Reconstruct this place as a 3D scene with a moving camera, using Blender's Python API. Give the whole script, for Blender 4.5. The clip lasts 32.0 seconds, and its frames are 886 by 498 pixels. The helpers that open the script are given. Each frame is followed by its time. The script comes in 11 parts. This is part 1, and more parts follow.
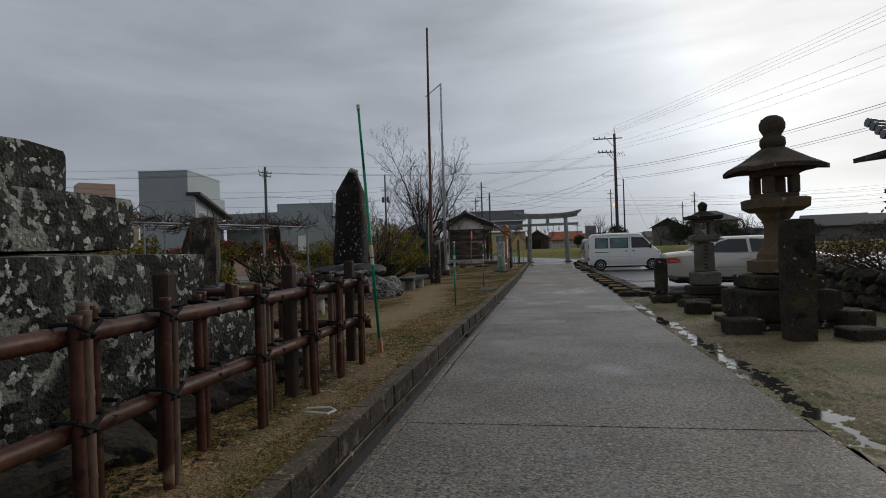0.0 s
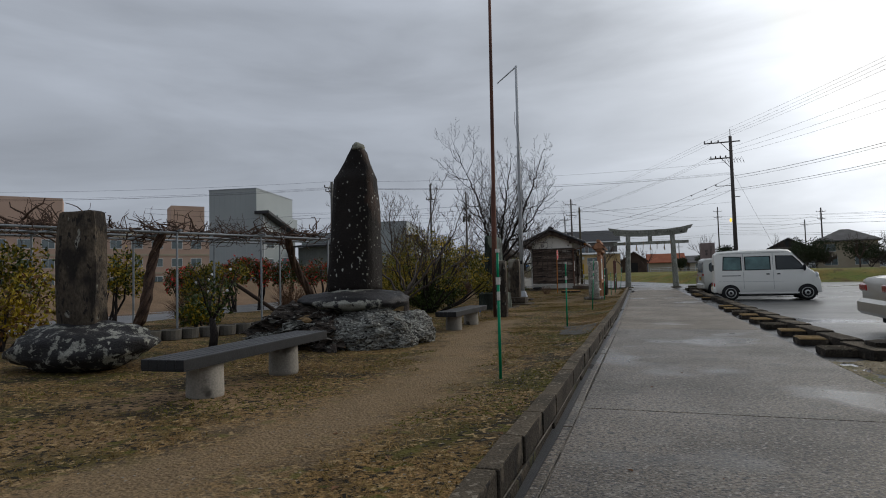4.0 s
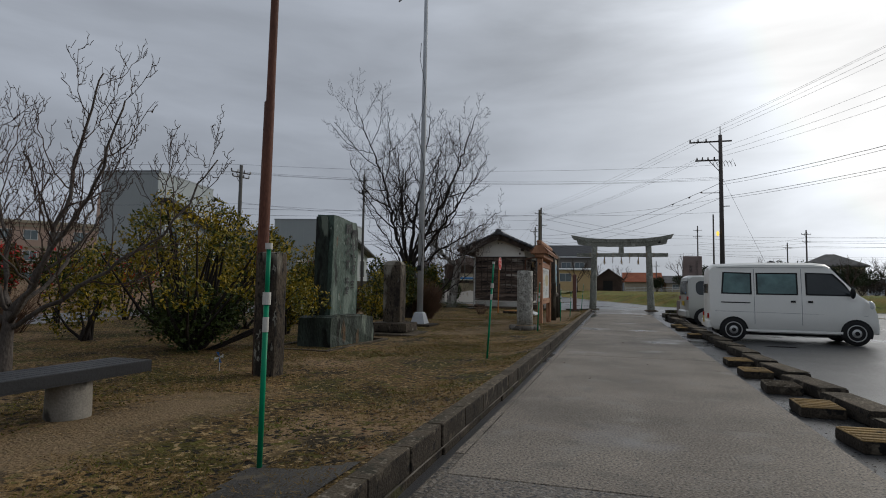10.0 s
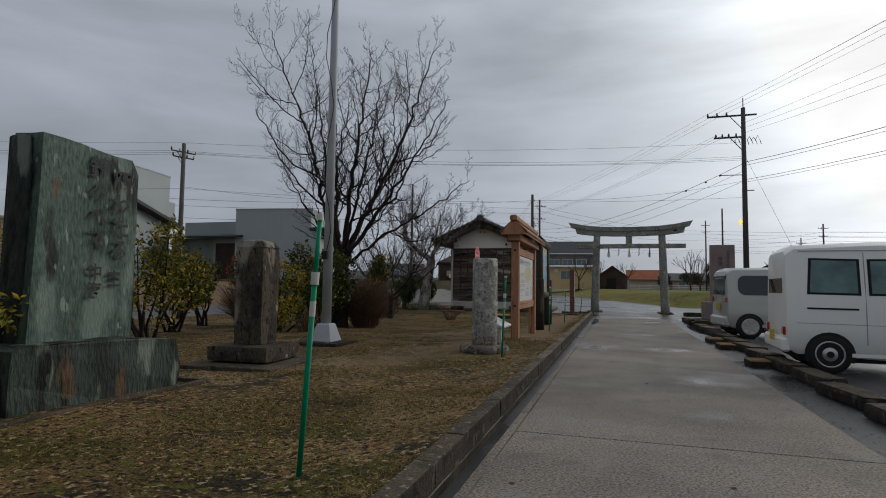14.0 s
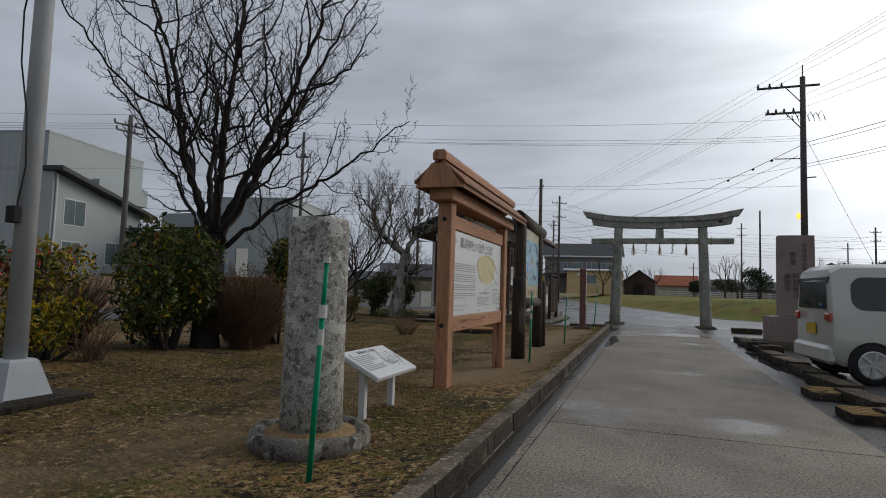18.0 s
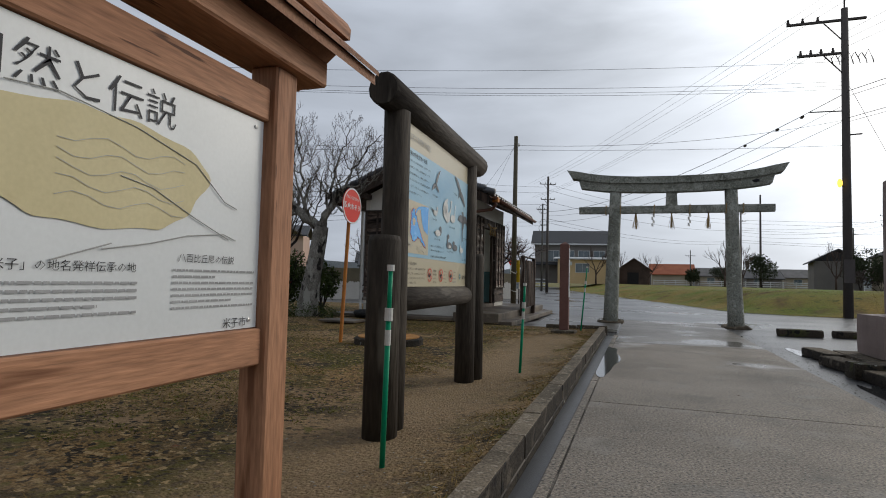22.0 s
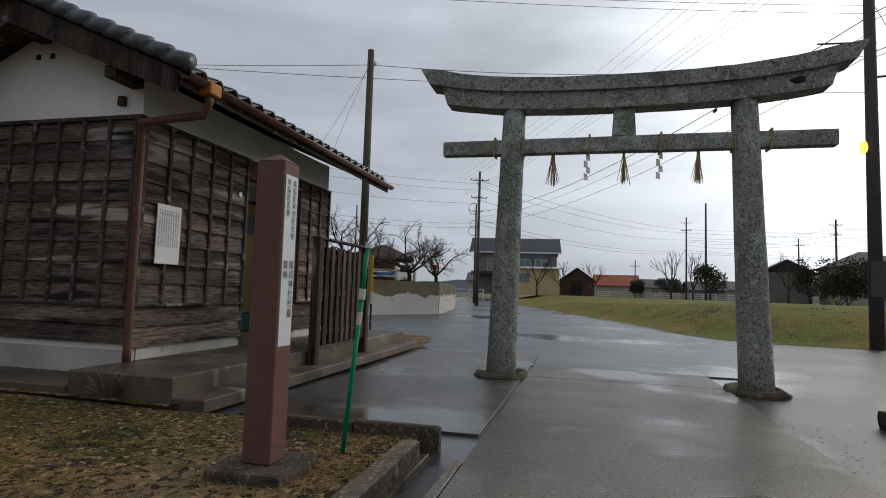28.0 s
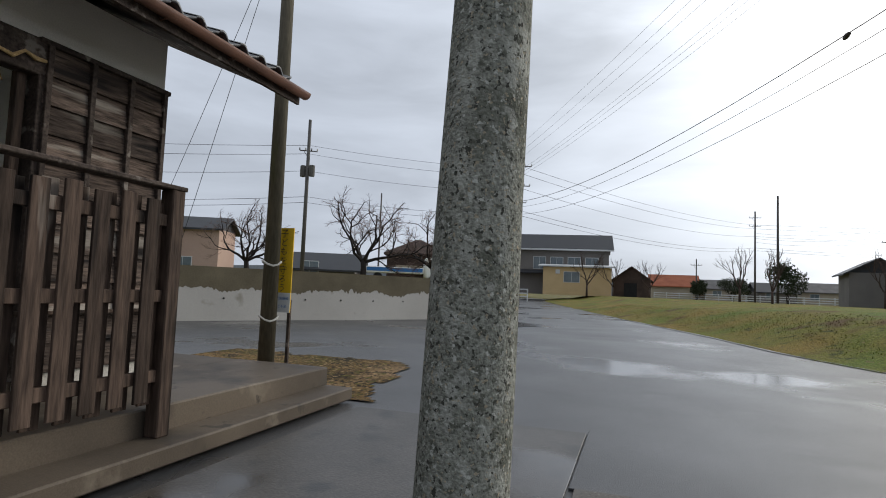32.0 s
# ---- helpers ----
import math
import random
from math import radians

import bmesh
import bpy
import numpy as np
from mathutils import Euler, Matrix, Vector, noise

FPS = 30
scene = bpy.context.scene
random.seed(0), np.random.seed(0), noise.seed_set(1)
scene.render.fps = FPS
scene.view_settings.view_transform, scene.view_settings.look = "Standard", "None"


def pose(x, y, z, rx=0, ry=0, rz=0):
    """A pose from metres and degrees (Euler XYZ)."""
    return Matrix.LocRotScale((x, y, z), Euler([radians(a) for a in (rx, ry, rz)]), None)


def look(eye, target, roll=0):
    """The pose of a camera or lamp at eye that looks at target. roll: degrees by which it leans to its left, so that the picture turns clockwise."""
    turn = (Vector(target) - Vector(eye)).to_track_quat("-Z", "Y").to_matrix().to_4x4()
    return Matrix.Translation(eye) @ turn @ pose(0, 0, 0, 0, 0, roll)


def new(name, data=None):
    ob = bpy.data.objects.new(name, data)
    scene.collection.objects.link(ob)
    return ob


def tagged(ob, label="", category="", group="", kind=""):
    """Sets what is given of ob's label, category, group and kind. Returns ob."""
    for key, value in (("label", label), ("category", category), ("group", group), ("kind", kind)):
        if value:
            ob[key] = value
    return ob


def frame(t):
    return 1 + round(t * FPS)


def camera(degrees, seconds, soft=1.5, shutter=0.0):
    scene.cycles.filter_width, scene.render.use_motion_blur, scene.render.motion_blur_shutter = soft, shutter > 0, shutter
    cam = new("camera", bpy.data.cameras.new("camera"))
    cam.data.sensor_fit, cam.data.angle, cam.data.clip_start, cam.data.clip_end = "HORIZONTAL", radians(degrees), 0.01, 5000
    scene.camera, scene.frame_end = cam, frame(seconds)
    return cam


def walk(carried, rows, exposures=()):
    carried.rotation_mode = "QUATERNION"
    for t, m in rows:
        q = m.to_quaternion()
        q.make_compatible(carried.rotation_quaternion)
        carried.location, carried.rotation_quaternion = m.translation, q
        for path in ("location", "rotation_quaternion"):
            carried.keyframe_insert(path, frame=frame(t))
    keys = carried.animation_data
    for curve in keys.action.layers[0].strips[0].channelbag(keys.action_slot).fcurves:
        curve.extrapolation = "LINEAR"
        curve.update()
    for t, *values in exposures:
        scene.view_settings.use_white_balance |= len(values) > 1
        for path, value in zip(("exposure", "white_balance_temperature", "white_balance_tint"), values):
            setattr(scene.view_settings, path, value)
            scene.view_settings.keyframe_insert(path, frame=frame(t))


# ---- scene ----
cam = camera(75.9, 32.0, 1.0)
METRES, EYE, TILT, LEAN, TURN = 46.0, 1.2, 0.0, 0.0, 10.0
ROWS = [
    (0.0, 0.0, 0.0, 0.0, 0.01, 0.22, 1.86),
    (0.5, 0.0045, 0.0148, 0.0004, 0.81, 0.41, 1.71),
    (1.0, 0.007, 0.0295, 0.0004, 2.42, 0.82, 1.84),
    (1.5, 0.0085, 0.0454, -0.0, 3.7, 1.37, 1.81),
    (2.0, 0.0096, 0.0604, 0.0001, 4.59, 1.88, 1.93),
    (2.5, 0.0112, 0.0764, -0.0009, 5.92, 2.37, 1.66),
    (4.5, 0.0138, 0.138, -0.0016, 9.23, 2.83, 1.56),
    (5.0, 0.0176, 0.1529, -0.001, 8.54, 2.78, 1.67),
    (5.5, 0.0229, 0.1674, -0.0012, 8.55, 2.91, 1.72),
    (6.0, 0.0277, 0.1825, -0.0006, 8.38, 2.71, 1.55),
    (6.5, 0.0316, 0.1971, -0.0007, 9.22, 2.96, 1.29),
    (7.0, 0.0341, 0.2132, -0.0003, 9.58, 3.15, 0.68),
    (7.5, 0.0358, 0.2282, -0.0002, 9.83, 3.62, 0.48),
    (8.0, 0.0381, 0.2439, -0.0007, 9.02, 3.52, -0.23),
    (8.5, 0.0419, 0.2575, -0.001, 7.31, 3.73, -0.45),
    (9.0, 0.048, 0.2726, -0.0015, 6.42, 3.54, -0.77),
    (9.5, 0.0525, 0.2874, -0.0013, 6.32, 3.62, -0.72),
    (10.0, 0.0562, 0.3031, -0.0018, 6.89, 3.9, -0.88),
    (10.5, 0.0599, 0.3184, -0.001, 6.47, 4.01, -0.95),
    (11.0, 0.0633, 0.333, -0.001, 6.54, 4.13, -1.16),
    (11.5, 0.0657, 0.347, -0.0001, 6.27, 3.84, -1.37),
    (12.0, 0.0675, 0.3614, -0.0002, 6.96, 3.93, -1.32),
    (12.5, 0.0686, 0.3774, -0.0004, 7.01, 3.85, -1.47),
    (13.0, 0.0701, 0.3922, -0.0006, 7.53, 4.06, -1.22),
    (13.5, 0.0716, 0.4085, -0.0014, 7.74, 3.84, -1.11),
    (14.0, 0.0739, 0.4238, -0.0016, 7.18, 3.74, -0.76),
    (14.5, 0.0769, 0.4396, -0.0022, 6.51, 3.44, -0.56),
    (15.0, 0.0811, 0.4554, -0.0019, 5.29, 3.22, -0.29),
    (15.5, 0.0851, 0.4708, -0.0019, 5.07, 3.28, -0.4),
    (17.5, 0.0944, 0.5288, -0.0007, 8.23, 3.86, -1.44),
    (18.0, 0.0957, 0.5454, -0.0013, 9.66, 3.94, -1.76),
    (18.5, 0.0955, 0.561, -0.0017, 10.93, 4.04, -1.93),
    (19.0, 0.0969, 0.5771, -0.0024, 11.97, 3.9, -2.4),
    (19.5, 0.0973, 0.5922, -0.0024, 12.97, 3.81, -2.45),
    (20.0, 0.0977, 0.6081, -0.0032, 13.65, 3.35, -1.96),
    (20.5, 0.0995, 0.6243, -0.0032, 12.4, 3.11, -1.37),
    (21.0, 0.1027, 0.6407, -0.0038, 11.23, 3.15, -1.34),
    (21.5, 0.1069, 0.6578, -0.0028, 9.78, 2.96, -1.39),
    (22.0, 0.1101, 0.6739, -0.0027, 9.03, 3.05, -1.39),
    (22.5, 0.1136, 0.6902, -0.0021, 8.28, 2.98, -1.51),
    (23.0, 0.116, 0.7058, -0.0019, 8.36, 3.34, -1.43),
    (23.5, 0.119, 0.7222, -0.0023, 8.82, 3.51, -1.58),
    (24.0, 0.121, 0.7372, -0.002, 8.86, 3.92, -1.6),
    (24.5, 0.1251, 0.7528, -0.0031, 8.87, 4.36, -1.85),
    (25.0, 0.1281, 0.7681, -0.0028, 7.93, 4.06, -1.7),
    (25.5, 0.1327, 0.7829, -0.0039, 6.79, 3.95, -1.88),
    (27.5, 0.1462, 0.845, -0.002, 4.66, 4.06, -1.57),
    (28.0, 0.1507, 0.8613, -0.0018, 3.97, 4.22, -1.76),
    (28.5, 0.1547, 0.8767, -0.0019, 3.39, 4.38, -1.47),
    (29.0, 0.1599, 0.892, -0.002, 3.38, 3.94, -1.64),
    (29.5, 0.1628, 0.9063, -0.0017, 6.45, 3.7, -1.92),
    (30.0, 0.1627, 0.9221, -0.0022, 15.31, 3.41, -2.35),
    (30.5, 0.1602, 0.9369, -0.0014, 18.78, 3.5, -2.1),
    (31.0, 0.1579, 0.951, -0.0015, 19.1, 3.81, -2.13),
    (31.5, 0.1598, 0.9665, -0.0011, 15.79, 3.79, -2.38),
    (32.0, 0.1625, 0.9805, -0.0008, 8.81, 3.96, -2.29),
]
walk(cam, [(t, pose(0, 0, EYE, TILT, LEAN, TURN) @ pose(METRES * x, METRES * y, METRES * z, 90 + pitch, roll, yaw)) for t, x, y, z, yaw, pitch, roll in ROWS],
     [(0.0, -0.1), (3.0, 0.0), (5.0, 0.1), (6.5, -0.04), (15.5, -0.05), (20.0, 0.35), (21.0, 0.45), (22.0, 0.38), (25.0, 0.1), (28.0, 0.28), (29.0, 0.18), (30.0, 0.22), (31.0, 0.65), (31.5, 0.82), (32.0, 0.62)])

# ---------------- sky and sun ----------------
SUN_AZ, SUN_EL = 42.0, 24.0          # degrees right of +y, above the horizon
world = bpy.data.worlds.new("overcast_sky")
scene.world = world
world.use_nodes = True
wn, wl = world.node_tree.nodes, world.node_tree.links
wn.clear()
sky = wn.new("ShaderNodeTexSky")
sky.sky_type, sky.sun_disc = "NISHITA", False
sky.sun_elevation, sky.sun_rotation = radians(SUN_EL), radians(SUN_AZ)
sun_way = Vector((math.sin(radians(SUN_AZ)) * math.cos(radians(SUN_EL)), math.cos(radians(SUN_AZ)) * math.cos(radians(SUN_EL)), math.sin(radians(SUN_EL))))
coord = wn.new("ShaderNodeTexCoord")
dot = wn.new("ShaderNodeVectorMath")
dot.operation = "DOT_PRODUCT"
dot.inputs[1].default_value = sun_way
wl.new(coord.outputs["Generated"], dot.inputs[0])
glow = wn.new("ShaderNodeValToRGB")
glow.color_ramp.interpolation = "B_SPLINE"
for pos, c in ((0.0, (0.345, 0.378, 0.435)), (0.35, (0.345, 0.378, 0.435)), (0.55, (0.375, 0.408, 0.465)), (0.72, (0.45, 0.485, 0.54)), (0.87, (0.74, 0.78, 0.84)), (1.0, (1.75, 1.80, 1.86))):
    if pos in (0.0, 1.0):
        e = glow.color_ramp.elements[-int(pos)]
    else:
        e = glow.color_ramp.elements.new(pos)
    e.position, e.color = pos, (*c, 1)
wl.new(dot.outputs["Value"], glow.inputs["Fac"])
stretch = wn.new("ShaderNodeMapping")
stretch.inputs["Scale"].default_value = (1.0, 1.0, 4.4)
wl.new(coord.outputs["Generated"], stretch.inputs["Vector"])
cloud = wn.new("ShaderNodeTexNoise")
cloud.inputs["Scale"].default_value, cloud.inputs["Detail"].default_value, cloud.inputs["Roughness"].default_value = 2.2, 6.0, 0.5
cloud.inputs["Distortion"].default_value = 0.35
wl.new(stretch.outputs["Vector"], cloud.inputs["Vector"])
shade = wn.new("ShaderNodeMapRange")
shade.inputs["From Min"].default_value, shade.inputs["From Max"].default_value = 0.3, 0.72
shade.inputs["To Min"].default_value, shade.inputs["To Max"].default_value = 0.78, 1.22
wl.new(cloud.outputs["Fac"], shade.inputs["Value"])
clouds = wn.new("ShaderNodeVectorMath")
clouds.operation = "SCALE"
wl.new(glow.outputs["Color"], clouds.inputs[0])
wl.new(shade.outputs["Result"], clouds.inputs["Scale"])
bg_sky, bg_cloud, bg_mix, wout = wn.new("ShaderNodeBackground"), wn.new("ShaderNodeBackground"), wn.new("ShaderNodeMixShader"), wn.new("ShaderNodeOutputWorld")
bg_sky.inputs["Strength"].default_value, bg_cloud.inputs["Strength"].default_value = 0.1, 1.0
bg_mix.inputs["Fac"].default_value = 0.985
wl.new(sky.outputs["Color"], bg_sky.inputs["Color"])
wl.new(clouds.outputs["Vector"], bg_cloud.inputs["Color"])
wl.new(bg_sky.outputs[0], bg_mix.inputs[1])
wl.new(bg_cloud.outputs[0], bg_mix.inputs[2])
wl.new(bg_mix.outputs[0], wout.inputs["Surface"])
sun = new("sun", bpy.data.lights.new("sun", "SUN"))
sun.data.energy, sun.data.angle, sun.data.color = 0.85, radians(25), (1.0, 0.93, 0.82)
sun.matrix_world = look((30, 40, 40), Vector((30, 40, 40)) - sun_way)

# ---------------- materials ----------------
def mat(name, c1, c2=None, scale=3.0, rough=0.7, fine=45.0, bump=0.25, grain=0.25, spots=(), wet=None, rnd=0.0, metal=0.0, squash=(1, 1, 1), dist=0.01, local=False, coat=0.0, transmission=0.0):
    """Two-scale mottled surface. spots: (colour, scale, threshold, softness). wet: (scale, threshold, wet roughness, darkening)."""
    m = bpy.data.materials.new(name)
    m.use_nodes = True
    n, l = m.node_tree.nodes, m.node_tree.links
    b = n["Principled BSDF"]
    geo = n.new("ShaderNodeTexCoord") if local else n.new("ShaderNodeNewGeometry")
    mp = n.new("ShaderNodeMapping")
    mp.inputs["Scale"].default_value = squash
    l.new(geo.outputs["Object" if local else "Position"], mp.inputs["Vector"])

    def nz(s, detail=4.0):
        t = n.new("ShaderNodeTexNoise")
        t.inputs["Scale"].default_value, t.inputs["Detail"].default_value = s, detail
        l.new(mp.outputs["Vector"], t.inputs["Vector"])
        return t.outputs["Fac"]

    def ramp(fac, lo, hi):
        r = n.new("ShaderNodeMapRange")
        r.inputs["From Min"].default_value, r.inputs["From Max"].default_value = lo, hi
        l.new(fac, r.inputs["Value"])
        return r.outputs["Result"]

    def mix(fac, a, c, blend="MIX"):
        x = n.new("ShaderNodeMix")
        x.data_type, x.blend_type = "RGBA", blend
        if isinstance(fac, float):
            x.inputs["Factor"].default_value = fac
        else:
            l.new(fac, x.inputs["Factor"])
        for s, v in ((6, a), (7, c)):
            if isinstance(v, tuple):
                x.inputs[s].default_value = (*v, 1)
            else:
                l.new(v, x.inputs[s])
        return x.outputs[2]

    big, small = nz(scale, 5.0), nz(fine, 3.0)
    col = mix(ramp(big, 0.32, 0.68), c1, c2 or tuple(0.75 * v for v in c1))
    if grain:
        g0 = n.new("ShaderNodeMapRange")
        g0.inputs["From Min"].default_value, g0.inputs["From Max"].default_value = 0.25, 0.75
        g0.inputs["To Min"].default_value, g0.inputs["To Max"].default_value = 1 - grain, 1 + grain
        l.new(small, g0.inputs["Value"])
        gv = n.new("ShaderNodeVectorMath")
        gv.operation = "SCALE"
        l.new(col, gv.inputs[0])
        l.new(g0.outputs["Result"], gv.inputs["Scale"])
        col = gv.outputs["Vector"]
    for c, s, th, so in spots:
        col = mix(ramp(nz(s, 4.0), th, th + so), col, c)
    if rnd:
        oi = n.new("ShaderNodeObjectInfo")
        r0 = n.new("ShaderNodeMapRange")
        r0.inputs["To Min"].default_value, r0.inputs["To Max"].default_value = 1 - rnd, 1 + rnd
        l.new(oi.outputs["Random"], r0.inputs["Value"])
        rv = n.new("ShaderNodeVectorMath")
        rv.operation = "SCALE"
        l.new(col, rv.inputs[0])
        l.new(r0.outputs["Result"], rv.inputs["Scale"])
        col = rv.outputs["Vector"]
    ro = n.new("ShaderNodeMapRange")
    ro.inputs["To Min"].default_value, ro.inputs["To Max"].default_value = max(rough - 0.12, 0.02), min(rough + 0.12, 1)
    l.new(big, ro.inputs["Value"])
    rough_out = ro.outputs["Result"]
    flat = None
    if wet:
        ws, wt, wr, wd = wet
        flat = ramp(nz(ws, 3.0), wt, wt + 0.08)
        col = mix(flat, col, mix(1.0, col, (wd, wd, wd), "MULTIPLY"))
        rm = n.new("ShaderNodeMix")
        l.new(flat, rm.inputs["Factor"])
        l.new(rough_out, rm.inputs[2])
        rm.inputs[3].default_value = wr
        rough_out = rm.outputs[0]
    l.new(col, b.inputs["Base Color"])
    l.new(rough_out, b.inputs["Roughness"])
    b.inputs["Metallic"].default_value = metal
    b.inputs["Specular IOR Level"].default_value = 0.5 if rough < 0.4 or coat else 0.2
    b.inputs["Coat Weight"].default_value = coat
    b.inputs["Coat Roughness"].default_value = 0.06
    b.inputs["Transmission Weight"].default_value = transmission
    if bump:
        bp = n.new("ShaderNodeBump")
        bp.inputs["Strength"].default_value, bp.inputs["Distance"].default_value = bump, dist
        l.new(small, bp.inputs["Height"])
        if flat is not None:
            inv = n.new("ShaderNodeMapRange")
            inv.inputs["To Min"].default_value, inv.inputs["To Max"].default_value = bump, 0.02
            l.new(flat, inv.inputs["Value"])
            l.new(inv.outputs["Result"], bp.inputs["Strength"])
        l.new(bp.outputs["Normal"], b.inputs["Normal"])
    return m


def cover(m, attribute, c1, c2, scale=2.2, low=0.82, high=1.22):
    """Another kind of ground where the mesh's attribute says so, with a ragged border."""
    n, l = m.node_tree.nodes, m.node_tree.links
    b = n["Principled BSDF"]
    at, geo, big, fine = n.new("ShaderNodeAttribute"), n.new("ShaderNodeNewGeometry"), n.new("ShaderNodeTexNoise"), n.new("ShaderNodeTexNoise")
    at.attribute_name = attribute
    big.inputs["Scale"].default_value, big.inputs["Detail"].default_value, big.inputs["Roughness"].default_value = scale, 8.0, 0.7
    fine.inputs["Scale"].default_value = 55.0
    for t in (big, fine):
        l.new(geo.outputs["Position"], t.inputs["Vector"])
    add, edge, tone, mixer = n.new("ShaderNodeMath"), n.new("ShaderNodeMapRange"), n.new("ShaderNodeMix"), n.new("ShaderNodeMix")
    l.new(at.outputs["Fac"], add.inputs[0])
    l.new(big.outputs["Fac"], add.inputs[1])
    edge.inputs["From Min"].default_value, edge.inputs["From Max"].default_value = low, high
    edge.inputs["To Max"].default_value = 0.9
    l.new(add.outputs[0], edge.inputs["Value"])
    tone.data_type = mixer.data_type = "RGBA"
    spread = n.new("ShaderNodeMapRange")
    spread.inputs["From Min"].default_value, spread.inputs["From Max"].default_value = 0.35, 0.65
    l.new(fine.outputs["Fac"], spread.inputs["Value"])
    l.new(spread.outputs["Result"], tone.inputs["Factor"])
    tone.inputs[6].default_value, tone.inputs[7].default_value = (*c1, 1), (*c2, 1)
    old = b.inputs["Base Color"].links[0].from_socket
    l.new(edge.outputs["Result"], mixer.inputs["Factor"])
    l.new(old, mixer.inputs[6])
    l.new(tone.outputs[2], mixer.inputs[7])
    l.new(mixer.outputs[2], b.inputs["Base Color"])


def emit(name, c, strength):
    m = bpy.data.materials.new(name)
    m.use_nodes = True
    b = m.node_tree.nodes["Principled BSDF"]
    b.inputs["Base Color"].default_value = (*c, 1)
    b.inputs["Emission Color"].default_value, b.inputs["Emission Strength"].default_value = (*c, 1), strength
    return m


M_PATH = mat("damp_concrete", (0.185, 0.154, 0.118), (0.094, 0.079, 0.061), 0.8, 0.44, 50, 0.5, 0.95, spots=(((0.185, 0.168, 0.142), 2.3, 0.56, 0.15), ((0.075, 0.068, 0.059), 2.4, 0.57, 0.20), ((0.27, 0.25, 0.22), 38.0, 0.575, 0.05), ((0.030, 0.029, 0.028), 42.0, 0.555, 0.05), ((0.07, 0.063, 0.054), 1.1, 0.58, 0.20), ((0.042, 0.040, 0.038), 19.0, 0.60, 0.04), ((0.26, 0.235, 0.20), 24.0, 0.625, 0.03)), wet=(0.5, 0.56, 0.24, 0.72), dist=0.012)
M_PATHDRY = mat("drying_concrete", (0.240, 0.203, 0.160), (0.150, 0.127, 0.101), 0.8, 0.60, 60, 0.5, 0.8, spots=(((0.225, 0.203, 0.17), 2.3, 0.56, 0.15), ((0.115, 0.102, 0.085), 2.6, 0.58, 0.22), ((0.28, 0.257, 0.222), 44.0, 0.605, 0.06), ((0.05, 0.048, 0.044), 50.0, 0.58, 0.06)), wet=(0.5, 0.60, 0.26, 0.74), dist=0.009)
M_PATHWET = mat("soaked_concrete", (0.150, 0.130, 0.104), (0.092, 0.080, 0.066), 0.7, 0.42, 75, 0.4, 0.4, spots=(((0.060, 0.054, 0.046), 1.0, 0.56, 0.18), ((0.20, 0.18, 0.15), 2.0, 0.60, 0.15), ((0.05, 0.046, 0.04), 40.0, 0.585, 0.05), ((0.22, 0.20, 0.17), 46.0, 0.60, 0.05)), wet=(0.5, 0.54, 0.20, 0.75), dist=0.006)
M_APRON = mat("wet_concrete_apron", (0.082, 0.072, 0.060), (0.044, 0.040, 0.034), 0.8, 0.38, 60, 0.4, 0.45, spots=(((0.12, 0.108, 0.09), 1.2, 0.62, 0.1), ((0.024, 0.023, 0.021), 2.6, 0.58, 0.1)), wet=(0.5, 0.53, 0.13, 0.7), dist=0.005)
M_ASPHALT = mat("wet_asphalt", (0.060, 0.060, 0.061), (0.044, 0.045, 0.046), 0.5, 0.36, 130, 0.4, 0.45, spots=(((0.085, 0.085, 0.086), 1.7, 0.62, 0.14),), wet=(0.28, 0.57, 0.14, 0.8), dist=0.006)
M_LAWN = mat("winter_lawn_soil", (0.230, 0.138, 0.052), (0.088, 0.056, 0.018), 0.55, 0.92, 46, 1.0, 0.95, spots=(((0.070, 0.058, 0.010), 0.9, 0.53, 0.07), ((0.27, 0.175, 0.092), 0.38, 0.55, 0.08), ((0.036, 0.026, 0.012), 1.4, 0.54, 0.10), ((0.36, 0.25, 0.12), 17.0, 0.575, 0.04), ((0.018, 0.014, 0.008), 19.0, 0.535, 0.05), ((0.10, 0.090, 0.016), 8.0, 0.575, 0.08)), dist=0.035)
cover(M_LAWN, "bare_soil", (0.295, 0.208, 0.118), (0.160, 0.108, 0.058))
M_TAR = mat("worn_tar_patch", (0.078, 0.070, 0.060), (0.046, 0.042, 0.037), 1.5, 0.7, 90, 0.7, 0.6, spots=(((0.13, 0.105, 0.07), 4.0, 0.60, 0.08), ((0.10, 0.095, 0.085), 40.0, 0.60, 0.05)), dist=0.006)
M_DIRT = mat("wet_mossy_dirt", (0.225, 0.175, 0.098), (0.13, 0.105, 0.043), 0.8, 0.65, 60, 1.0, 0.6, spots=(((0.085, 0.090, 0.016), 1.3, 0.50, 0.12), ((0.30, 0.255, 0.18), 24.0, 0.60, 0.06), ((0.05, 0.043, 0.024), 30.0, 0.58, 0.06)), wet=(0.9, 0.64, 0.15, 0.6), dist=0.02)
M_FIELD = mat("field_grass", (0.13, 0.135, 0.04), (0.17, 0.13, 0.06), 0.12, 0.95, 8, 0.9, 0.45, spots=(((0.09, 0.12, 0.03), 0.35, 0.55, 0.15),), dist=0.08)
M_BANK = mat("verge_grass", (0.105, 0.150, 0.018), (0.23, 0.155, 0.040), 0.35, 0.95, 22, 0.9, 0.55, spots=(((0.11, 0.070, 0.028), 0.6, 0.56, 0.12), ((0.19, 0.15, 0.06), 9.0, 0.60, 0.08), ((0.06, 0.065, 0.015), 3.0, 0.60, 0.1)), dist=0.06)
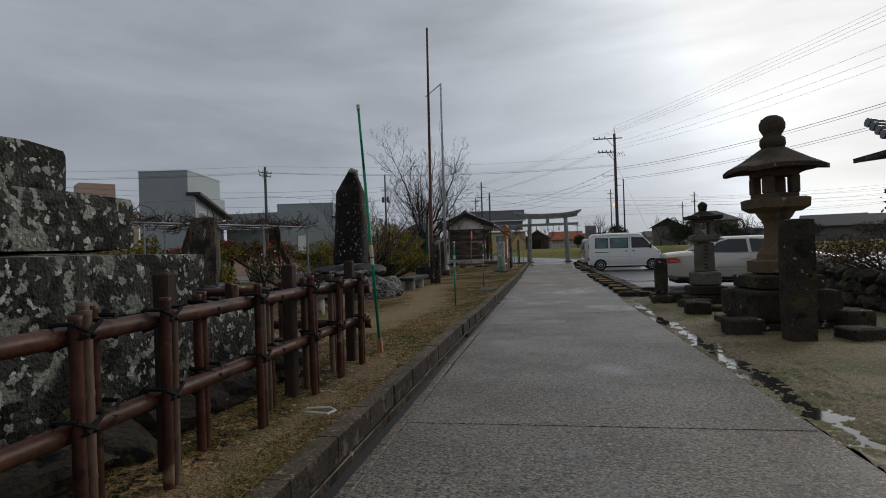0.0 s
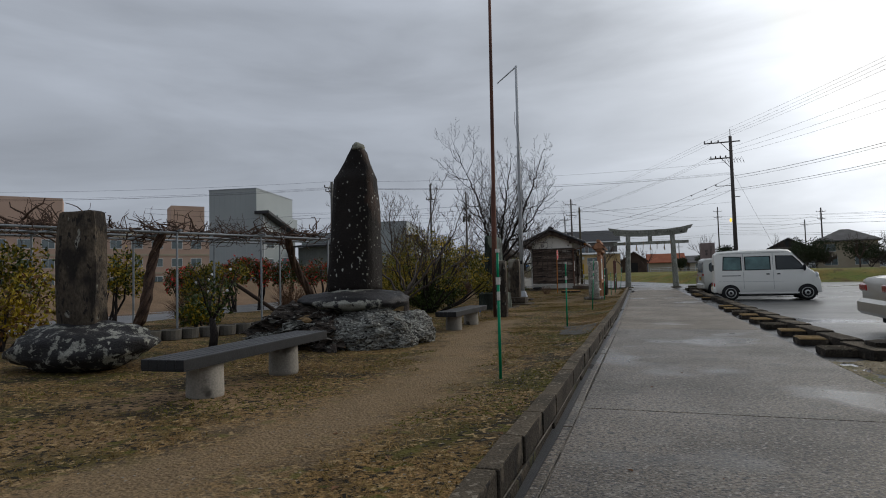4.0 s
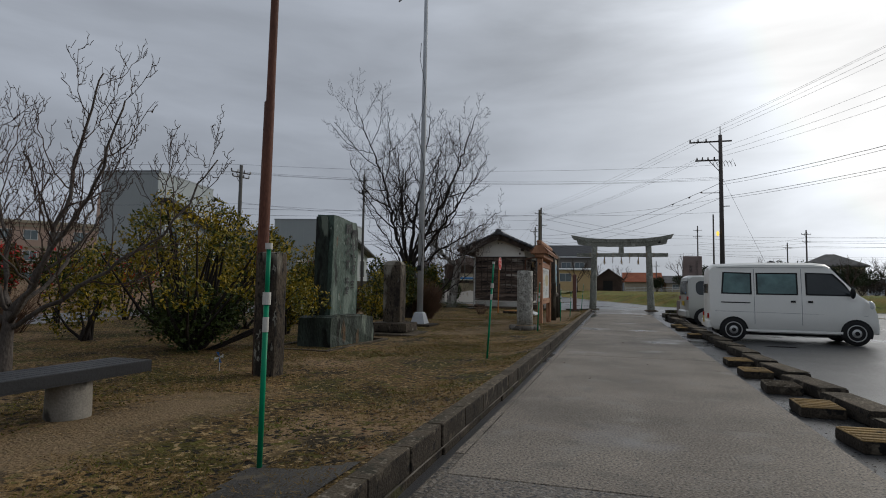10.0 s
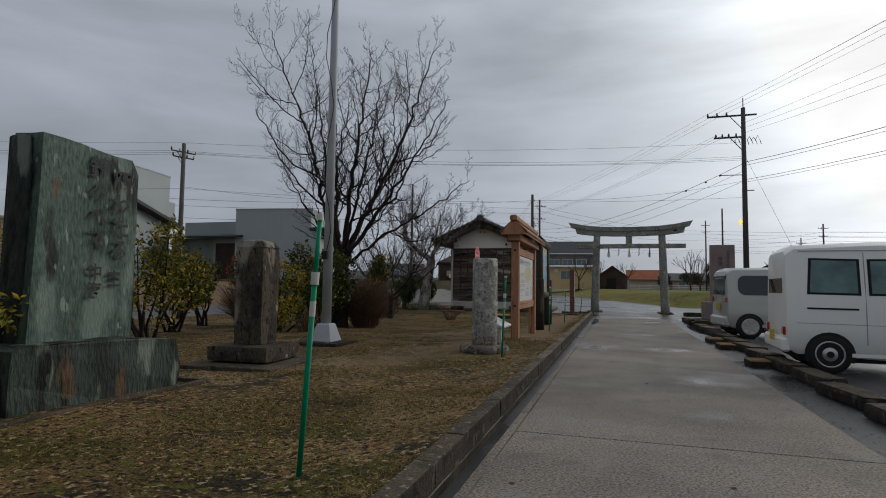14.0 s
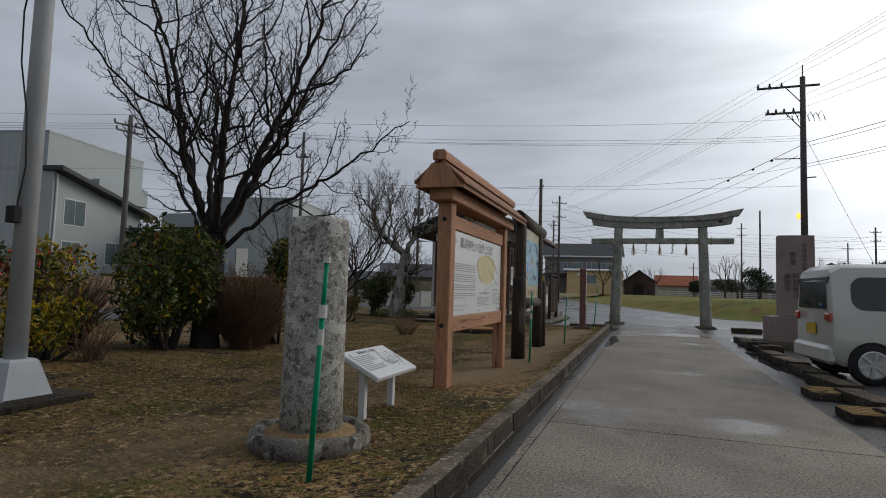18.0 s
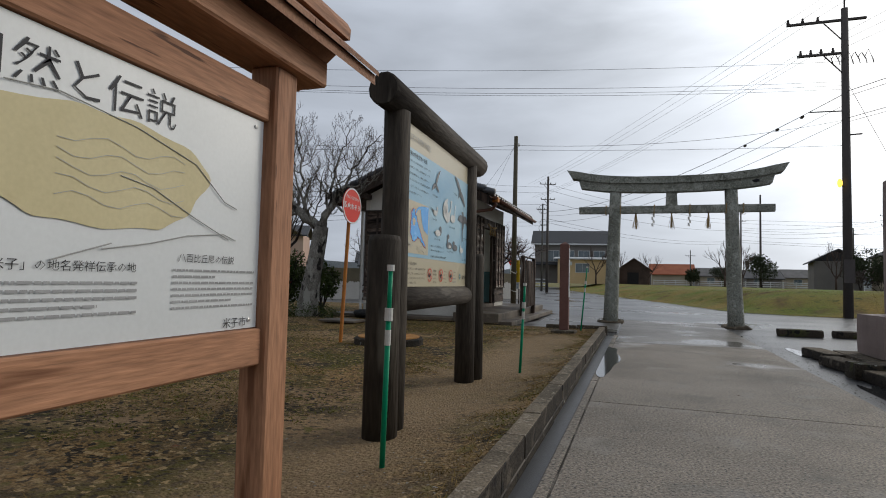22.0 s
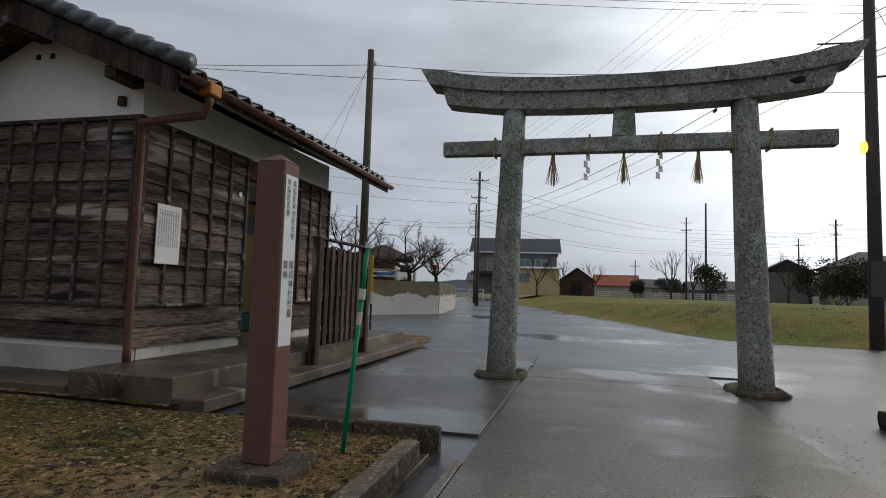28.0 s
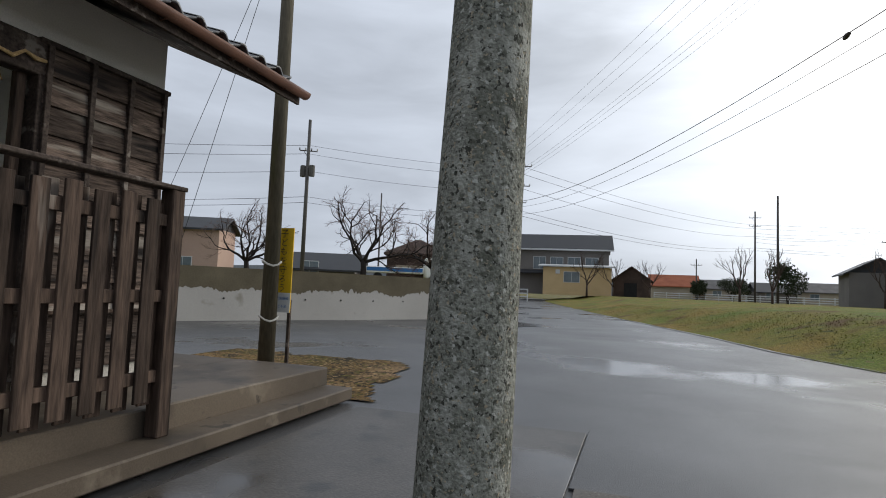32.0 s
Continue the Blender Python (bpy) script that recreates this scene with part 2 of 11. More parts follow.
M_EARTH = mat("bare_earth", (0.20, 0.13, 0.08), (0.13, 0.09, 0.055), 0.8, 0.95, 20, 0.8, 0.35, dist=0.05)
# kerb concrete in three tones: darkest for block bodies, lighter for caps
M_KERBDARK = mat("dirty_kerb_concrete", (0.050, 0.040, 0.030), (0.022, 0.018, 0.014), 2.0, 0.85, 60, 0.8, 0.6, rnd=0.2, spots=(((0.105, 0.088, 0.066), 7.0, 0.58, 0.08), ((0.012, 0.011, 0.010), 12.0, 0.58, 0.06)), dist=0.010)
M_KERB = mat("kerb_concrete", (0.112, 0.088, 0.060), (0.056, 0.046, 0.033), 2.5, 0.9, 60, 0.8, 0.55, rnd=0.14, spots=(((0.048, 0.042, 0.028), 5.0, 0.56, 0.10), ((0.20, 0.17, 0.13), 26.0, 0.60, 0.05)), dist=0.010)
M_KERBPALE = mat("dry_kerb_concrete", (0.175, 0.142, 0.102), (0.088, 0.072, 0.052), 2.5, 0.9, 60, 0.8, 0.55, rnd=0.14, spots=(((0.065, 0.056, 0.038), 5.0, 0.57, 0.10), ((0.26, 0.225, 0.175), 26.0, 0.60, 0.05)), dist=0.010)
M_GUTTER = mat("gutter_mud", (0.030, 0.025, 0.018), (0.060, 0.046, 0.028), 3.0, 0.8, 50, 0.8, 0.5)
M_LICHEN = mat("lichened_stone", (0.052, 0.050, 0.045), (0.020, 0.020, 0.018), 2.2, 0.9, 40, 1.0, 0.5, rnd=0.15, spots=(((0.165, 0.168, 0.142), 4.2, 0.555, 0.025), ((0.012, 0.012, 0.011), 8.0, 0.56, 0.03), ((0.24, 0.245, 0.21), 10.0, 0.585, 0.02), ((0.40, 0.40, 0.35), 16.0, 0.625, 0.02), ((0.012, 0.012, 0.011), 3.0, 0.58, 0.06)), dist=0.03)
M_DARKSTONE = mat("dark_mossy_stone", (0.055, 0.043, 0.030), (0.022, 0.018, 0.013), 2.5, 0.85, 45, 0.9, 0.5, rnd=0.15, spots=(((0.072, 0.076, 0.024), 3.0, 0.58, 0.1), ((0.012, 0.011, 0.010), 6.0, 0.58, 0.06), ((0.30, 0.30, 0.26), 9.0, 0.675, 0.03)), dist=0.02)
M_LANTERN = mat("brown_lantern_stone", (0.165, 0.112, 0.062), (0.085, 0.062, 0.040), 2.2, 0.85, 60, 0.6, 0.35, spots=(((0.055, 0.05, 0.043), 3.2, 0.55, 0.12), ((0.28, 0.27, 0.23), 11.0, 0.70, 0.05)), dist=0.012)
# darker copy of the lantern stone: backlit shade put into the colour
M_LANTERNDARK = mat("sooty_lantern_stone", (0.075, 0.056, 0.038), (0.036, 0.029, 0.022), 2.4, 0.9, 50, 0.8, 0.45, spots=(((0.14, 0.105, 0.066), 3.0, 0.60, 0.1), ((0.24, 0.235, 0.20), 12.0, 0.68, 0.04)), dist=0.015)
M_LANTERN2 = mat("grey_lantern_stone", (0.15, 0.145, 0.115), (0.075, 0.075, 0.06), 2.8, 0.85, 60, 0.6, 0.35, spots=(((0.09, 0.10, 0.05), 4.0, 0.56, 0.1),), dist=0.012)
M_MONUMENT = mat("dark_polished_monument", (0.013, 0.009, 0.007), (0.006, 0.0045, 0.004), 2.0, 0.70, 40, 0.7, 0.35, squash=(1, 1, 0.7), spots=(((0.042, 0.022, 0.013), 1.6, 0.58, 0.1), ((0.38, 0.38, 0.34), 21.0, 0.665, 0.02), ((0.42, 0.42, 0.38), 10.0, 0.70, 0.02)), dist=0.02)
M_CAPLICHEN = mat("pale_lichen", (0.30, 0.30, 0.25), (0.16, 0.16, 0.135), 5.0, 0.95, 60, 0.6, 0.3, dist=0.01)
M_SLAB = mat("dark_slab_stone", (0.032, 0.030, 0.031), (0.015, 0.015, 0.016), 2.0, 0.6, 50, 0.7, 0.4, spots=(((0.40, 0.39, 0.35), 3.2, 0.66, 0.02), ((0.34, 0.34, 0.30), 11.0, 0.675, 0.02), ((0.02, 0.02, 0.02), 16.0, 0.58, 0.04)), dist=0.02)
cover(M_SLAB, "crust", (0.36, 0.36, 0.315), (0.22, 0.22, 0.19), 6.5, 0.93, 0.97)
M_ROCK = mat("grey_scaly_rock", (0.165, 0.165, 0.150), (0.085, 0.083, 0.076), 2.6, 0.9, 13, 1.0, 0.5, squash=(1, 1, 2.2), spots=(((0.27, 0.275, 0.25), 8.0, 0.53, 0.05), ((0.012, 0.011, 0.010), 9.0, 0.60, 0.03), ((0.36, 0.365, 0.33), 26.0, 0.58, 0.04), ((0.03, 0.028, 0.026), 30.0, 0.58, 0.04), ((0.10, 0.066, 0.035), 1.6, 0.66, 0.05)), dist=0.10)
M_ROCKDARK = mat("dark_brown_rock", (0.060, 0.047, 0.038), (0.022, 0.018, 0.015), 3.0, 0.8, 18, 1.0, 0.6, squash=(1, 1, 3.0), spots=(((0.30, 0.29, 0.26), 3.5, 0.63, 0.03), ((0.12, 0.075, 0.035), 2.6, 0.62, 0.06), ((0.010, 0.009, 0.008), 9.0, 0.56, 0.05), ((0.22, 0.215, 0.19), 14.0, 0.62, 0.03)), dist=0.06)
M_RINGSTONE = mat("worn_ring_concrete", (0.20, 0.185, 0.16), (0.115, 0.10, 0.085), 4.0, 0.9, 60, 0.7, 0.5, spots=(((0.29, 0.28, 0.25), 9.0, 0.58, 0.05), ((0.05, 0.045, 0.04), 14.0, 0.58, 0.05)), dist=0.01)
M_OCHRE = mat("ochre_stone", (0.27, 0.18, 0.09), (0.17, 0.11, 0.055), 4, 0.85, 40, 0.5, 0.4)
M_GREEN = mat("green_schist", (0.088, 0.130, 0.105), (0.046, 0.072, 0.060), 1.8, 0.55, 40, 0.8, 0.5, squash=(1, 1, 0.35), spots=(((0.16, 0.205, 0.175), 2.6, 0.57, 0.08), ((0.018, 0.024, 0.021), 3.4, 0.56, 0.06), ((0.12, 0.08, 0.05), 9.0, 0.66, 0.06), ((0.20, 0.24, 0.21), 14.0, 0.63, 0.04)), dist=0.015)
M_GREENDARK = mat("stained_green_schist", (0.060, 0.080, 0.066), (0.020, 0.026, 0.022), 2.4, 0.6, 40, 0.8, 0.45, squash=(1, 1, 0.3), spots=(((0.16, 0.19, 0.155), 3.0, 0.57, 0.05), ((0.012, 0.014, 0.012), 5.0, 0.56, 0.06), ((0.12, 0.075, 0.04), 4.0, 0.66, 0.06)), dist=0.03)
M_STELE = mat("brown_weathered_stone", (0.105, 0.084, 0.062), (0.050, 0.040, 0.031), 2.0, 0.9, 45, 0.9, 0.5, squash=(1, 1, 0.5), spots=(((0.026, 0.022, 0.019), 2.4, 0.53, 0.08), ((0.24, 0.22, 0.18), 1.9, 0.60, 0.06), ((0.30, 0.29, 0.25), 9.0, 0.645, 0.04), ((0.02, 0.018, 0.016), 18.0, 0.58, 0.05)), dist=0.02)
M_GRANITE = mat("lichened_granite", (0.37, 0.36, 0.325), (0.27, 0.262, 0.235), 2.5, 0.88, 110, 0.9, 0.5, spots=(((0.16, 0.153, 0.132), 22.0, 0.53, 0.08), ((0.48, 0.475, 0.43), 9.0, 0.575, 0.04), ((0.11, 0.104, 0.09), 46.0, 0.60, 0.05), ((0.50, 0.495, 0.45), 38.0, 0.62, 0.03)), dist=0.012)
M_TORII = mat("lichened_torii_stone", (0.300, 0.305, 0.262), (0.195, 0.202, 0.170), 1.6, 0.9, 70, 1.0, 0.55, spots=(((0.40, 0.405, 0.355), 4.5, 0.56, 0.08), ((0.13, 0.135, 0.108), 3.0, 0.57, 0.1), ((0.34, 0.345, 0.305), 13.0, 0.575, 0.06), ((0.125, 0.128, 0.104), 21.0, 0.585, 0.05), ((0.060, 0.060, 0.050), 44.0, 0.595, 0.04), ((0.34, 0.30, 0.22), 48.0, 0.62, 0.03), ((0.44, 0.445, 0.40), 36.0, 0.615, 0.04)), dist=0.012)
M_PINKSTONE = mat("pinkish_granite", (0.26, 0.20, 0.18), (0.20, 0.155, 0.14), 2.0, 0.6, 120, 0.2, 0.3, dist=0.004)
M_REDBROWN = mat("red_brown_marker", (0.155, 0.075, 0.06), (0.125, 0.062, 0.05), 3.0, 0.6, 90, 0.2, 0.2, dist=0.004)
M_BAMBOO = mat("brown_bamboo", (0.080, 0.030, 0.018), (0.036, 0.015, 0.010), 5.0, 0.42, 50, 0.3, 0.35, spots=(((0.20, 0.14, 0.10), 3.4, 0.66, 0.06), ((0.015, 0.009, 0.007), 6.0, 0.60, 0.06)), dist=0.004)
M_BAMBOOEND = mat("bamboo_cut_end", (0.30, 0.20, 0.11), (0.20, 0.13, 0.07), 9.0, 0.8, 60, 0.3)
M_BAMBOOPALE = mat("faded_bamboo", (0.155, 0.105, 0.075), (0.050, 0.024, 0.016), 4.0, 0.6, 50, 0.3, 0.3, squash=(1, 1, 0.3))
M_ROPE = mat("black_rope", (0.012, 0.012, 0.013), None, 9, 0.9, 120, 0.6)
M_DARKWOOD = mat("dark_post_wood", (0.045, 0.030, 0.022), (0.025, 0.018, 0.014), 4, 0.8, 50, 0.5, squash=(1, 1, 0.2))
M_CEDAR = mat("new_cedar", (0.40, 0.205, 0.115), (0.29, 0.14, 0.078), 3.5, 0.62, 60, 0.35, 0.3, squash=(1.4, 1.4, 0.14), spots=(((0.17, 0.075, 0.038), 6.0, 0.61, 0.06), ((0.09, 0.04, 0.022), 13.0, 0.66, 0.03)), dist=0.006)
M_CEDARY = mat("new_cedar_rail", (0.40, 0.205, 0.115), (0.29, 0.14, 0.078), 3.5, 0.62, 60, 0.35, 0.3, squash=(1, 0.12, 1.4), spots=(((0.17, 0.075, 0.038), 6.0, 0.61, 0.06), ((0.09, 0.04, 0.022), 13.0, 0.66, 0.03)), dist=0.006)
M_CEDARROOF = mat("cedar_roof_board", (0.27, 0.135, 0.075), (0.20, 0.10, 0.06), 3.0, 0.7, 55, 0.3, 0.22, dist=0.006, rnd=0.12)
M_LOG = mat("weathered_dark_log", (0.055, 0.044, 0.033), (0.024, 0.020, 0.016), 4.0, 0.8, 40, 0.7, 0.4, squash=(1, 1, 0.16), spots=(((0.13, 0.115, 0.09), 5.0, 0.60, 0.12),), dist=0.012)
M_LOGY = mat("weathered_dark_beam", (0.055, 0.045, 0.036), (0.026, 0.022, 0.018), 4.0, 0.8, 40, 0.7, 0.4, squash=(1, 0.16, 1), spots=(((0.14, 0.125, 0.10), 5.0, 0.60, 0.12),), dist=0.012)
M_BOARD = mat("weathered_siding_board", (0.150, 0.112, 0.090), (0.046, 0.033, 0.026), 4.0, 0.82, 40, 1.0, 0.8, squash=(0.16, 0.16, 1.6), rnd=0.45, spots=(((0.27, 0.24, 0.205), 3.2, 0.60, 0.06), ((0.016, 0.013, 0.012), 5.0, 0.57, 0.08)), dist=0.012)
M_BATTEN = mat("dark_batten", (0.088, 0.068, 0.056), (0.040, 0.030, 0.025), 4.0, 0.8, 40, 0.6, 0.5, rnd=0.25, spots=(((0.20, 0.175, 0.15), 7.0, 0.60, 0.06),))
M_FENCE = mat("weathered_fence_board", (0.082, 0.056, 0.042), (0.030, 0.021, 0.016), 3.0, 0.82, 40, 0.9, 0.6, squash=(1, 1, 0.12), rnd=0.35, spots=(((0.26, 0.22, 0.185), 4.0, 0.60, 0.06), ((0.016, 0.012, 0.010), 6.0, 0.57, 0.08)), dist=0.01)
M_PLASTER = mat("off_white_plaster", (0.84, 0.81, 0.75), (0.72, 0.69, 0.63), 1.2, 0.9, 90, 0.15, 0.08)
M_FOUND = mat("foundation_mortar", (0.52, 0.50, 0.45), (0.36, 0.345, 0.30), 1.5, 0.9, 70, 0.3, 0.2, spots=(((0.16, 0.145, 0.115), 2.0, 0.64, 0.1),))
M_STEP = mat("stained_step_concrete", (0.135, 0.108, 0.080), (0.064, 0.051, 0.039), 0.9, 0.55, 90, 0.25, 0.16, spots=(((0.040, 0.034, 0.028), 1.1, 0.56, 0.14), ((0.20, 0.165, 0.125), 3.0, 0.60, 0.10), ((0.055, 0.046, 0.036), 6.0, 0.62, 0.08)), wet=(0.7, 0.58, 0.28, 0.65), dist=0.004)
# black glaze lightened to grey-blue: sky reflection put into the base colour
M_TILE = mat("black_glazed_tile", (0.060, 0.064, 0.072), (0.095, 0.10, 0.11), 5.0, 0.30, 60, 0.1, 0.2, rnd=0.25)
M_COPPER = mat("brown_gutter_metal", (0.15, 0.075, 0.05), (0.105, 0.055, 0.04), 5.0, 0.45, 60, 0.1, 0.15)
M_TEAL = mat("teal_paint", (0.135, 0.27, 0.30), (0.11, 0.23, 0.26), 2.0, 0.6, 70, 0.15, 0.1)
M_INWALL = mat("pale_interior_paint", (0.78, 0.80, 0.79), (0.68, 0.70, 0.69), 2.0, 0.8, 70, 0.1, 0.08)
M_DOORY = mat("ochre_door", (0.56, 0.39, 0.15), (0.46, 0.32, 0.12), 1.5, 0.6, 60, 0.1, 0.1)
M_DOORC = mat("cream_door", (0.36, 0.33, 0.22), (0.29, 0.265, 0.175), 1.5, 0.6, 60, 0.1, 0.1)
M_FROST = mat("frosted_glass", (0.20, 0.225, 0.225), None, 3, 0.35, 60, 0.1, 0.05)
M_STRAW = mat("straw_rope", (0.42, 0.30, 0.15), (0.30, 0.20, 0.09), 8, 0.9, 80, 0.5)
M_PAPER = mat("white_paper", (0.72, 0.72, 0.71), (0.64, 0.64, 0.63), 3, 0.8, 60, 0.05, 0.04)
M_BOARDWHITE = mat("white_sign_panel", (0.62, 0.64, 0.64), (0.58, 0.60, 0.60), 1.5, 0.38, 60, 0.0, 0.03)
M_INK = mat("dark_ink", (0.045, 0.045, 0.05), None, 5, 0.6, 60, 0, 0.05)
M_INKGREY = mat("grey_ink", (0.36, 0.362, 0.36), None, 5, 0.6, 60, 0, 0.05)
M_MAPTAN = mat("map_tan", (0.56, 0.49, 0.29), (0.52, 0.45, 0.26), 4, 0.5, 60, 0, 0.05)
M_MAPLINE = mat("map_grey_line", (0.44, 0.445, 0.42), None, 4, 0.5, 60, 0, 0.05)
M_SIGNBLUE = mat("sign_sky_blue", (0.155, 0.345, 0.500), (0.30, 0.47, 0.55), 1.6, 0.34, 60, 0, 0.03, squash=(1, 0.6, 1.6))
M_SIGNCREAM = mat("sign_cream", (0.46, 0.405, 0.275), (0.42, 0.37, 0.255), 1.5, 0.34, 60, 0, 0.03)
M_MAPBLUE = mat("map_deep_blue", (0.035, 0.27, 0.70), (0.08, 0.38, 0.76), 5, 0.25, 60, 0, 0.05)
M_RED = mat("sign_red", (0.62, 0.035, 0.02), (0.55, 0.03, 0.02), 3, 0.45, 60, 0, 0.04)
M_YELLOW = mat("sign_yellow", (0.72, 0.47, 0.02), (0.64, 0.41, 0.02), 2, 0.45, 60, 0, 0.05)
M_ORANGEPOLE = mat("orange_pole", (0.45, 0.17, 0.03), (0.33, 0.12, 0.03), 4, 0.6, 60, 0.2)
M_GREENPOLE = mat("green_plastic_pole", (0.0, 0.24, 0.115), (0.0, 0.20, 0.095), 6, 0.4, 60, 0.05, 0.1)
M_WHITEPLASTIC = mat("white_plastic", (0.60, 0.59, 0.55), (0.50, 0.49, 0.45), 6, 0.5, 60, 0.05, 0.08)
M_CREAMTAPE = mat("cream_tape", (0.56, 0.49, 0.36), None, 6, 0.6, 60, 0.05, 0.08)
M_WHITEMETAL = mat("white_painted_metal", (0.50, 0.52, 0.54), (0.40, 0.42, 0.44), 2.0, 0.45, 60, 0.05, 0.08)
M_RUSTPOLE = mat("rusty_red_pole", (0.15, 0.062, 0.040), (0.075, 0.036, 0.028), 3.0, 0.7, 50, 0.4, 0.3, squash=(1, 1, 0.3))
M_STEEL = mat("galvanised_steel", (0.30, 0.33, 0.35), (0.22, 0.24, 0.26), 5.0, 0.5, 60, 0.1, 0.12, metal=0.4)
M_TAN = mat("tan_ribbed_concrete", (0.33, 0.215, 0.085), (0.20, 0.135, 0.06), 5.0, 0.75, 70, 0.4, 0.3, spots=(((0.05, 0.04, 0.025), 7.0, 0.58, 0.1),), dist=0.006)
M_BENCH = mat("black_slatted_bench", (0.030, 0.031, 0.034), (0.022, 0.023, 0.025), 3.0, 0.42, 60, 0.2, 0.2)
M_BENCHLEG = mat("stained_concrete_drum", (0.34, 0.315, 0.275), (0.20, 0.185, 0.16), 2.0, 0.85, 60, 0.3, 0.2, spots=(((0.085, 0.078, 0.068), 2.4, 0.56, 0.05),))
M_POLE = mat("concrete_pole", (0.12, 0.115, 0.105), (0.09, 0.086, 0.08), 1.5, 0.8, 60, 0.2)
M_POLEDARK = mat("dark_utility_pole", (0.075, 0.066, 0.062), (0.095, 0.082, 0.076), 1.5, 0.75, 60, 0.2, squash=(1, 1, 0.3))
M_WOODPOLE = mat("mossy_wood_pole", (0.10, 0.085, 0.06), (0.065, 0.06, 0.04), 1.6, 0.85, 40, 0.5, squash=(1, 1, 0.2), spots=(((0.07, 0.08, 0.03), 3.0, 0.6, 0.1),))
M_WIRE = mat("black_wire", (0.02, 0.02, 0.022), None, 1, 0.6, 40, 0)
M_BARK = mat("dark_wet_bark", (0.038, 0.031, 0.028), (0.018, 0.015, 0.014), 6.0, 0.85, 50, 0.8, 0.4, squash=(1, 1, 0.5), dist=0.015)
M_BARKGREY = mat("grey_bark", (0.135, 0.115, 0.10), (0.065, 0.055, 0.048), 5.0, 0.88, 50, 0.8, 0.4, squash=(1, 1, 0.5), dist=0.015)
M_BARKPALE = mat("lichened_plum_bark", (0.26, 0.245, 0.215), (0.10, 0.09, 0.078), 4.0, 0.9, 40, 0.9, 0.5, squash=(1, 1, 0.5), spots=(((0.30, 0.295, 0.26), 5.0, 0.57, 0.05), ((0.025, 0.022, 0.020), 6.0, 0.57, 0.06)), dist=0.02)
M_BUDTWIG = mat("budding_plum_twig", (0.20, 0.135, 0.115), (0.11, 0.075, 0.065), 8.0, 0.85, 50, 0.2)
M_VINE = mat("brown_vine_bark", (0.105, 0.066, 0.048), (0.048, 0.032, 0.026), 6.0, 0.85, 50, 0.5, 0.4)
M_TWIG = mat("brown_twig", (0.085, 0.058, 0.046), (0.05, 0.036, 0.030), 8.0, 0.85, 50, 0.2)
M_LEAFG = mat("dark_evergreen_leaf", (0.032, 0.052, 0.010), (0.050, 0.070, 0.013), 3.0, 0.42, 30, 0.0, 0.3)
M_LEAFY = mat("yellow_green_leaf", (0.385, 0.26, 0.014), (0.125, 0.125, 0.015), 2.2, 0.5, 30, 0.0, 0.35)
M_LEAFR = mat("reddish_leaf", (0.14, 0.062, 0.022), (0.085, 0.065, 0.020), 2.5, 0.55, 30, 0.0, 0.35)
M_FLOWER = mat("red_camellia", (0.62, 0.035, 0.028), (0.45, 0.02, 0.02), 4, 0.5, 30, 0.0, 0.2)
M_DRY = mat("dry_russet_stem", (0.17, 0.10, 0.065), (0.10, 0.065, 0.045), 3.0, 0.9, 40, 0.0, 0.3)
M_BLADE = mat("dry_grass_blade", (0.27, 0.175, 0.072), (0.13, 0.088, 0.026), 0.8, 0.9, 20, 0.0, 0.35)
M_MOSS = mat("green_moss_tuft", (0.085, 0.088, 0.012), (0.12, 0.108, 0.018), 1.5, 0.95, 30, 0.0, 0.35)
M_FALLEN = mat("fallen_brown_leaf", (0.19, 0.085, 0.035), (0.11, 0.055, 0.03), 6.0, 0.7, 30, 0.0, 0.3)
M_PEBBLE = mat("pale_pebble", (0.30, 0.27, 0.22), (0.15, 0.14, 0.12), 9.0, 0.9, 30, 0.0, 0.3)
M_CARWHITE = mat("white_car_paint", (0.84, 0.835, 0.785), (0.80, 0.795, 0.74), 1, 0.42, 40, 0, 0.02, coat=0.3)
M_CARSILVER = mat("champagne_silver_paint", (0.50, 0.465, 0.395), (0.47, 0.435, 0.37), 1, 0.34, 90, 0, 0.04, metal=0.45, coat=0.6)
M_CARPALE = mat("pale_silver_paint", (0.47, 0.475, 0.44), (0.45, 0.455, 0.42), 1, 0.34, 90, 0, 0.03, metal=0.15, coat=0.5)
M_GLASS = mat("dark_car_glass", (0.020, 0.026, 0.028), (0.030, 0.038, 0.040), 1, 0.08, 40, 0, 0.02)
M_GLASSREAR = mat("tinted_rear_glass", (0.030, 0.036, 0.045), (0.045, 0.052, 0.062), 1, 0.42, 40, 0, 0.02)
M_GLASSPALE = mat("pale_green_glass", (0.16, 0.30, 0.29), (0.06, 0.11, 0.11), 1.8, 0.08, 40, 0, 0.05)
M_BLACK = mat("black_rubber", (0.016, 0.016, 0.017), (0.024, 0.024, 0.024), 6, 0.75, 60, 0.2)
M_CHROME = mat("silver_hubcap", (0.50, 0.50, 0.49), (0.42, 0.42, 0.41), 6, 0.35, 60, 0, 0.05, metal=0.7)
M_TAIL = mat("red_tail_lens", (0.42, 0.02, 0.015), (0.30, 0.015, 0.012), 5, 0.15, 60, 0, 0.05, coat=0.6)
M_AMBER = mat("amber_lens", (0.60, 0.20, 0.02), None, 5, 0.2, 60, 0, 0.05)
M_HEADLAMP = mat("clear_lamp", (0.62, 0.64, 0.64), None, 5, 0.12, 60, 0, 0.05, coat=0.6)
M_PLATE = mat("yellow_number_plate", (0.60, 0.42, 0.04), None, 3, 0.5, 60, 0, 0.03)
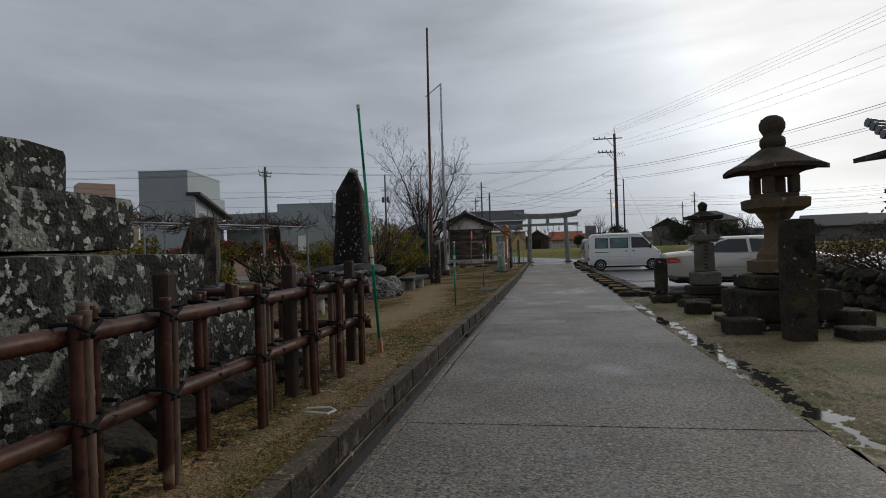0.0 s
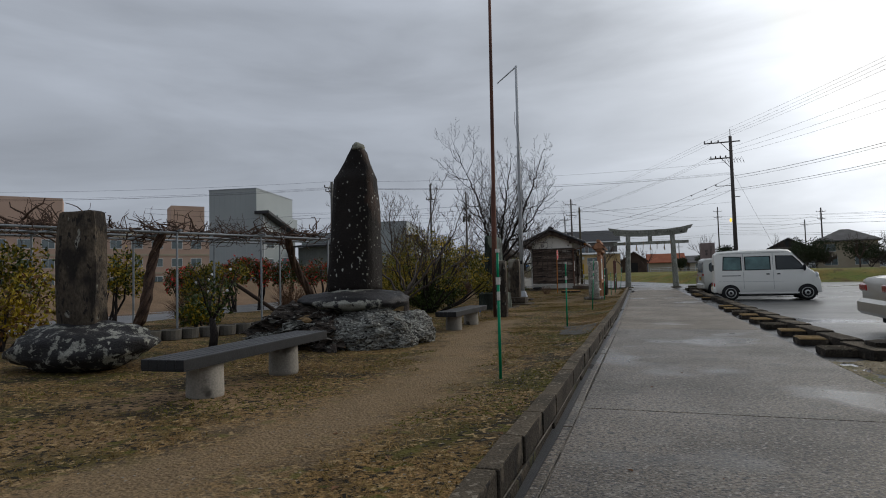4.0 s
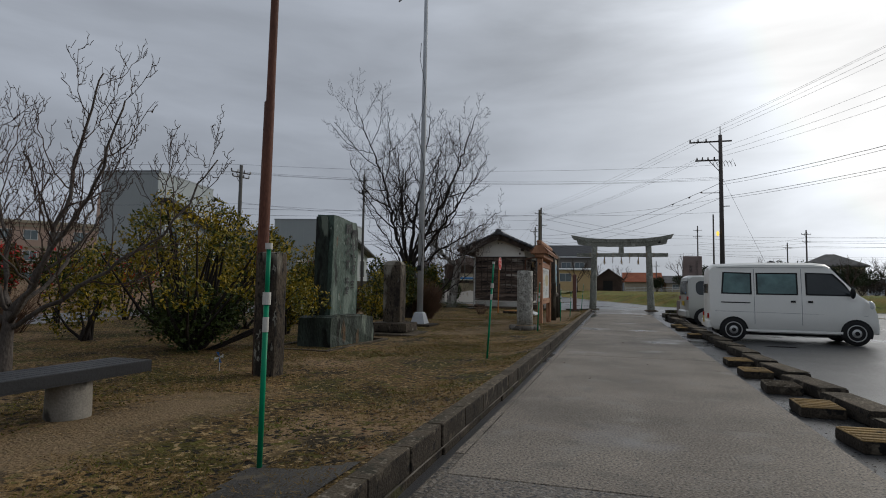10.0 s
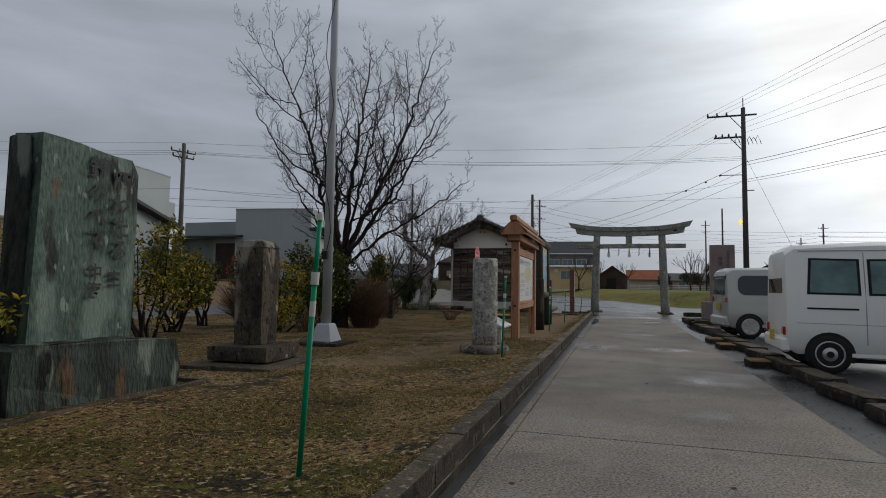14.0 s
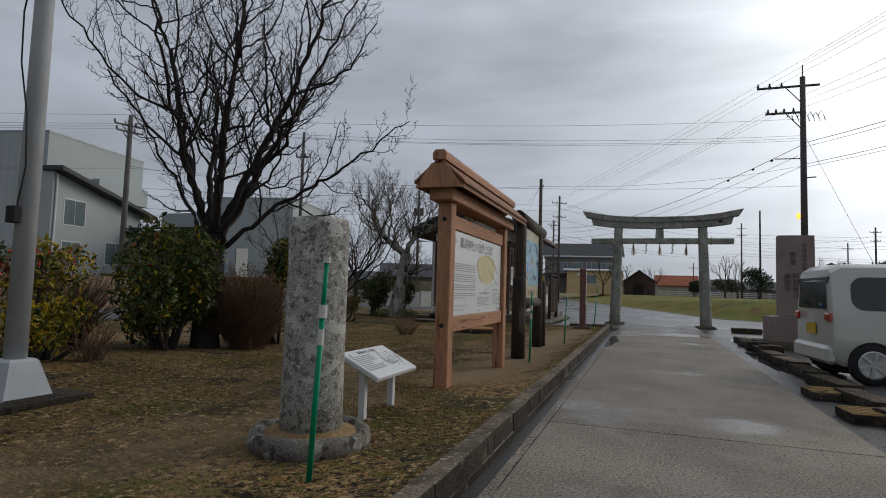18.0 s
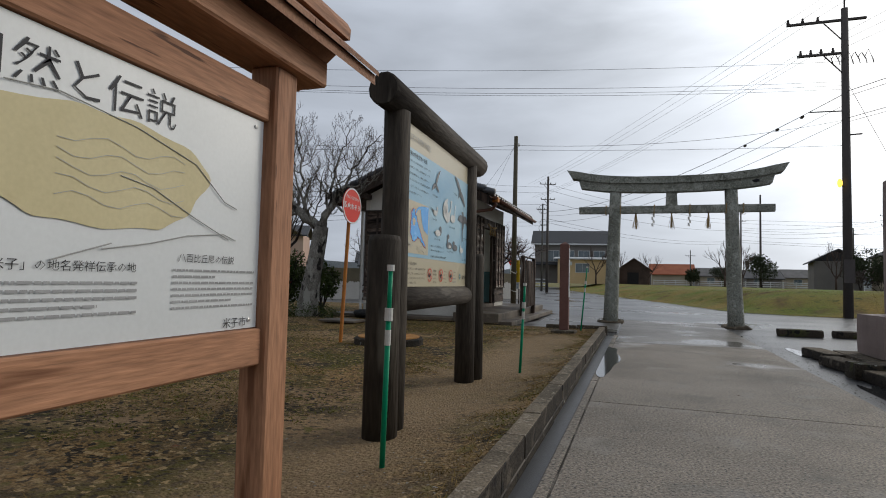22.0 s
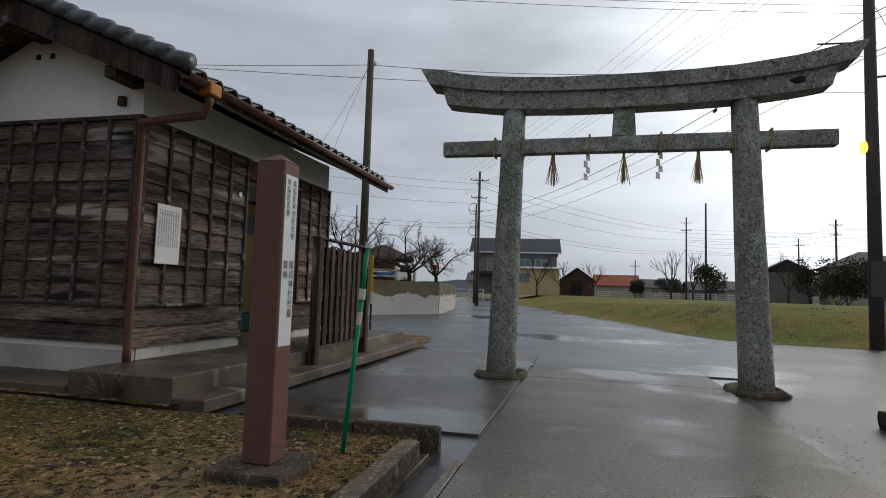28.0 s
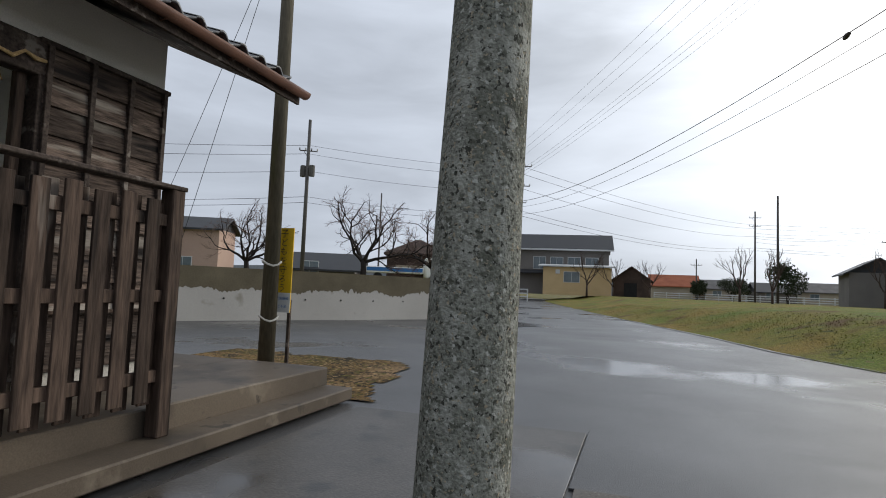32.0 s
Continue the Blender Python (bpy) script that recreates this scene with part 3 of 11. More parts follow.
M_SIDING = mat("grey_metal_siding", (0.35, 0.385, 0.39), (0.315, 0.35, 0.355), 0.3, 0.6, 30, 0.0, 0.05)
M_CORRU = mat("pale_corrugated_sheet", (0.27, 0.29, 0.28), (0.21, 0.225, 0.22), 0.8, 0.55, 30, 0.1, 0.1)
M_BROWNDOOR = mat("brown_shutter", (0.045, 0.03, 0.024), None, 2, 0.6, 30, 0.1)
M_ROOFDARK = mat("dark_roof_sheet", (0.032, 0.033, 0.036), (0.045, 0.046, 0.05), 1.2, 0.45, 20, 0.1, 0.15)
M_ROOFGREY = mat("grey_tile_roof", (0.13, 0.125, 0.12), (0.095, 0.09, 0.087), 0.8, 0.6, 12, 0.3, 0.2)
M_ROOFRED = mat("orange_tile_roof", (0.36, 0.115, 0.055), (0.27, 0.085, 0.045), 0.6, 0.7, 12, 0.3, 0.2)
M_PINKWALL = mat("pink_apartment_wall", (0.46, 0.33, 0.265), (0.41, 0.29, 0.235), 0.25, 0.85, 10, 0.05, 0.06)
M_HOUSEGREY = mat("grey_house_wall", (0.19, 0.175, 0.16), (0.16, 0.15, 0.14), 0.5, 0.8, 12, 0.1, 0.1)
M_YELLOWWALL = mat("cream_yellow_wall", (0.60, 0.44, 0.24), (0.54, 0.39, 0.21), 0.5, 0.8, 12, 0.1, 0.08)
M_BEIGEWALL = mat("beige_house_wall", (0.40, 0.35, 0.27), (0.34, 0.29, 0.22), 0.5, 0.8, 12, 0.1, 0.1)
M_BROWNSHED = mat("brown_shed_board", (0.085, 0.058, 0.048), (0.05, 0.036, 0.03), 0.9, 0.85, 14, 0.2, 0.2)
M_WINDOW = mat("window_glass", (0.10, 0.13, 0.145), (0.16, 0.19, 0.20), 0.7, 0.1, 10, 0, 0.1)
M_WHITEPAINT = mat("white_paint", (0.62, 0.63, 0.63), (0.54, 0.55, 0.55), 2, 0.6, 40, 0.05, 0.06)
M_RETAIN = mat("retaining_concrete", (0.48, 0.46, 0.42), (0.41, 0.39, 0.355), 0.6, 0.85, 40, 0.15, 0.12, spots=(((0.30, 0.28, 0.23), 1.4, 0.66, 0.1),))
M_RETAINTOP = mat("algae_stained_concrete", (0.155, 0.13, 0.085), (0.105, 0.09, 0.06), 1.2, 0.9, 40, 0.2, 0.2)
M_LINE = mat("worn_road_line", (0.40, 0.40, 0.385), (0.22, 0.22, 0.215), 2.5, 0.5, 50, 0.1, 0.2)
M_MORTAR = mat("broken_mortar", (0.21, 0.19, 0.16), (0.085, 0.075, 0.062), 3.0, 0.8, 50, 0.3, 0.3, spots=(((0.04, 0.036, 0.03), 1.7, 0.50, 0.06),))
M_TARP = mat("black_tarp", (0.022, 0.024, 0.028), (0.035, 0.037, 0.04), 2, 0.45, 12, 0.5)
M_PINE = mat("far_pine_foliage", (0.030, 0.040, 0.022), (0.045, 0.056, 0.028), 1.5, 0.9, 8, 0.0, 0.3)
M_FARTREE = mat("far_bare_thicket", (0.095, 0.075, 0.065), (0.06, 0.05, 0.044), 1.2, 0.95, 8, 0.0, 0.3)
# hill tone is greyed towards blue: distance haze put into the colour
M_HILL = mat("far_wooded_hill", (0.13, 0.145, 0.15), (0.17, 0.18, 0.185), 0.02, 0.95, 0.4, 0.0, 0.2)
M_MANHOLE = mat("rusty_orange_cover", (0.40, 0.20, 0.05), (0.27, 0.125, 0.035), 4.0, 0.6, 50, 0.4, 0.3)
M_POT = mat("grey_planter", (0.13, 0.12, 0.105), (0.085, 0.08, 0.07), 3.0, 0.85, 50, 0.3)
M_BLUEPLATE = mat("blue_panel", (0.05, 0.17, 0.42), (0.06, 0.2, 0.46), 2, 0.5, 40, 0, 0.05)
M_PUDDLE = mat("still_water", (0.028, 0.028, 0.027), (0.02, 0.02, 0.02), 2, 0.03, 22, 0.06, 0.02, dist=0.004)
M_BIRD = mat("bird_grey", (0.085, 0.085, 0.09), (0.05, 0.05, 0.055), 6, 0.3, 60, 0, 0.1)
M_BIRDWHITE = mat("bird_white", (0.62, 0.62, 0.58), None, 6, 0.3, 60, 0, 0.05)
M_LAMPGLOW = emit("yellow_lamp_glow", (1.0, 0.62, 0.10), 1.2)

# ---------------- building helpers ----------------
def part(name, bm, material, parent=None, label="", smooth=False):
    """One mesh object made from a bmesh, under a thing or a part."""
    me = bpy.data.meshes.new(name)
    bmesh.ops.recalc_face_normals(bm, faces=bm.faces)
    bm.to_mesh(me)
    bm.free()
    me.materials.append(material)
    if smooth:
        me.polygons.foreach_set("use_smooth", [True] * len(me.polygons))
    ob = new(name, me)
    if parent is not None:
        ob.parent = parent
    return tagged(ob, label)


def thing(name, x, y, z, rz=0, label="", category="", group="", kind=""):
    ob = new(name)
    ob.matrix_basis = pose(x, y, z, 0, 0, rz)
    ob.empty_display_size = 0.1
    return tagged(ob, label, category, group, kind)


def raw(name, verts, faces, material, parent=None, label=""):
    me = bpy.data.meshes.new(name)
    me.from_pydata(verts, [], faces)
    me.materials.append(material)
    ob = new(name, me)
    if parent is not None:
        ob.parent = parent
    return tagged(ob, label)


def again(ob, m, parent=None):
    """Another piece on the same mesh."""
    o = new(ob.name.split(".")[0], ob.data)
    o.parent = parent if parent is not None else ob.parent
    o.matrix_basis = m
    return o


def B():
    return bmesh.new()


def box(bm, x0, y0, z0, x1, y1, z1, bev=0.0, turn=None):
    g = bmesh.ops.create_cube(bm, size=1.0)
    vs = g["verts"]
    c = Vector(((x0 + x1) / 2, (y0 + y1) / 2, (z0 + z1) / 2))
    for v in vs:
        v.co = Vector((v.co.x * abs(x1 - x0), v.co.y * abs(y1 - y0), v.co.z * abs(z1 - z0)))
    if bev:
        es = list({e for v in vs for e in v.link_edges})
        r = bmesh.ops.bevel(bm, geom=es, offset=bev, segments=1, affect="EDGES")
        vs = list({v for v in r["verts"]} | {v for v in vs if v.is_valid})
    for v in vs:
        v.co = (turn @ v.co if turn is not None else v.co) + c
    return vs


def boxm(x0, y0, z0, x1, y1, z1, bev=0.0):
    bm = B()
    box(bm, x0, y0, z0, x1, y1, z1, bev)
    return bm


def cyl(bm, p, q, r, r2=None, n=14):
    p, q = Vector(p), Vector(q)
    d = q - p
    m = Matrix.Translation((p + q) / 2) @ d.to_track_quat("Z", "Y").to_matrix().to_4x4()
    return bmesh.ops.create_cone(bm, cap_ends=True, segments=n, radius1=r, radius2=r if r2 is None else r2, depth=d.length, matrix=m)["verts"]


def cylm(p, q, r, r2=None, n=14):
    bm = B()
    cyl(bm, p, q, r, r2, n)
    return bm


def tube(bm, pts, rad, n=6):
    """A tapered tube along points."""
    rings, k = [], len(pts)
    for i, p in enumerate(pts):
        p = Vector(p)
        d = Vector(pts[min(i + 1, k - 1)]) - Vector(pts[max(i - 1, 0)])
        d = d.normalized() if d.length > 1e-6 else Vector((0, 0, 1))
        a = d.orthogonal() if abs(d.z) > 0.9 else Vector((-d.y, d.x, 0))
        a.normalize()
        b = d.cross(a)
        r = rad[i] if isinstance(rad, (list, tuple)) else rad
        rings.append([bm.verts.new(p + (a * math.cos(2 * math.pi * j / n) + b * math.sin(2 * math.pi * j / n)) * r) for j in range(n)])
    for i in range(k - 1):
        for j in range(n):
            bm.faces.new((rings[i][j], rings[i][(j + 1) % n], rings[i + 1][(j + 1) % n], rings[i + 1][j]))
    if n > 2:
        bm.faces.new(rings[0][::-1])
        bm.faces.new(rings[-1])


def lathe(bm, prof, n=20, turn=0.0):
    rings = [[bm.verts.new((r * math.cos(2 * math.pi * (j + turn) / n), r * math.sin(2 * math.pi * (j + turn) / n), z)) for j in range(n)] for r, z in prof]
    for a, b in zip(rings, rings[1:]):
        for j in range(n):
            bm.faces.new((a[j], a[(j + 1) % n], b[(j + 1) % n], b[j]))
    bm.faces.new(rings[0][::-1])
    bm.faces.new(rings[-1])


def lathem(prof, n=20, turn=0.0):
    bm = B()
    lathe(bm, prof, n, turn)
    return bm


def prism(bm, poly, a, b, axis="y"):
    """A polygon pushed from a to b along an axis; poly holds the two other coordinates in order."""
    def at(u, v, w):
        return {"x": (w, u, v), "y": (u, w, v), "z": (u, v, w)}[axis]
    lo, hi = [bm.verts.new(at(u, v, a)) for u, v in poly], [bm.verts.new(at(u, v, b)) for u, v in poly]
    k = len(poly)
    bm.faces.new(lo)
    bm.faces.new(hi[::-1])
    for i in range(k):
        bm.faces.new((lo[i], hi[i], hi[(i + 1) % k], lo[(i + 1) % k]))


def prismm(poly, a, b, axis="y"):
    bm = B()
    prism(bm, poly, a, b, axis)
    return bm


def jag(bm, amount, freq, seed=0):
    """Uneven hewn surface."""
    o = Vector((seed * 3.7, seed * 1.3, seed * 5.1))
    for v in bm.verts:
        v.co += noise.noise_vector(v.co * freq + o) * amount


def hewn(x0, y0, z0, x1, y1, z1, bev=0.03, amount=0.02, freq=3.0, seed=0, cuts=3):
    bm = B()
    box(bm, x0, y0, z0, x1, y1, z1)
    bmesh.ops.subdivide_edges(bm, edges=bm.edges, cuts=cuts, use_grid_fill=True)
    cx, cy, cz = (x0 + x1) / 2, (y0 + y1) / 2, (z0 + z1) / 2
    for v in bm.verts:                      # rounded corners
        q = [abs(v.co.x - x0) < 1e-4 or abs(v.co.x - x1) < 1e-4, abs(v.co.y - y0) < 1e-4 or abs(v.co.y - y1) < 1e-4, abs(v.co.z - z0) < 1e-4 or abs(v.co.z - z1) < 1e-4]
        if sum(q) > 1:
            d = Vector((cx, cy, cz)) - v.co
            s = Vector((math.copysign(bev, d.x) if q[0] else 0, math.copysign(bev, d.y) if q[1] else 0, math.copysign(bev, d.z) if q[2] else 0))
            v.co += s * (0.5 if sum(q) == 2 else 0.8)
    jag(bm, amount, freq, seed)
    return bm


def boulder(x, y, z, sx, sy, sz, seed=0, amount=0.35, sub=3, freq=1.4):
    bm = B()
    bmesh.ops.create_icosphere(bm, subdivisions=sub, radius=1.0)
    o = Vector((seed * 2.1, seed * 4.3, seed * 0.7))
    for v in bm.verts:
        n0 = v.co.normalized()
        k = 1 + amount * noise.noise(n0 * freq + o) + amount * 0.45 * noise.noise(n0 * freq * 3 + o)
        v.co = Vector((n0.x * sx * k + x, n0.y * sy * k + y, n0.z * sz * k + z))
    return bm


def text_part(body, size, material, parent, m, name="lettering", align="LEFT", bold=0.0):
    """Letters of the built-in font as a thin mesh."""
    cu = bpy.data.curves.new(name, "FONT")
    cu.body, cu.size, cu.align_x, cu.resolution_u = body, size, align, 1
    cu.offset = bold
    tmp = new("tmp_letters", cu)
    me = bpy.data.meshes.new_from_object(tmp.evaluated_get(bpy.context.evaluated_depsgraph_get()))
    bpy.data.objects.remove(tmp)
    me.name = name
    me.materials.clear()
    me.materials.append(material)
    ob = new(name, me)
    ob.parent = parent
    ob.matrix_basis = m
    return ob


def column_text(body, size, material, parent, x, y, z, face, name="lettering"):
    """A column of characters written downwards; face: the pose of the writing plane."""
    return text_part("\n".join(body), size, material, parent, Matrix.Translation((x, y, z)) @ face, name)


def bars(rows, w, h, gap, material, parent, m, seed=0, name="writing_line"):
    """Unreadable small writing as plain broken bars, one mesh for the block."""
    rng = random.Random(seed)
    bm = B()
    for r in range(rows):
        x, end = 0.0, w * (1.0 if rng.random() < 0.75 else rng.uniform(0.4, 0.8))
        while x < end:
            L = rng.uniform(1.0, 5.0) * h
            vs = [bm.verts.new((a, -r * gap - b, 0)) for a, b in ((x, 0), (min(x + L, end), 0), (min(x + L, end), h), (x, h))]
            bm.faces.new(vs)
            x += L + h * 0.5
    ob = tagged(part(name, bm, material, parent), "", kind="stuff")
    ob.matrix_basis = m
    return ob


LAWN_Y = (0.0, 6.0, 12.0, 20.0, 26.0, 28.5, 31.0, 33.5, 36.0, 40.0, 44.0)
LAWN_Z = (0.20, 0.19, 0.09, 0.06, 0.04, 0.09, 0.11, 0.012, 0.006, 0.012, 0.05)


def kerb_x(y):
    """The middle of the kerb, which strays a little along the path."""
    return float(np.interp(y, (3.0, 7.0, 9.5, 12.0, 21.0, 31.0, 37.0, 44.0), (-1.217, -1.205, -1.147, -1.138, -1.055, -1.075, -1.10, -1.12)))


def lawn_x(x, y):
    """The lawn's edge follows the kerb."""
    return x + (kerb_x(y) + 1.05) * min(max((x + 2.6) / 1.5, 0.0), 1.0)


def kerb_h(y):
    return 0.19 - 0.0008 * min(max(y, 0.0), 44.0)


def grass_h(y, x=-5.0):
    """Height of the lawn, which falls away from the kerb."""
    base = float(np.interp(y, LAWN_Y, LAWN_Z))
    near = max(0.0, 1 - (-1.12 - x) / 0.9) ** 1.6 * float(np.interp(y, (40.0, 42.5), (1.0, 0.3)))
    return base + (kerb_h(y) - 0.01 - base) * near


FACE_E = pose(0, 0, 0, 90, 0, 90)        # writing plane that faces +x
FACE_S = pose(0, 0, 0, 90, 0, 0)         # writing plane that faces -y

# ---------------- ground ----------------
def sheet(name, xs, ys, zf, material, label, category, kind="structure", keep=None):
    verts = [(x, y, zf(x, y)) for y in ys for x in xs]
    w = len(xs)
    faces = [(j * w + i, j * w + i + 1, (j + 1) * w + i + 1, (j + 1) * w + i) for j in range(len(ys) - 1) for i in range(w - 1)
             if keep is None or keep((xs[i] + xs[i + 1]) / 2, (ys[j] + ys[j + 1]) / 2)]
    ob = raw(name, verts, faces, material)
    ob.data.polygons.foreach_set("use_smooth", [True] * len(ob.data.polygons))
    return tagged(ob, label, category, kind=kind)


def steps(a, b, s):
    n = max(1, round((b - a) / s))
    return [a + (b - a) * i / n for i in range(n + 1)]


def bumps(x, y, a=0.02):
    return a * noise.noise((x * 0.7, y * 0.7, 0)) + a * 0.5 * noise.noise((x * 2.3, y * 2.3, 3))


sheet("ground", steps(-1500, 1500, 250), steps(-1000, 2500, 250), lambda x, y: -0.12, M_FIELD, "flat winter field grass reaching the horizon", "ground")
sheet("road", steps(-24, 90, 6), steps(-40, 150, 5), lambda x, y: -0.03, M_ASPHALT, "wet dark asphalt road and parking area", "road")
sheet("lawn", steps(-14.0, -2.6, 0.35)[:-1] + steps(-2.6, -1.10, 0.16), steps(-12, 44.4, 0.4), lambda x, y: grass_h(y, x) + bumps(x, y) * min(1.0, 0.2 + (-1.125 - x)), M_LAWN, "worn winter lawn with bare sandy soil and moss", "ground")
lawn_mesh = bpy.data.objects["lawn"].data
for v in lawn_mesh.vertices:
    v.co.x = lawn_x(v.co.x, v.co.y)


def soft_box(v, a, b, s):
    return min(max((v - a) / s, 0.0), 1.0) * min(max((b - v) / s, 0.0), 1.0)


def bare_soil(x, y):
    """Trodden ground: a worn track between the benches and the kerb, and the verge by the fence."""
    track = soft_box(y, 5.5, 20.0, 1.5) * max(0.0, 1 - abs(x + 2.95 + 0.5 * math.sin(y * 0.45)) / 1.35)
    verge = soft_box(y, -3.0, 6.5, 1.5) * max(0.0, 1 - abs(x + 1.5) / 0.45)
    yonder = soft_box(y, 30.0, 44.0, 2.0) * max(0.0, 1 - abs(x + 2.0) / 1.6)
    middle = soft_box(y, 25.5, 35.0, 1.5) * max(0.0, 1 - abs(x + 3.2 + 0.5 * math.sin(y * 0.8)) / 2.3)
    return 0.95 * max(0.85 * track, 0.75 * verge, 0.85 * yonder, 0.62 * middle)


for label_, rule in (("bare_soil", bare_soil),):
    at = lawn_mesh.attributes.new(label_, "FLOAT", "POINT")
    at.data.foreach_set("value", [rule(v.co.x, v.co.y) for v in lawn_mesh.vertices])
sheet("lawn_strip", steps(-14.0, -2.4, 0.35), steps(44.4, 52.5, 0.4), lambda x, y: 0.078 + bumps(x, y, 0.012) - max(0, (y - 50) * 0.03), M_LAWN, "mossy soil round the small timber building", "ground",
      keep=lambda x, y: x < -7.2 or (y < 44.8 and x < -3.3))
sheet("grass_corner", steps(-7.0, -2.8, 0.1), steps(51.06, 54.4, 0.1), lambda x, y: -0.016 + bumps(x, y, 0.010), M_LAWN, "small patch of thin brown grass at the road corner", "ground",
      keep=lambda x, y: x < -3.05 - 0.28 * (y - 51.1) + 0.35 * noise.noise((x * 1.7, y * 1.7, 4)) and y < 54.0 + 0.3 * noise.noise((x * 2, 0, 1)))

def patch_part(x, y):
    """The tarred patch has a broken outline."""
    e = 0.16 * noise.noise((x * 2.1, y * 2.1, 5)) + 0.07 * noise.noise((x * 7, y * 7, 1))
    return x > -1.76 + e and 15.2 + e + 0.8 * max(0.0, -1.4 - x) < y < 17.05 + 0.4 * e


sheet("tar_patch", steps(-2.35, -1.215, 0.045), steps(14.7, 17.45, 0.05), lambda x, y: grass_h(y, x) + bumps(x, y) * min(1.0, 0.2 + (-1.125 - x)) + 0.012, M_TAR, "worn tarred patch in the lawn by the kerb", "patch", keep=patch_part)


def yard_h(x, y):
    """The yard dips along the path's edge, where rain stands."""
    rut = max(0.0, 1 - abs(x - 1.86 - 0.05 * noise.noise((0, y * 0.9, 2))) / 0.26)
    return 0.004 + bumps(x, y, 0.015) + min(max((x - 3) * 0.02, 0), 0.06) - 0.030 * rut + (0.018 * noise.noise((x * 9, y * 5, 1)) + 0.015 * noise.noise((x * 26, y * 19, 6)) + 0.008 * noise.noise((x * 60, y * 50, 8))) * (1 if x < 2.5 else 0.4)


sheet("yard", steps(1.684, 2.5, 0.024)[:-1] + steps(2.5, 30, 0.4), steps(-12, 1.0, 0.4)[:-1] + steps(1.0, 13.7, 0.036), yard_h, M_DIRT, "wet mossy dirt yard with puddles", "ground")
tagged(part("puddle", boxm(1.684, 1.0, -0.06, 2.3, 13.68, -0.020), M_PUDDLE), "long shallow rain puddle along the path edge", "puddle")


# concrete path in cast bays, with a cast edge strip and open joints
def path_edge(y):
    """The path's ragged lawn-side edge."""
    return float(np.interp(y, (7.0, 9.5, 12.0, 21.0, 37.0, 50.0), (-1.07, -1.01, -1.01, -0.90, -0.90, -0.89)))


def slab(l0, l1, r0, r1, y0, y1, z0, z1):
    """A slab whose two long sides run from x at y0 to x at y1."""
    bm = B()
    prism(bm, [(l0, y0), (r0, y0), (r1, y1), (l1, y1)], z0, z1, "z")
    bmesh.ops.bevel(bm, geom=[e for e in bm.edges if min(v.co.z for v in e.verts) > z1 - 1e-4], offset=0.006, segments=1, affect="EDGES")
    return bm


path = thing("path", 0, 0, 0, 0, "damp grey concrete path laid in bays", "path", kind="structure")
bay_y = [-12, -6.0, 3.9, 10.6, 17.55, 24.3, 30.6, 36.82, 42.5, 48.1, 49.3]
for a, b in zip(bay_y, bay_y[1:]):
    part("concrete_bay", slab(path_edge(a) + 0.080, path_edge(b) + 0.080, 1.68, 1.68, a + 0.006, b - 0.006, -0.25, 0.0), M_PATHWET if a > 41 else M_PATHDRY if a > 17 else M_PATH, path)
    if b < 45:
        part("joint_line", slab(path_edge(a) + 0.070, path_edge(b) + 0.070, path_edge(a) + 0.0795, path_edge(b) + 0.0795, a, b, -0.05, -0.002), M_MORTAR, path, "pale mortar line along the edge strip")
y = -12.0
while y < 44.0:
    part("edge_strip", slab(path_edge(y), path_edge(y + 2.0), path_edge(y) + 0.0695, path_edge(y + 2.0) + 0.0695, y + 0.003, min(y + 1.997, 44.0), -0.25, -0.003 - 0.004 * (int(y) % 4 == 0)), M_PATHDRY if y > 17 else M_PATH, path)
    y += 2.0
part("joint_fill", boxm(-0.80, -12, -0.25, 1.66, 49.2, -0.012), M_GUTTER, path)
# wet apron in front of the steps
apron = thing("apron", 0, 0, 0, 0, "wet dark concrete apron by the steps", "pavement", kind="structure")
part("slab", boxm(-3.0, 44.75, -0.2, -0.855, 48.062, -0.006, 0.003), M_APRON, apron)
part("slab", boxm(-3.0, 48.07, -0.2, -0.855, 50.75, -0.006, 0.004), M_APRON, apron)
part("slab", boxm(-0.846, 49.32, -0.2, 2.3, 50.9, -0.012, 0.004), M_ASPHALT, apron)

# gutter bed
sheet("gutter", [-1.22, -1.04, -0.885], steps(-12, 44.5, 0.5), lambda x, y: -0.15 + 0.03 * noise.noise((x * 9, y * 2, 1)), M_GUTTER, "narrow open gutter with wet mud and dead leaves", "gutter")
tagged(part("gutter_water", boxm(-1.06, 35.0, -0.2, -0.902, 44.4, -0.115), M_PUDDLE), "standing rain water in the gutter", "puddle")


def puddle(x, y, z, sx, sy, seed, label="shallow rain puddle on the ground", west=-99.0):
    pts = []
    for k in range(36):
        a = 2 * math.pi * k / 36
        r = 1 + 0.45 * noise.noise((math.cos(a) * 1.3 + seed * 7, math.sin(a) * 1.3, seed)) + 0.15 * noise.noise((math.cos(a) * 4 + seed, math.sin(a) * 4, seed))
        pts.append((max(x + sx * r * math.cos(a), west), y + sy * r * math.sin(a)))
    tagged(part("puddle", prismm(pts, z - 0.02, z, "z"), M_PUDDLE), label, "puddle")


for x, y, sx, sy, s in ((2.05, 37.6, 0.14, 1.6, 5), (5.2, 31.6, 0.8, 0.35, 6), (3.5, 27.9, 0.32, 0.10, 7), (2.2, 42.5, 0.15, 0.7, 8)):
    puddle(x, y, -0.024 if y < 49 or y > 51 else -0.008, sx, sy, s, "thin sheet of rain water on the asphalt")
puddle(-0.845, 39.9, 0.003, 0.17, 1.5, 12, "rain puddle on the concrete path", -0.888)

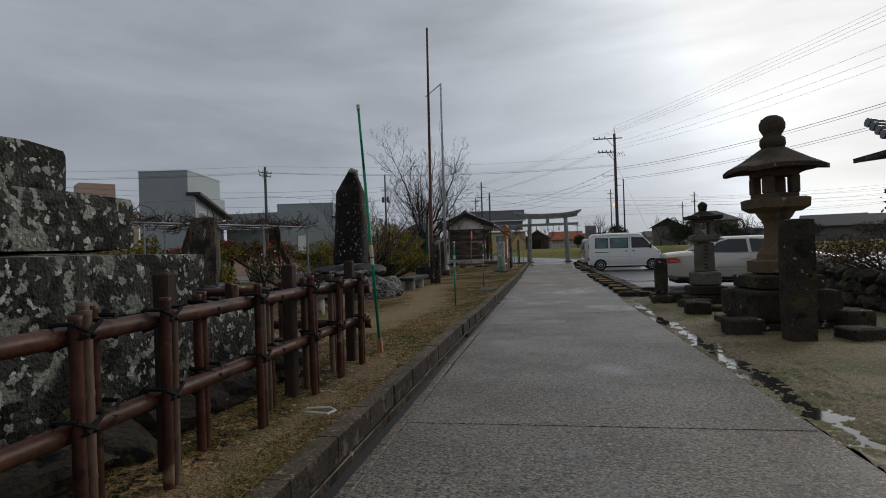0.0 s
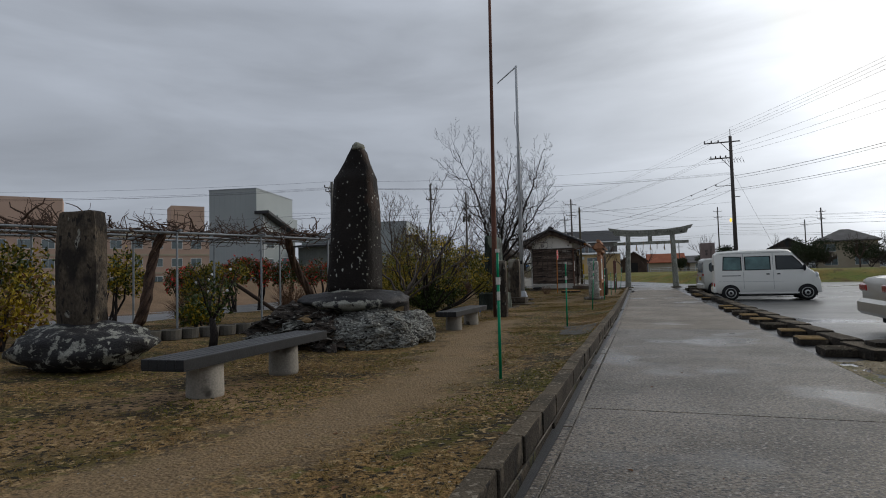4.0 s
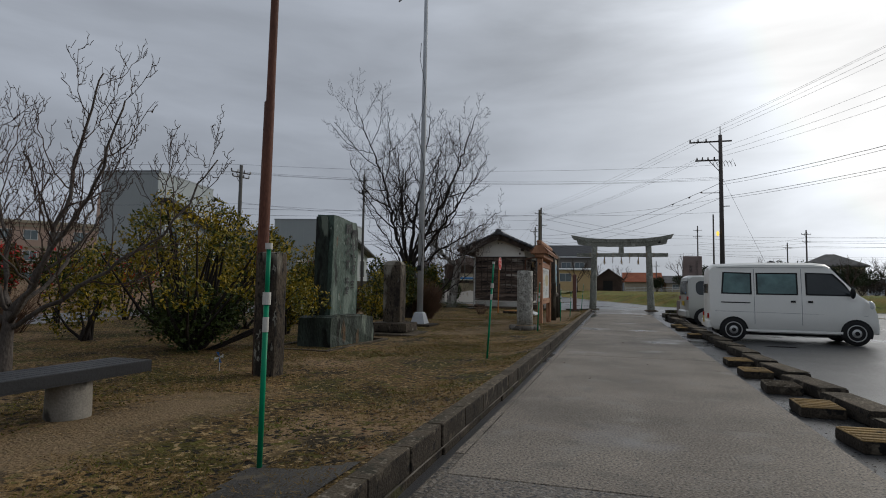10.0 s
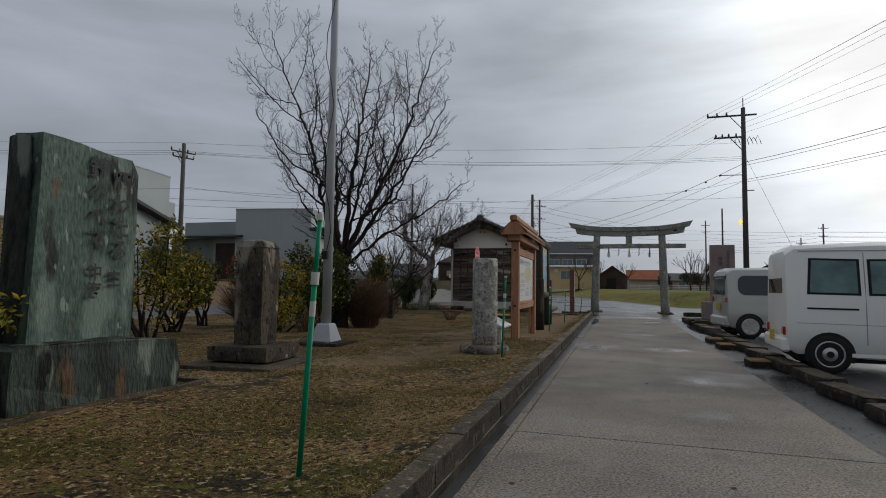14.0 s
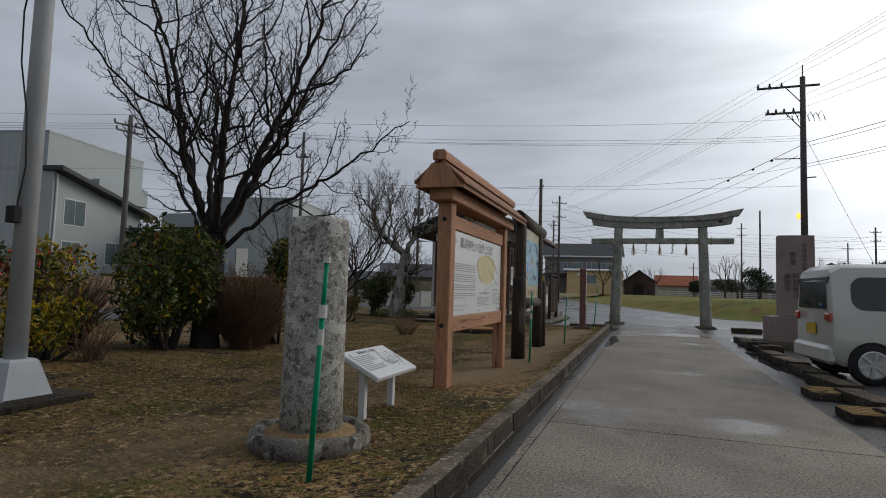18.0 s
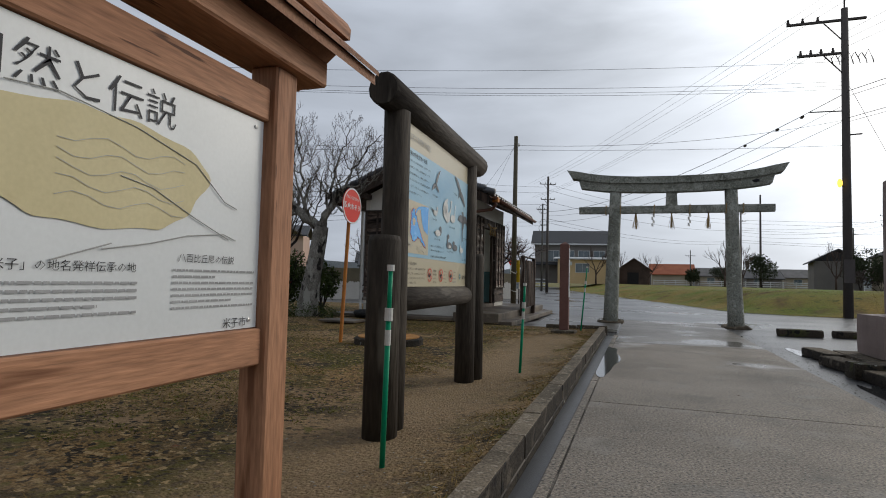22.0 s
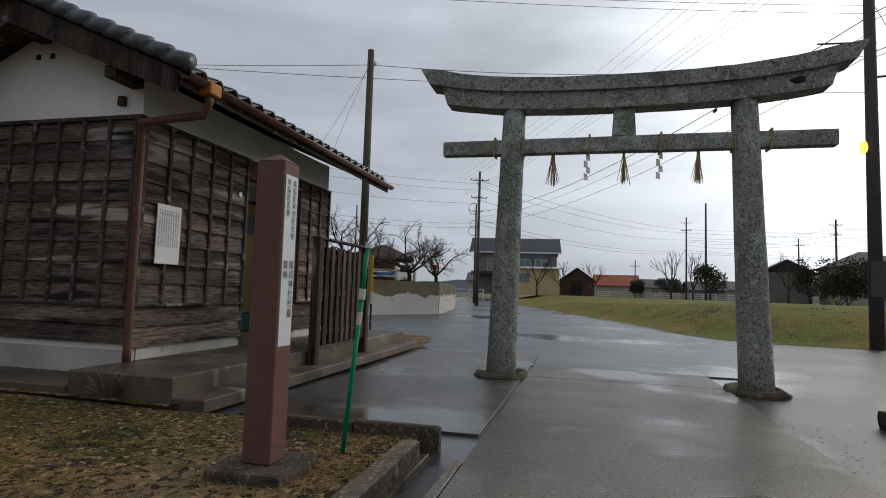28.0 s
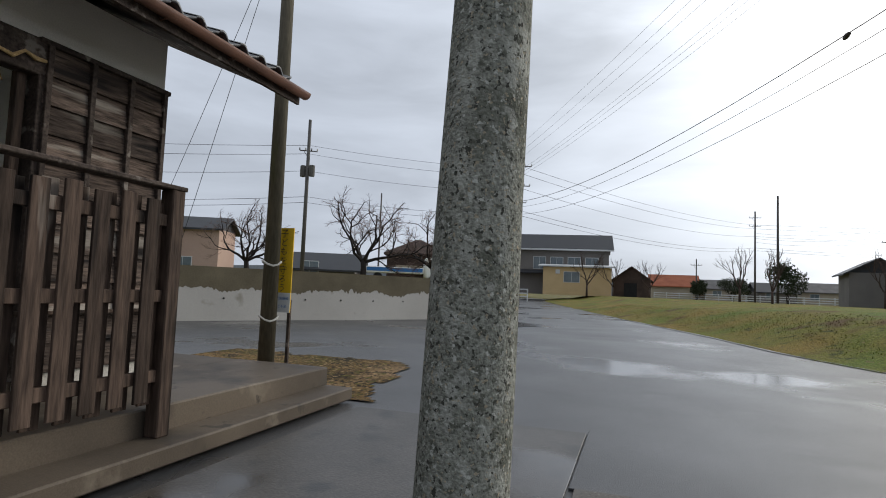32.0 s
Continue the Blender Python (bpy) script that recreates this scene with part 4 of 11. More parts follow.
# kerb blocks between lawn and gutter
kerb = thing("kerb", 0, 0, 0, 0, "weathered concrete kerb blocks edging the lawn", "kerb", kind="structure")
first = pale_cap = None
for k in range(94):
    y = -12 + 0.6 * k
    if y > 43.5:
        break
    h = kerb_h(y)
    if first is None:
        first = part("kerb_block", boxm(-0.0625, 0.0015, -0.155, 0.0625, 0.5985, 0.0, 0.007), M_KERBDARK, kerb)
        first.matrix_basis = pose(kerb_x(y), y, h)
        # thin top cap in a lighter tone than the block body
        cap = part("worn_top", boxm(-0.060, 0.004, -0.004, 0.059, 0.596, 0.003, 0.003), M_KERB, kerb, "pale top of the kerb")
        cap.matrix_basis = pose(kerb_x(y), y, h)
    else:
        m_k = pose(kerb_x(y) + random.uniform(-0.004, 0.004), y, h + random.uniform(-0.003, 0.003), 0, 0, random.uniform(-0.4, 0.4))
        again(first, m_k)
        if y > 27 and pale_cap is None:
            pale_cap = part("worn_top", boxm(-0.060, 0.004, -0.004, 0.059, 0.596, 0.003, 0.003), M_KERBPALE, kerb, "paler top of the far kerb")
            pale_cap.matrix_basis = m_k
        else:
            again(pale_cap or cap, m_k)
for k in range(2):
    front = part("front_kerb", boxm(-1.04 - 0.66 * k - 0.65, 44.2, -0.05, -1.04 - 0.66 * k, 44.28, 0.145 - 0.012 * k, 0.008), M_KERB, kerb)
    part("worn_top", boxm(-1.05 - 0.66 * k - 0.63, 44.21, 0.142 - 0.012 * k, -1.05 - 0.66 * k, 44.27, 0.150 - 0.012 * k, 0.004), M_KERB, kerb)

low_course = None
for k in range(28):
    m_low = pose(kerb_x(-11 + 2.0 * k) + 0.004, -12 + 2.0 * k, 0.022)
    if low_course is None:
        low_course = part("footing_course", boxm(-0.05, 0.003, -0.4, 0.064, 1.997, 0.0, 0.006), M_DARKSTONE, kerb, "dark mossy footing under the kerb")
        low_course.matrix_basis = m_low
    else:
        again(low_course, m_low)
y = -12.0
while y < 44.0:
    part("mortar_line", slab(kerb_x(y) + 0.060, kerb_x(y + 2.0) + 0.060, kerb_x(y) + 0.0665, kerb_x(y + 2.0) + 0.0665, y, min(y + 2.0, 44.2), 0.021, 0.0275), M_MORTAR, kerb, "thin pale mortar joint")
    y += 2.0
# verge bank beyond the road
edge_pts = [(90, 50), (60, 51), (40, 52), (25, 53.4), (14, 55.2), (8, 56.6), (5.0, 57.2), (3.7, 58.0), (2.6, 61), (1.75, 65), (0.0, 71.5), (-2.0, 79), (-4.0, 87), (-6.2, 96), (-9, 108), (-12, 122), (-15, 140)]


def verge_sheet():
    verts, faces, off = [], [], (0.0, 0.5, 1.2, 2.2, 3.4, 5.0, 9.0, 20.0, 60.0)
    zs = (-0.02, 0.06, 0.24, 0.56, 0.86, 1.0, 1.0, 0.95, 0.8)
    fine = []
    for (ax, ay), (bx, by) in zip(edge_pts, edge_pts[1:]):
        k = max(1, int(math.hypot(bx - ax, by - ay) / 1.5))
        fine += [(ax + (bx - ax) * i / k, ay + (by - ay) * i / k) for i in range(k)]
    fine.append(edge_pts[-1])
    for i, (x, y) in enumerate(fine):
        fade = min(1.0, max(0.35, (120 - y) / 60))
        t0, t1 = fine[max(i - 4, 0)], fine[min(i + 4, len(fine) - 1)]
        d = Vector((t1[0] - t0[0], t1[1] - t0[1])).normalized()
        nx, ny = (Vector((d.y, -d.x)) * 0.35 + Vector((0.62, 0.78)) * 0.8).normalized()
        for o, z in zip(off, zs):
            jx = 0.12 * noise.noise((x, y, o)) * (1 if o else 1.5)
            verts.append((x + nx * o + jx, y + ny * o + jx, z * (fade if o < 8 else 1) + 0.06 * noise.noise((x * 0.6, y * 0.6, o)) * (1 if o else 0)))
    w = len(off)
    for i in range(len(fine) - 1):
        for j in range(w - 1):
            faces.append((i * w + j, i * w + j + 1, (i + 1) * w + j + 1, (i + 1) * w + j))
    ob = raw("verge", verts, faces, M_BANK)
    ob.data.polygons.foreach_set("use_smooth", [True] * len(ob.data.polygons))
    tagged(ob, "low grassy bank with green and brown winter grass", "grass bank", kind="structure")


verge_sheet()
# pale edge strip where the bank meets the road
tb = B()
for (ax, ay), (bx, by) in zip(edge_pts[6:13], edge_pts[7:14]):
    d = Vector((bx - ax, by - ay, 0)).normalized()
    n0 = Vector((-d.y, d.x, 0)) * 0.06
    vs = [tb.verts.new(Vector(p) + s) for p, s in (((ax, ay, -0.012), n0), ((ax, ay, -0.012), -n0), ((bx, by, -0.012), -n0), ((bx, by, -0.012), n0))]
    tb.faces.new(vs)
tagged(part("road_edge_line", tb, M_LINE), "worn pale edge line along the bank", "road marking", kind="structure")
# parking lines
for k, (x0, y0, x1, y1) in enumerate(((7.6, 25.6, 12.0, 25.9), (7.6, 31.0, 12.5, 31.3), (8.2, 21.0, 12.8, 21.2), (4.2, 42.2, 7.5, 43.4), (4.0, 44.6, 8.0, 45.8))):
    d = Vector((x1 - x0, y1 - y0, 0)).normalized()
    s = Vector((-d.y, d.x, 0)) * 0.06
    lb = B()
    lb.faces.new([lb.verts.new(Vector(p) + q) for p, q in (((x0, y0, -0.022), s), ((x0, y0, -0.022), -s), ((x1, y1, -0.022), -s), ((x1, y1, -0.022), s))])
    tagged(part("parking_line", lb, M_LINE), "worn white parking line on asphalt", "road marking", "parking lines", "structure")

# raised plots: west of the street, and behind the retaining wall
sheet("west_plot", steps(-140, -19.6, 2.0), steps(-40, 50.4, 2.0), lambda x, y: -0.03 if x > -20.5 else (0.35 if x > -23 else 1.2) + 0.12 * noise.noise((x * 0.5, y * 0.5, 4)), M_EARTH, "raised earth plot with brown winter grass", "ground")
sheet("west_plot_far", steps(-140, -20.5, 4.0), steps(50.4, 130, 4.0), lambda x, y: 1.25, M_FIELD, "grass plot behind the retaining wall", "ground")


def inside(p, poly):
    x, y = p
    c = False
    for (ax, ay), (bx, by) in zip(poly, poly[1:] + poly[:1]):
        if (ay > y) != (by > y) and x < (bx - ax) * (y - ay) / (by - ay) + ax:
            c = not c
    return c


garden = [(-20.3, 52.3), (-13.0, 57.6), (-7.15, 67.6), (-8.3, 76), (-12.5, 95), (-22, 128), (-60, 128), (-60, 52.3)]
gb = B()
prism(gb, garden, -0.1, 1.42, "z")
tagged(part("garden_terrace", gb, M_BANK), "raised garden terrace with short grass behind the wall", "ground", kind="structure")
wall = thing("retaining_wall", 0, 0, 0, 0, "white concrete retaining wall stained brown at the top", "wall", kind="structure")
for (ax, ay), (bx, by) in zip(garden[:4], garden[1:5]):
    L = math.hypot(bx - ax, by - ay)
    ang = math.degrees(math.atan2(by - ay, bx - ax))
    w = part("wall_face", boxm(0, -0.12, -0.1, L, 0.16, 1.52, 0.01), M_RETAIN, wall)
    w.matrix_basis = pose(ax, ay, 0, 0, 0, ang)
    # ragged band of algae along the top
    sb = B()
    N = max(60, int(L * 26))
    top = [(i * L / N, 1.525) for i in range(N + 1)]
    low = [(i * L / N, 0.96 + 0.10 * noise.noise((i * 0.011, ax, 0)) - 0.26 * max(0, noise.noise((i * 0.047, ay, 5)) - 0.05) - 0.16 * abs(noise.noise((i * 0.31, ax, 9))) - 0.10 * abs(noise.noise((i * 0.83, ay, 2))) + 0.22 * max(0, noise.noise((i * 0.12, ay, 7)) - 0.3)) for i in range(N + 1)]
    for i in range(N):
        sb.faces.new([sb.verts.new((u, -0.1235, v)) for u, v in (low[i], low[i + 1], top[i + 1], top[i])])
    s = part("algae_stain", sb, M_RETAINTOP, wall, "brown algae stain running down from the top")
    s.matrix_basis = pose(ax, ay, 0, 0, 0, ang)
    for i in range(int(L / 1.3)):
        h = part("weep_hole", cylm((0.8 + 1.3 * i, -0.135, 0.62), (0.8 + 1.3 * i, -0.11, 0.62), 0.03, n=8), M_BLACK, wall)
        h.matrix_basis = pose(ax, ay, 0, 0, 0, ang)

# far wooded hills on the horizon, in a haze-tinted colour
hb = B()
prev = None
for i in range(-60, 61):
    a = radians(i * 1.6 + 12)
    x, y = 900 * math.sin(a), 900 * math.cos(a)
    h = 14 + 16 * max(0, noise.noise((i * 0.13, 2.2, 0)) + 0.35) + 3 * noise.noise((i * 0.9, 0, 0)) + (22 if 26 < i * 1.6 + 12 < 60 else 0) * math.sin(max(0, min(1, (i * 1.6 - 14) / 34)) * math.pi)
    cur = (hb.verts.new((x, y, -1)), hb.verts.new((x * 1.02, y * 1.02, h)))
    if prev:
        hb.faces.new((prev[0], cur[0], cur[1], prev[1]))
    prev = cur
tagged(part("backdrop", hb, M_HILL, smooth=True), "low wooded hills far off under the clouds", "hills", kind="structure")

# ---------------- torii gate ----------------
torii = thing("torii_gate", 0.425, 48.0, 0, 0, "grey stone shrine gate with dark lichen and curved lintel", "torii gate")
for sx, bx in ((-1, -1.575), (1, 1.575)):
    pb = B()
    tube(pb, [(bx - sx * 0.115 * k / 7, 0, -0.1 + 3.74 * k / 7) for k in range(8)], [0.206, 0.197, 0.189, 0.181, 0.174, 0.167, 0.161, 0.156], 24)
    jag(pb, 0.008, 6, sx)
    part("pillar", pb, M_TORII, torii, smooth=True)
    collar = part("foot_collar", lathem([(0.37, -0.05), (0.375, 0.012), (0.355, 0.042), (0.31, 0.05), (0.27, 0.028), (0.18, 0.024)], 26), M_KERB, torii, "ring of worn concrete round the foot")
    collar.matrix_basis = pose(bx, 0, 0)
    for v in collar.data.vertices:
        v.co += noise.noise_vector(v.co * 5 + Vector((sx, 0, 0))) * 0.05


def beam_curve(x):
    return 0.012 * x * x + 0.0026 * x ** 4


kb, sb = B(), B()
for bm, z0, z1, hw, half, slant in ((sb, 3.60, 3.83, 0.16, 2.40, 0.08), (kb, 3.834, 4.02, 0.21, 2.66, 0.13)):
    rings = []
    for i in range(25):
        x = -half + 2 * half * i / 24
        c = beam_curve(x)
        e0 = slant * (1 if i == 24 else -1 if i == 0 else 0)
        lift = 0.04 * (abs(x) / half) ** 3
        rings.append([bm.verts.new(v) for v in ((x, -hw, z0 + c), (x, hw, z0 + c), (x + e0, hw * 1.02, z1 + c + lift), (x + e0, 0, z1 + c + lift + 0.03), (x + e0, -hw * 1.02, z1 + c + lift))])
    for a, b in zip(rings, rings[1:]):
        for j in range(5):
            bm.faces.new((a[j], b[j], b[(j + 1) % 5], a[(j + 1) % 5]))
    bm.faces.new(rings[0])
    bm.faces.new(rings[-1][::-1])
    jag(bm, 0.008, 5, hw)
part("lower_lintel", sb, M_TORII, torii)
part("curved_lintel", kb, M_TORII, torii)
# black lump set on the lintel paints the shade inside a hollow
part("dark_hollow", boulder(2.02, -0.155, 3.83, 0.10, 0.03, 0.045, 4, 0.3, 2), M_BLACK, torii, "black lump standing for the shade in a lintel hollow")
part("tie_beam", hewn(-2.46, -0.09, 3.025, 2.49, 0.09, 3.235, 0.012, 0.006, 4, 2, 4), M_TORII, torii)
part("centre_strut", prismm([(-0.15, 3.235), (0.15, 3.235), (0.13, 3.61), (-0.13, 3.61)], -0.09, 0.09, "y"), M_TORII, torii)
for x in (-1.72, -1.33, 1.33, 1.74, -0.45, 0.45):
    rb = B()
    tube(rb, [(x, -0.11, 3.01), (x + 0.01, -0.11, 3.25), (x + 0.015, 0.11, 3.25), (x, 0.11, 3.01), (x, -0.11, 3.005)], 0.014, 6)
    part("tied_cord", rb, M_STRAW, torii, "straw cord tied round the beam")
for x in (-0.92, 0.0, 0.92):
    tb = B()
    rng = random.Random(int(x * 10) + 5)
    for k in range(34):
        a, r = rng.uniform(0, 6.28), rng.uniform(0, 0.02)
        e = (x + rng.gauss(0, 0.035), rng.gauss(0, 0.03), 2.61 + rng.uniform(-0.03, 0.05))
        tube(tb, [(x + r * math.cos(a), r * math.sin(a), 3.03), ((x + e[0]) / 2, e[1] / 2, 2.83), e], [0.006, 0.005, 0.003], 3)
    part("straw_tassel", tb, M_STRAW, torii, "hanging straw tassel")
for x in (-0.46, 0.46):
    zb = B()
    z, s = 3.02, 1
    for k in range(4):
        x0 = x + 0.03 * s * (k % 2)
        zb.faces.new([zb.verts.new(p) for p in ((x0 - 0.022, 0.01 * k, z), (x0 + 0.026, 0.016 * k, z - 0.015), (x0 + 0.034, 0.03 * (k % 2) + 0.01, z - 0.10), (x0 - 0.02, 0.012 * k + 0.01, z - 0.09))])
        z -= 0.085
        s = -s
    bmesh.ops.solidify(zb, geom=zb.faces[:], thickness=0.003)
    part("paper_streamer", zb, M_PAPER, torii, "white zigzag paper streamer")

# ---------------- stone lanterns and posts on the yard side ----------------
def square_lathe(prof, n=4):
    return lathem([(r * (math.sqrt(2) if n == 4 else 1.0), z) for r, z in prof], n, 0.5)


big = thing("stone_lantern", 3.25, 8.75, 0.0, 8, "tall brown weathered stone lantern on stepped plinth", "stone lantern")
big.matrix_basis = big.matrix_basis @ Matrix.Diagonal((0.70, 0.70, 1, 1))
part("plinth_slab", hewn(-0.90, -0.86, 0, 0.95, 0.95, 0.10, 0.03, 0.015, 3, 1, 7), M_DARKSTONE, big)
part("plinth_step", hewn(-0.80, -0.78, 0.10, 0.80, 0.78, 0.53, 0.035, 0.02, 3, 2, 7), M_DARKSTONE, big)
part("plinth_step", hewn(-0.62, -0.60, 0.53, 0.62, 0.60, 0.73, 0.03, 0.012, 3, 3, 7), M_DARKSTONE, big)
part("base_block", hewn(-0.42, -0.42, 0.73, 0.42, 0.42, 0.94, 0.04, 0.012, 4, 4, 7), M_LANTERN, big)
part("shaft", lathem([(0.36, 0.93), (0.35, 1.0), (0.28, 1.1), (0.21, 1.25), (0.20, 1.36), (0.22, 1.46), (0.31, 1.54), (0.36, 1.6)], 16), M_LANTERN, big)
part("platform", square_lathe([(0.34, 1.60), (0.45, 1.66), (0.46, 1.78), (0.40, 1.80)]), M_LANTERN, big)
for x, y in ((-0.25, -0.25), (0.25, -0.25), (-0.25, 0.25), (0.25, 0.25)):
    part("fire_box_post", boxm(x - 0.085, y - 0.085, 1.862, x + 0.085, y + 0.085, 2.098, 0.012), M_LANTERN, big)
part("fire_box_lintel", boxm(-0.33, -0.33, 2.10, 0.33, 0.33, 2.22, 0.01), M_LANTERN, big)
part("fire_box_sill", boxm(-0.32, -0.32, 1.80, 0.32, 0.32, 1.86, 0.01), M_LANTERN, big)


def lantern_roof(half, z0, z1, tip, mat_, par):
    rb = B()
    rings = []
    N = 32
    for f, z in ((1.0, z0), (1.0, z0 + 0.06), (0.72, z0 + (z1 - z0) * 0.42), (0.45, z0 + (z1 - z0) * 0.72), (0.2, z1)):
        ring = []
        for j in range(N):
            a = 2 * math.pi * (j + 0.5) / N
            c, s = math.cos(a), math.sin(a)
            k = 1 / max(abs(c), abs(s)) * (1 - 0.12 * (1 - f)) if f > 0.3 else 1.0
            corner = max(0, (min(abs(c), abs(s)) / max(abs(c), abs(s))) - 0.2) ** 2
            ring.append(rb.verts.new((c * k * half * f, s * k * half * f, z + tip * corner * f * f)))
        rings.append(ring)
    for a, b in zip(rings, rings[1:]):
        for j in range(N):
            rb.faces.new((a[j], a[(j + 1) % N], b[(j + 1) % N], b[j]))
    rb.faces.new(rings[0][::-1])
    rb.faces.new(rings[-1])
    jag(rb, 0.006, 5)
    return part("roof_cap", rb, mat_, par)


# roof and finial coloured dark as seen against the bright sky
lantern_roof(0.74, 2.19, 2.54, -0.10, M_LANTERNDARK, big)
part("finial", lathem([(0.20, 2.50), (0.24, 2.56), (0.23, 2.64), (0.16, 2.68), (0.19, 2.72), (0.235, 2.78), (0.24, 2.85), (0.20, 2.92), (0.10, 2.965), (0.01, 2.975)], 16), M_LANTERNDARK, big, smooth=True)

small = thing("stone_lantern", 3.15, 12.05, 0.0, -4, "small grey stone lantern with engraved shaft", "stone lantern")
small.matrix_basis = small.matrix_basis @ Matrix.Diagonal((0.80, 0.80, 1, 1))
part("plinth_slab", hewn(-0.56, -0.5, 0, 0.5, 0.5, 0.18, 0.03, 0.012, 3, 5, 7), M_DARKSTONE, small)
part("plinth_step", hewn(-0.42, -0.42, 0.18, 0.42, 0.42, 0.36, 0.03, 0.012, 3, 6, 7), M_DARKSTONE, small)
part("base_block", hewn(-0.33, -0.33, 0.36, 0.33, 0.33, 0.63, 0.03, 0.012, 3, 7, 7), M_LANTERN2, small)
part("shaft", hewn(-0.21, -0.21, 0.63, 0.21, 0.21, 1.21, 0.02, 0.006, 4, 8), M_LANTERN2, small)
part("platform", square_lathe([(0.26, 1.21), (0.31, 1.26), (0.31, 1.34), (0.25, 1.36)]), M_LANTERN2, small)
for x, y in ((-0.16, -0.16), (0.16, -0.16), (-0.16, 0.16), (0.16, 0.16)):
    part("fire_box_post", boxm(x - 0.05, y - 0.05, 1.355, x + 0.05, y + 0.05, 1.60, 0.008), M_LANTERN2, small)
part("fire_box_lintel", boxm(-0.21, -0.21, 1.602, 0.21, 0.21, 1.67, 0.006), M_LANTERN2, small)
lantern_roof(0.40, 1.66, 1.84, 0.05, M_DARKSTONE, small)
part("finial", lathem([(0.08, 1.83), (0.11, 1.87), (0.10, 1.89), (0.12, 1.93), (0.09, 1.98), (0.01, 2.02)], 14), M_DARKSTONE, small, smooth=True)
ch = bars(7, 0.09, 0.03, 0.07, M_DARKSTONE, small, Matrix.Translation((-0.04, -0.216, 1.14)) @ FACE_S, 3, "carved_character")
tagged(ch, "", kind="stuff")

tp = thing("stone_post", 2.98, 7.42, 0, 4, "tall dark square stone post beside the lantern", "stone post")
part("shaft", hewn(-0.16, -0.14, -0.05, 0.16, 0.14, 1.45, 0.02, 0.006, 3, 9), M_DARKSTONE, tp)
bp = thing("stone_post", 2.36, 12.25, 0, -3, "short dark square stone post on a block", "stone post")
part("block", hewn(-0.2, -0.18, -0.02, 0.2, 0.18, 0.16, 0.03, 0.012, 4, 11), M_DARKSTONE, bp)
part("shaft", hewn(-0.125, -0.125, 0.16, 0.125, 0.125, 0.92, 0.03, 0.008, 4, 10), M_DARKSTONE, bp)
for k, (x, y, sx, sy, sz, rz) in enumerate(((2.52, 7.95, 0.44, 0.36, 0.20, 6), (2.55, 10.25, 0.40, 0.34, 0.2, -5), (2.78, 11.35, 0.5, 0.4, 0.14, 20), (2.72, 12.3, 0.34, 0.3, 0.2, 3), (3.66, 7.45, 0.42, 0.40, 0.14, 12), (3.95, 8.25, 0.36, 0.45, 0.26, 4), (3.0, 10.6, 0.62, 0.22, 0.08, -12), (3.1, 13.0, 0.5, 0.3, 0.16, 0), (4.2, 12.3, 0.7, 0.3, 0.15, 8))):
    o = part("stone_block", hewn(-sx / 2, -sy / 2, -0.03, sx / 2, sy / 2, sz, 0.025, 0.012, 5, 20 + k, 6), M_DARKSTONE)
    o.matrix_basis = pose(x, y, 0.01, 0, 0, rz)
    tagged(o, "squared dark mossy stone lying by the lantern plinth", "stone block", "plinth stones")

# rubble wall and hedge behind the yard
rw = thing("rubble_wall", 5.28, 8.0, 0.03, 1, "low dry wall of dark rounded field stones", "stone wall")
rng = random.Random(4)
for row in range(3):
    for k in range(17):
        o = part("stone", boulder(0, 0, 0, rng.uniform(0.17, 0.24), rng.uniform(0.16, 0.24), rng.uniform(0.11, 0.15), k + row * 31, 0.4, 2), M_DARKSTONE, rw)
        o.matrix_basis = pose(rng.uniform(-0.06, 0.06) + row * 0.08, -1.2 + 0.36 * k + 0.17 * (row % 2), 0.10 + 0.2 * row, rng.uniform(-20, 20), rng.uniform(-20, 20), rng.uniform(0, 360))

# ---------------- lichened stone pedestal behind the bamboo fence ----------------
ped = thing("stone_pedestal", -3.4, 0.0, 0.2, 0, "large stepped pedestal of lichen-covered cut stone on rough rocks", "stone pedestal")
for (x0, x1, y1, z0, z1, seg, sd) in ((-2.2, 1.0, 4.52, 0.17, 0.60, 2.3, 4), (-2.2, 0.70, 4.22, 0.63, 1.06, 2.05, 1), (-2.0, 0.40, 3.80, 1.06, 1.48, 2.6, 2), (-1.7, 0.10, 3.52, 1.48, 1.82, 1.75, 3)):
    y, k = y1, 0
    while y > -4.5:
        L = seg * (1 + 0.25 * math.sin(k * 2.3 + sd))
        part("cut_stone", hewn(x0, max(y - L, -4.6) + 0.006, z0 + 0.004, x1 + 0.01 * math.sin(k * 5), y - 0.006, z1, 0.025, 0.02, 2.5, sd * 10 + k, 5), M_LICHEN, ped)
        y -= L
        k += 1
part("core", boxm(-2.1, -4.5, -0.2, 0.62, 4.1, 0.64), M_DARKSTONE, ped)
rng = random.Random(9)
for row in range(1):
    y = 4.42 - 0.25 * row
    while y > -4.0:
        w = rng.uniform(0.32, 0.62)
        o = part("base_rock", boulder(0, 0, 0, rng.uniform(0.26, 0.34), w * 0.62, rng.uniform(0.16, 0.22), int(y * 9) + row, 0.45, 3), M_DARKSTONE, ped)
        o.matrix_basis = pose(1.12 + rng.uniform(-0.06, 0.05), y, 0.03, rng.uniform(-15, 15), rng.uniform(-15, 15), rng.uniform(-20, 20))
        y -= w * 0.98
o = part("base_rock", boulder(0, 0, 0, 0.36, 0.26, 0.24, 77, 0.4, 3), M_LICHEN, ped)
o.matrix_basis = pose(1.08, 4.58, 0.05)

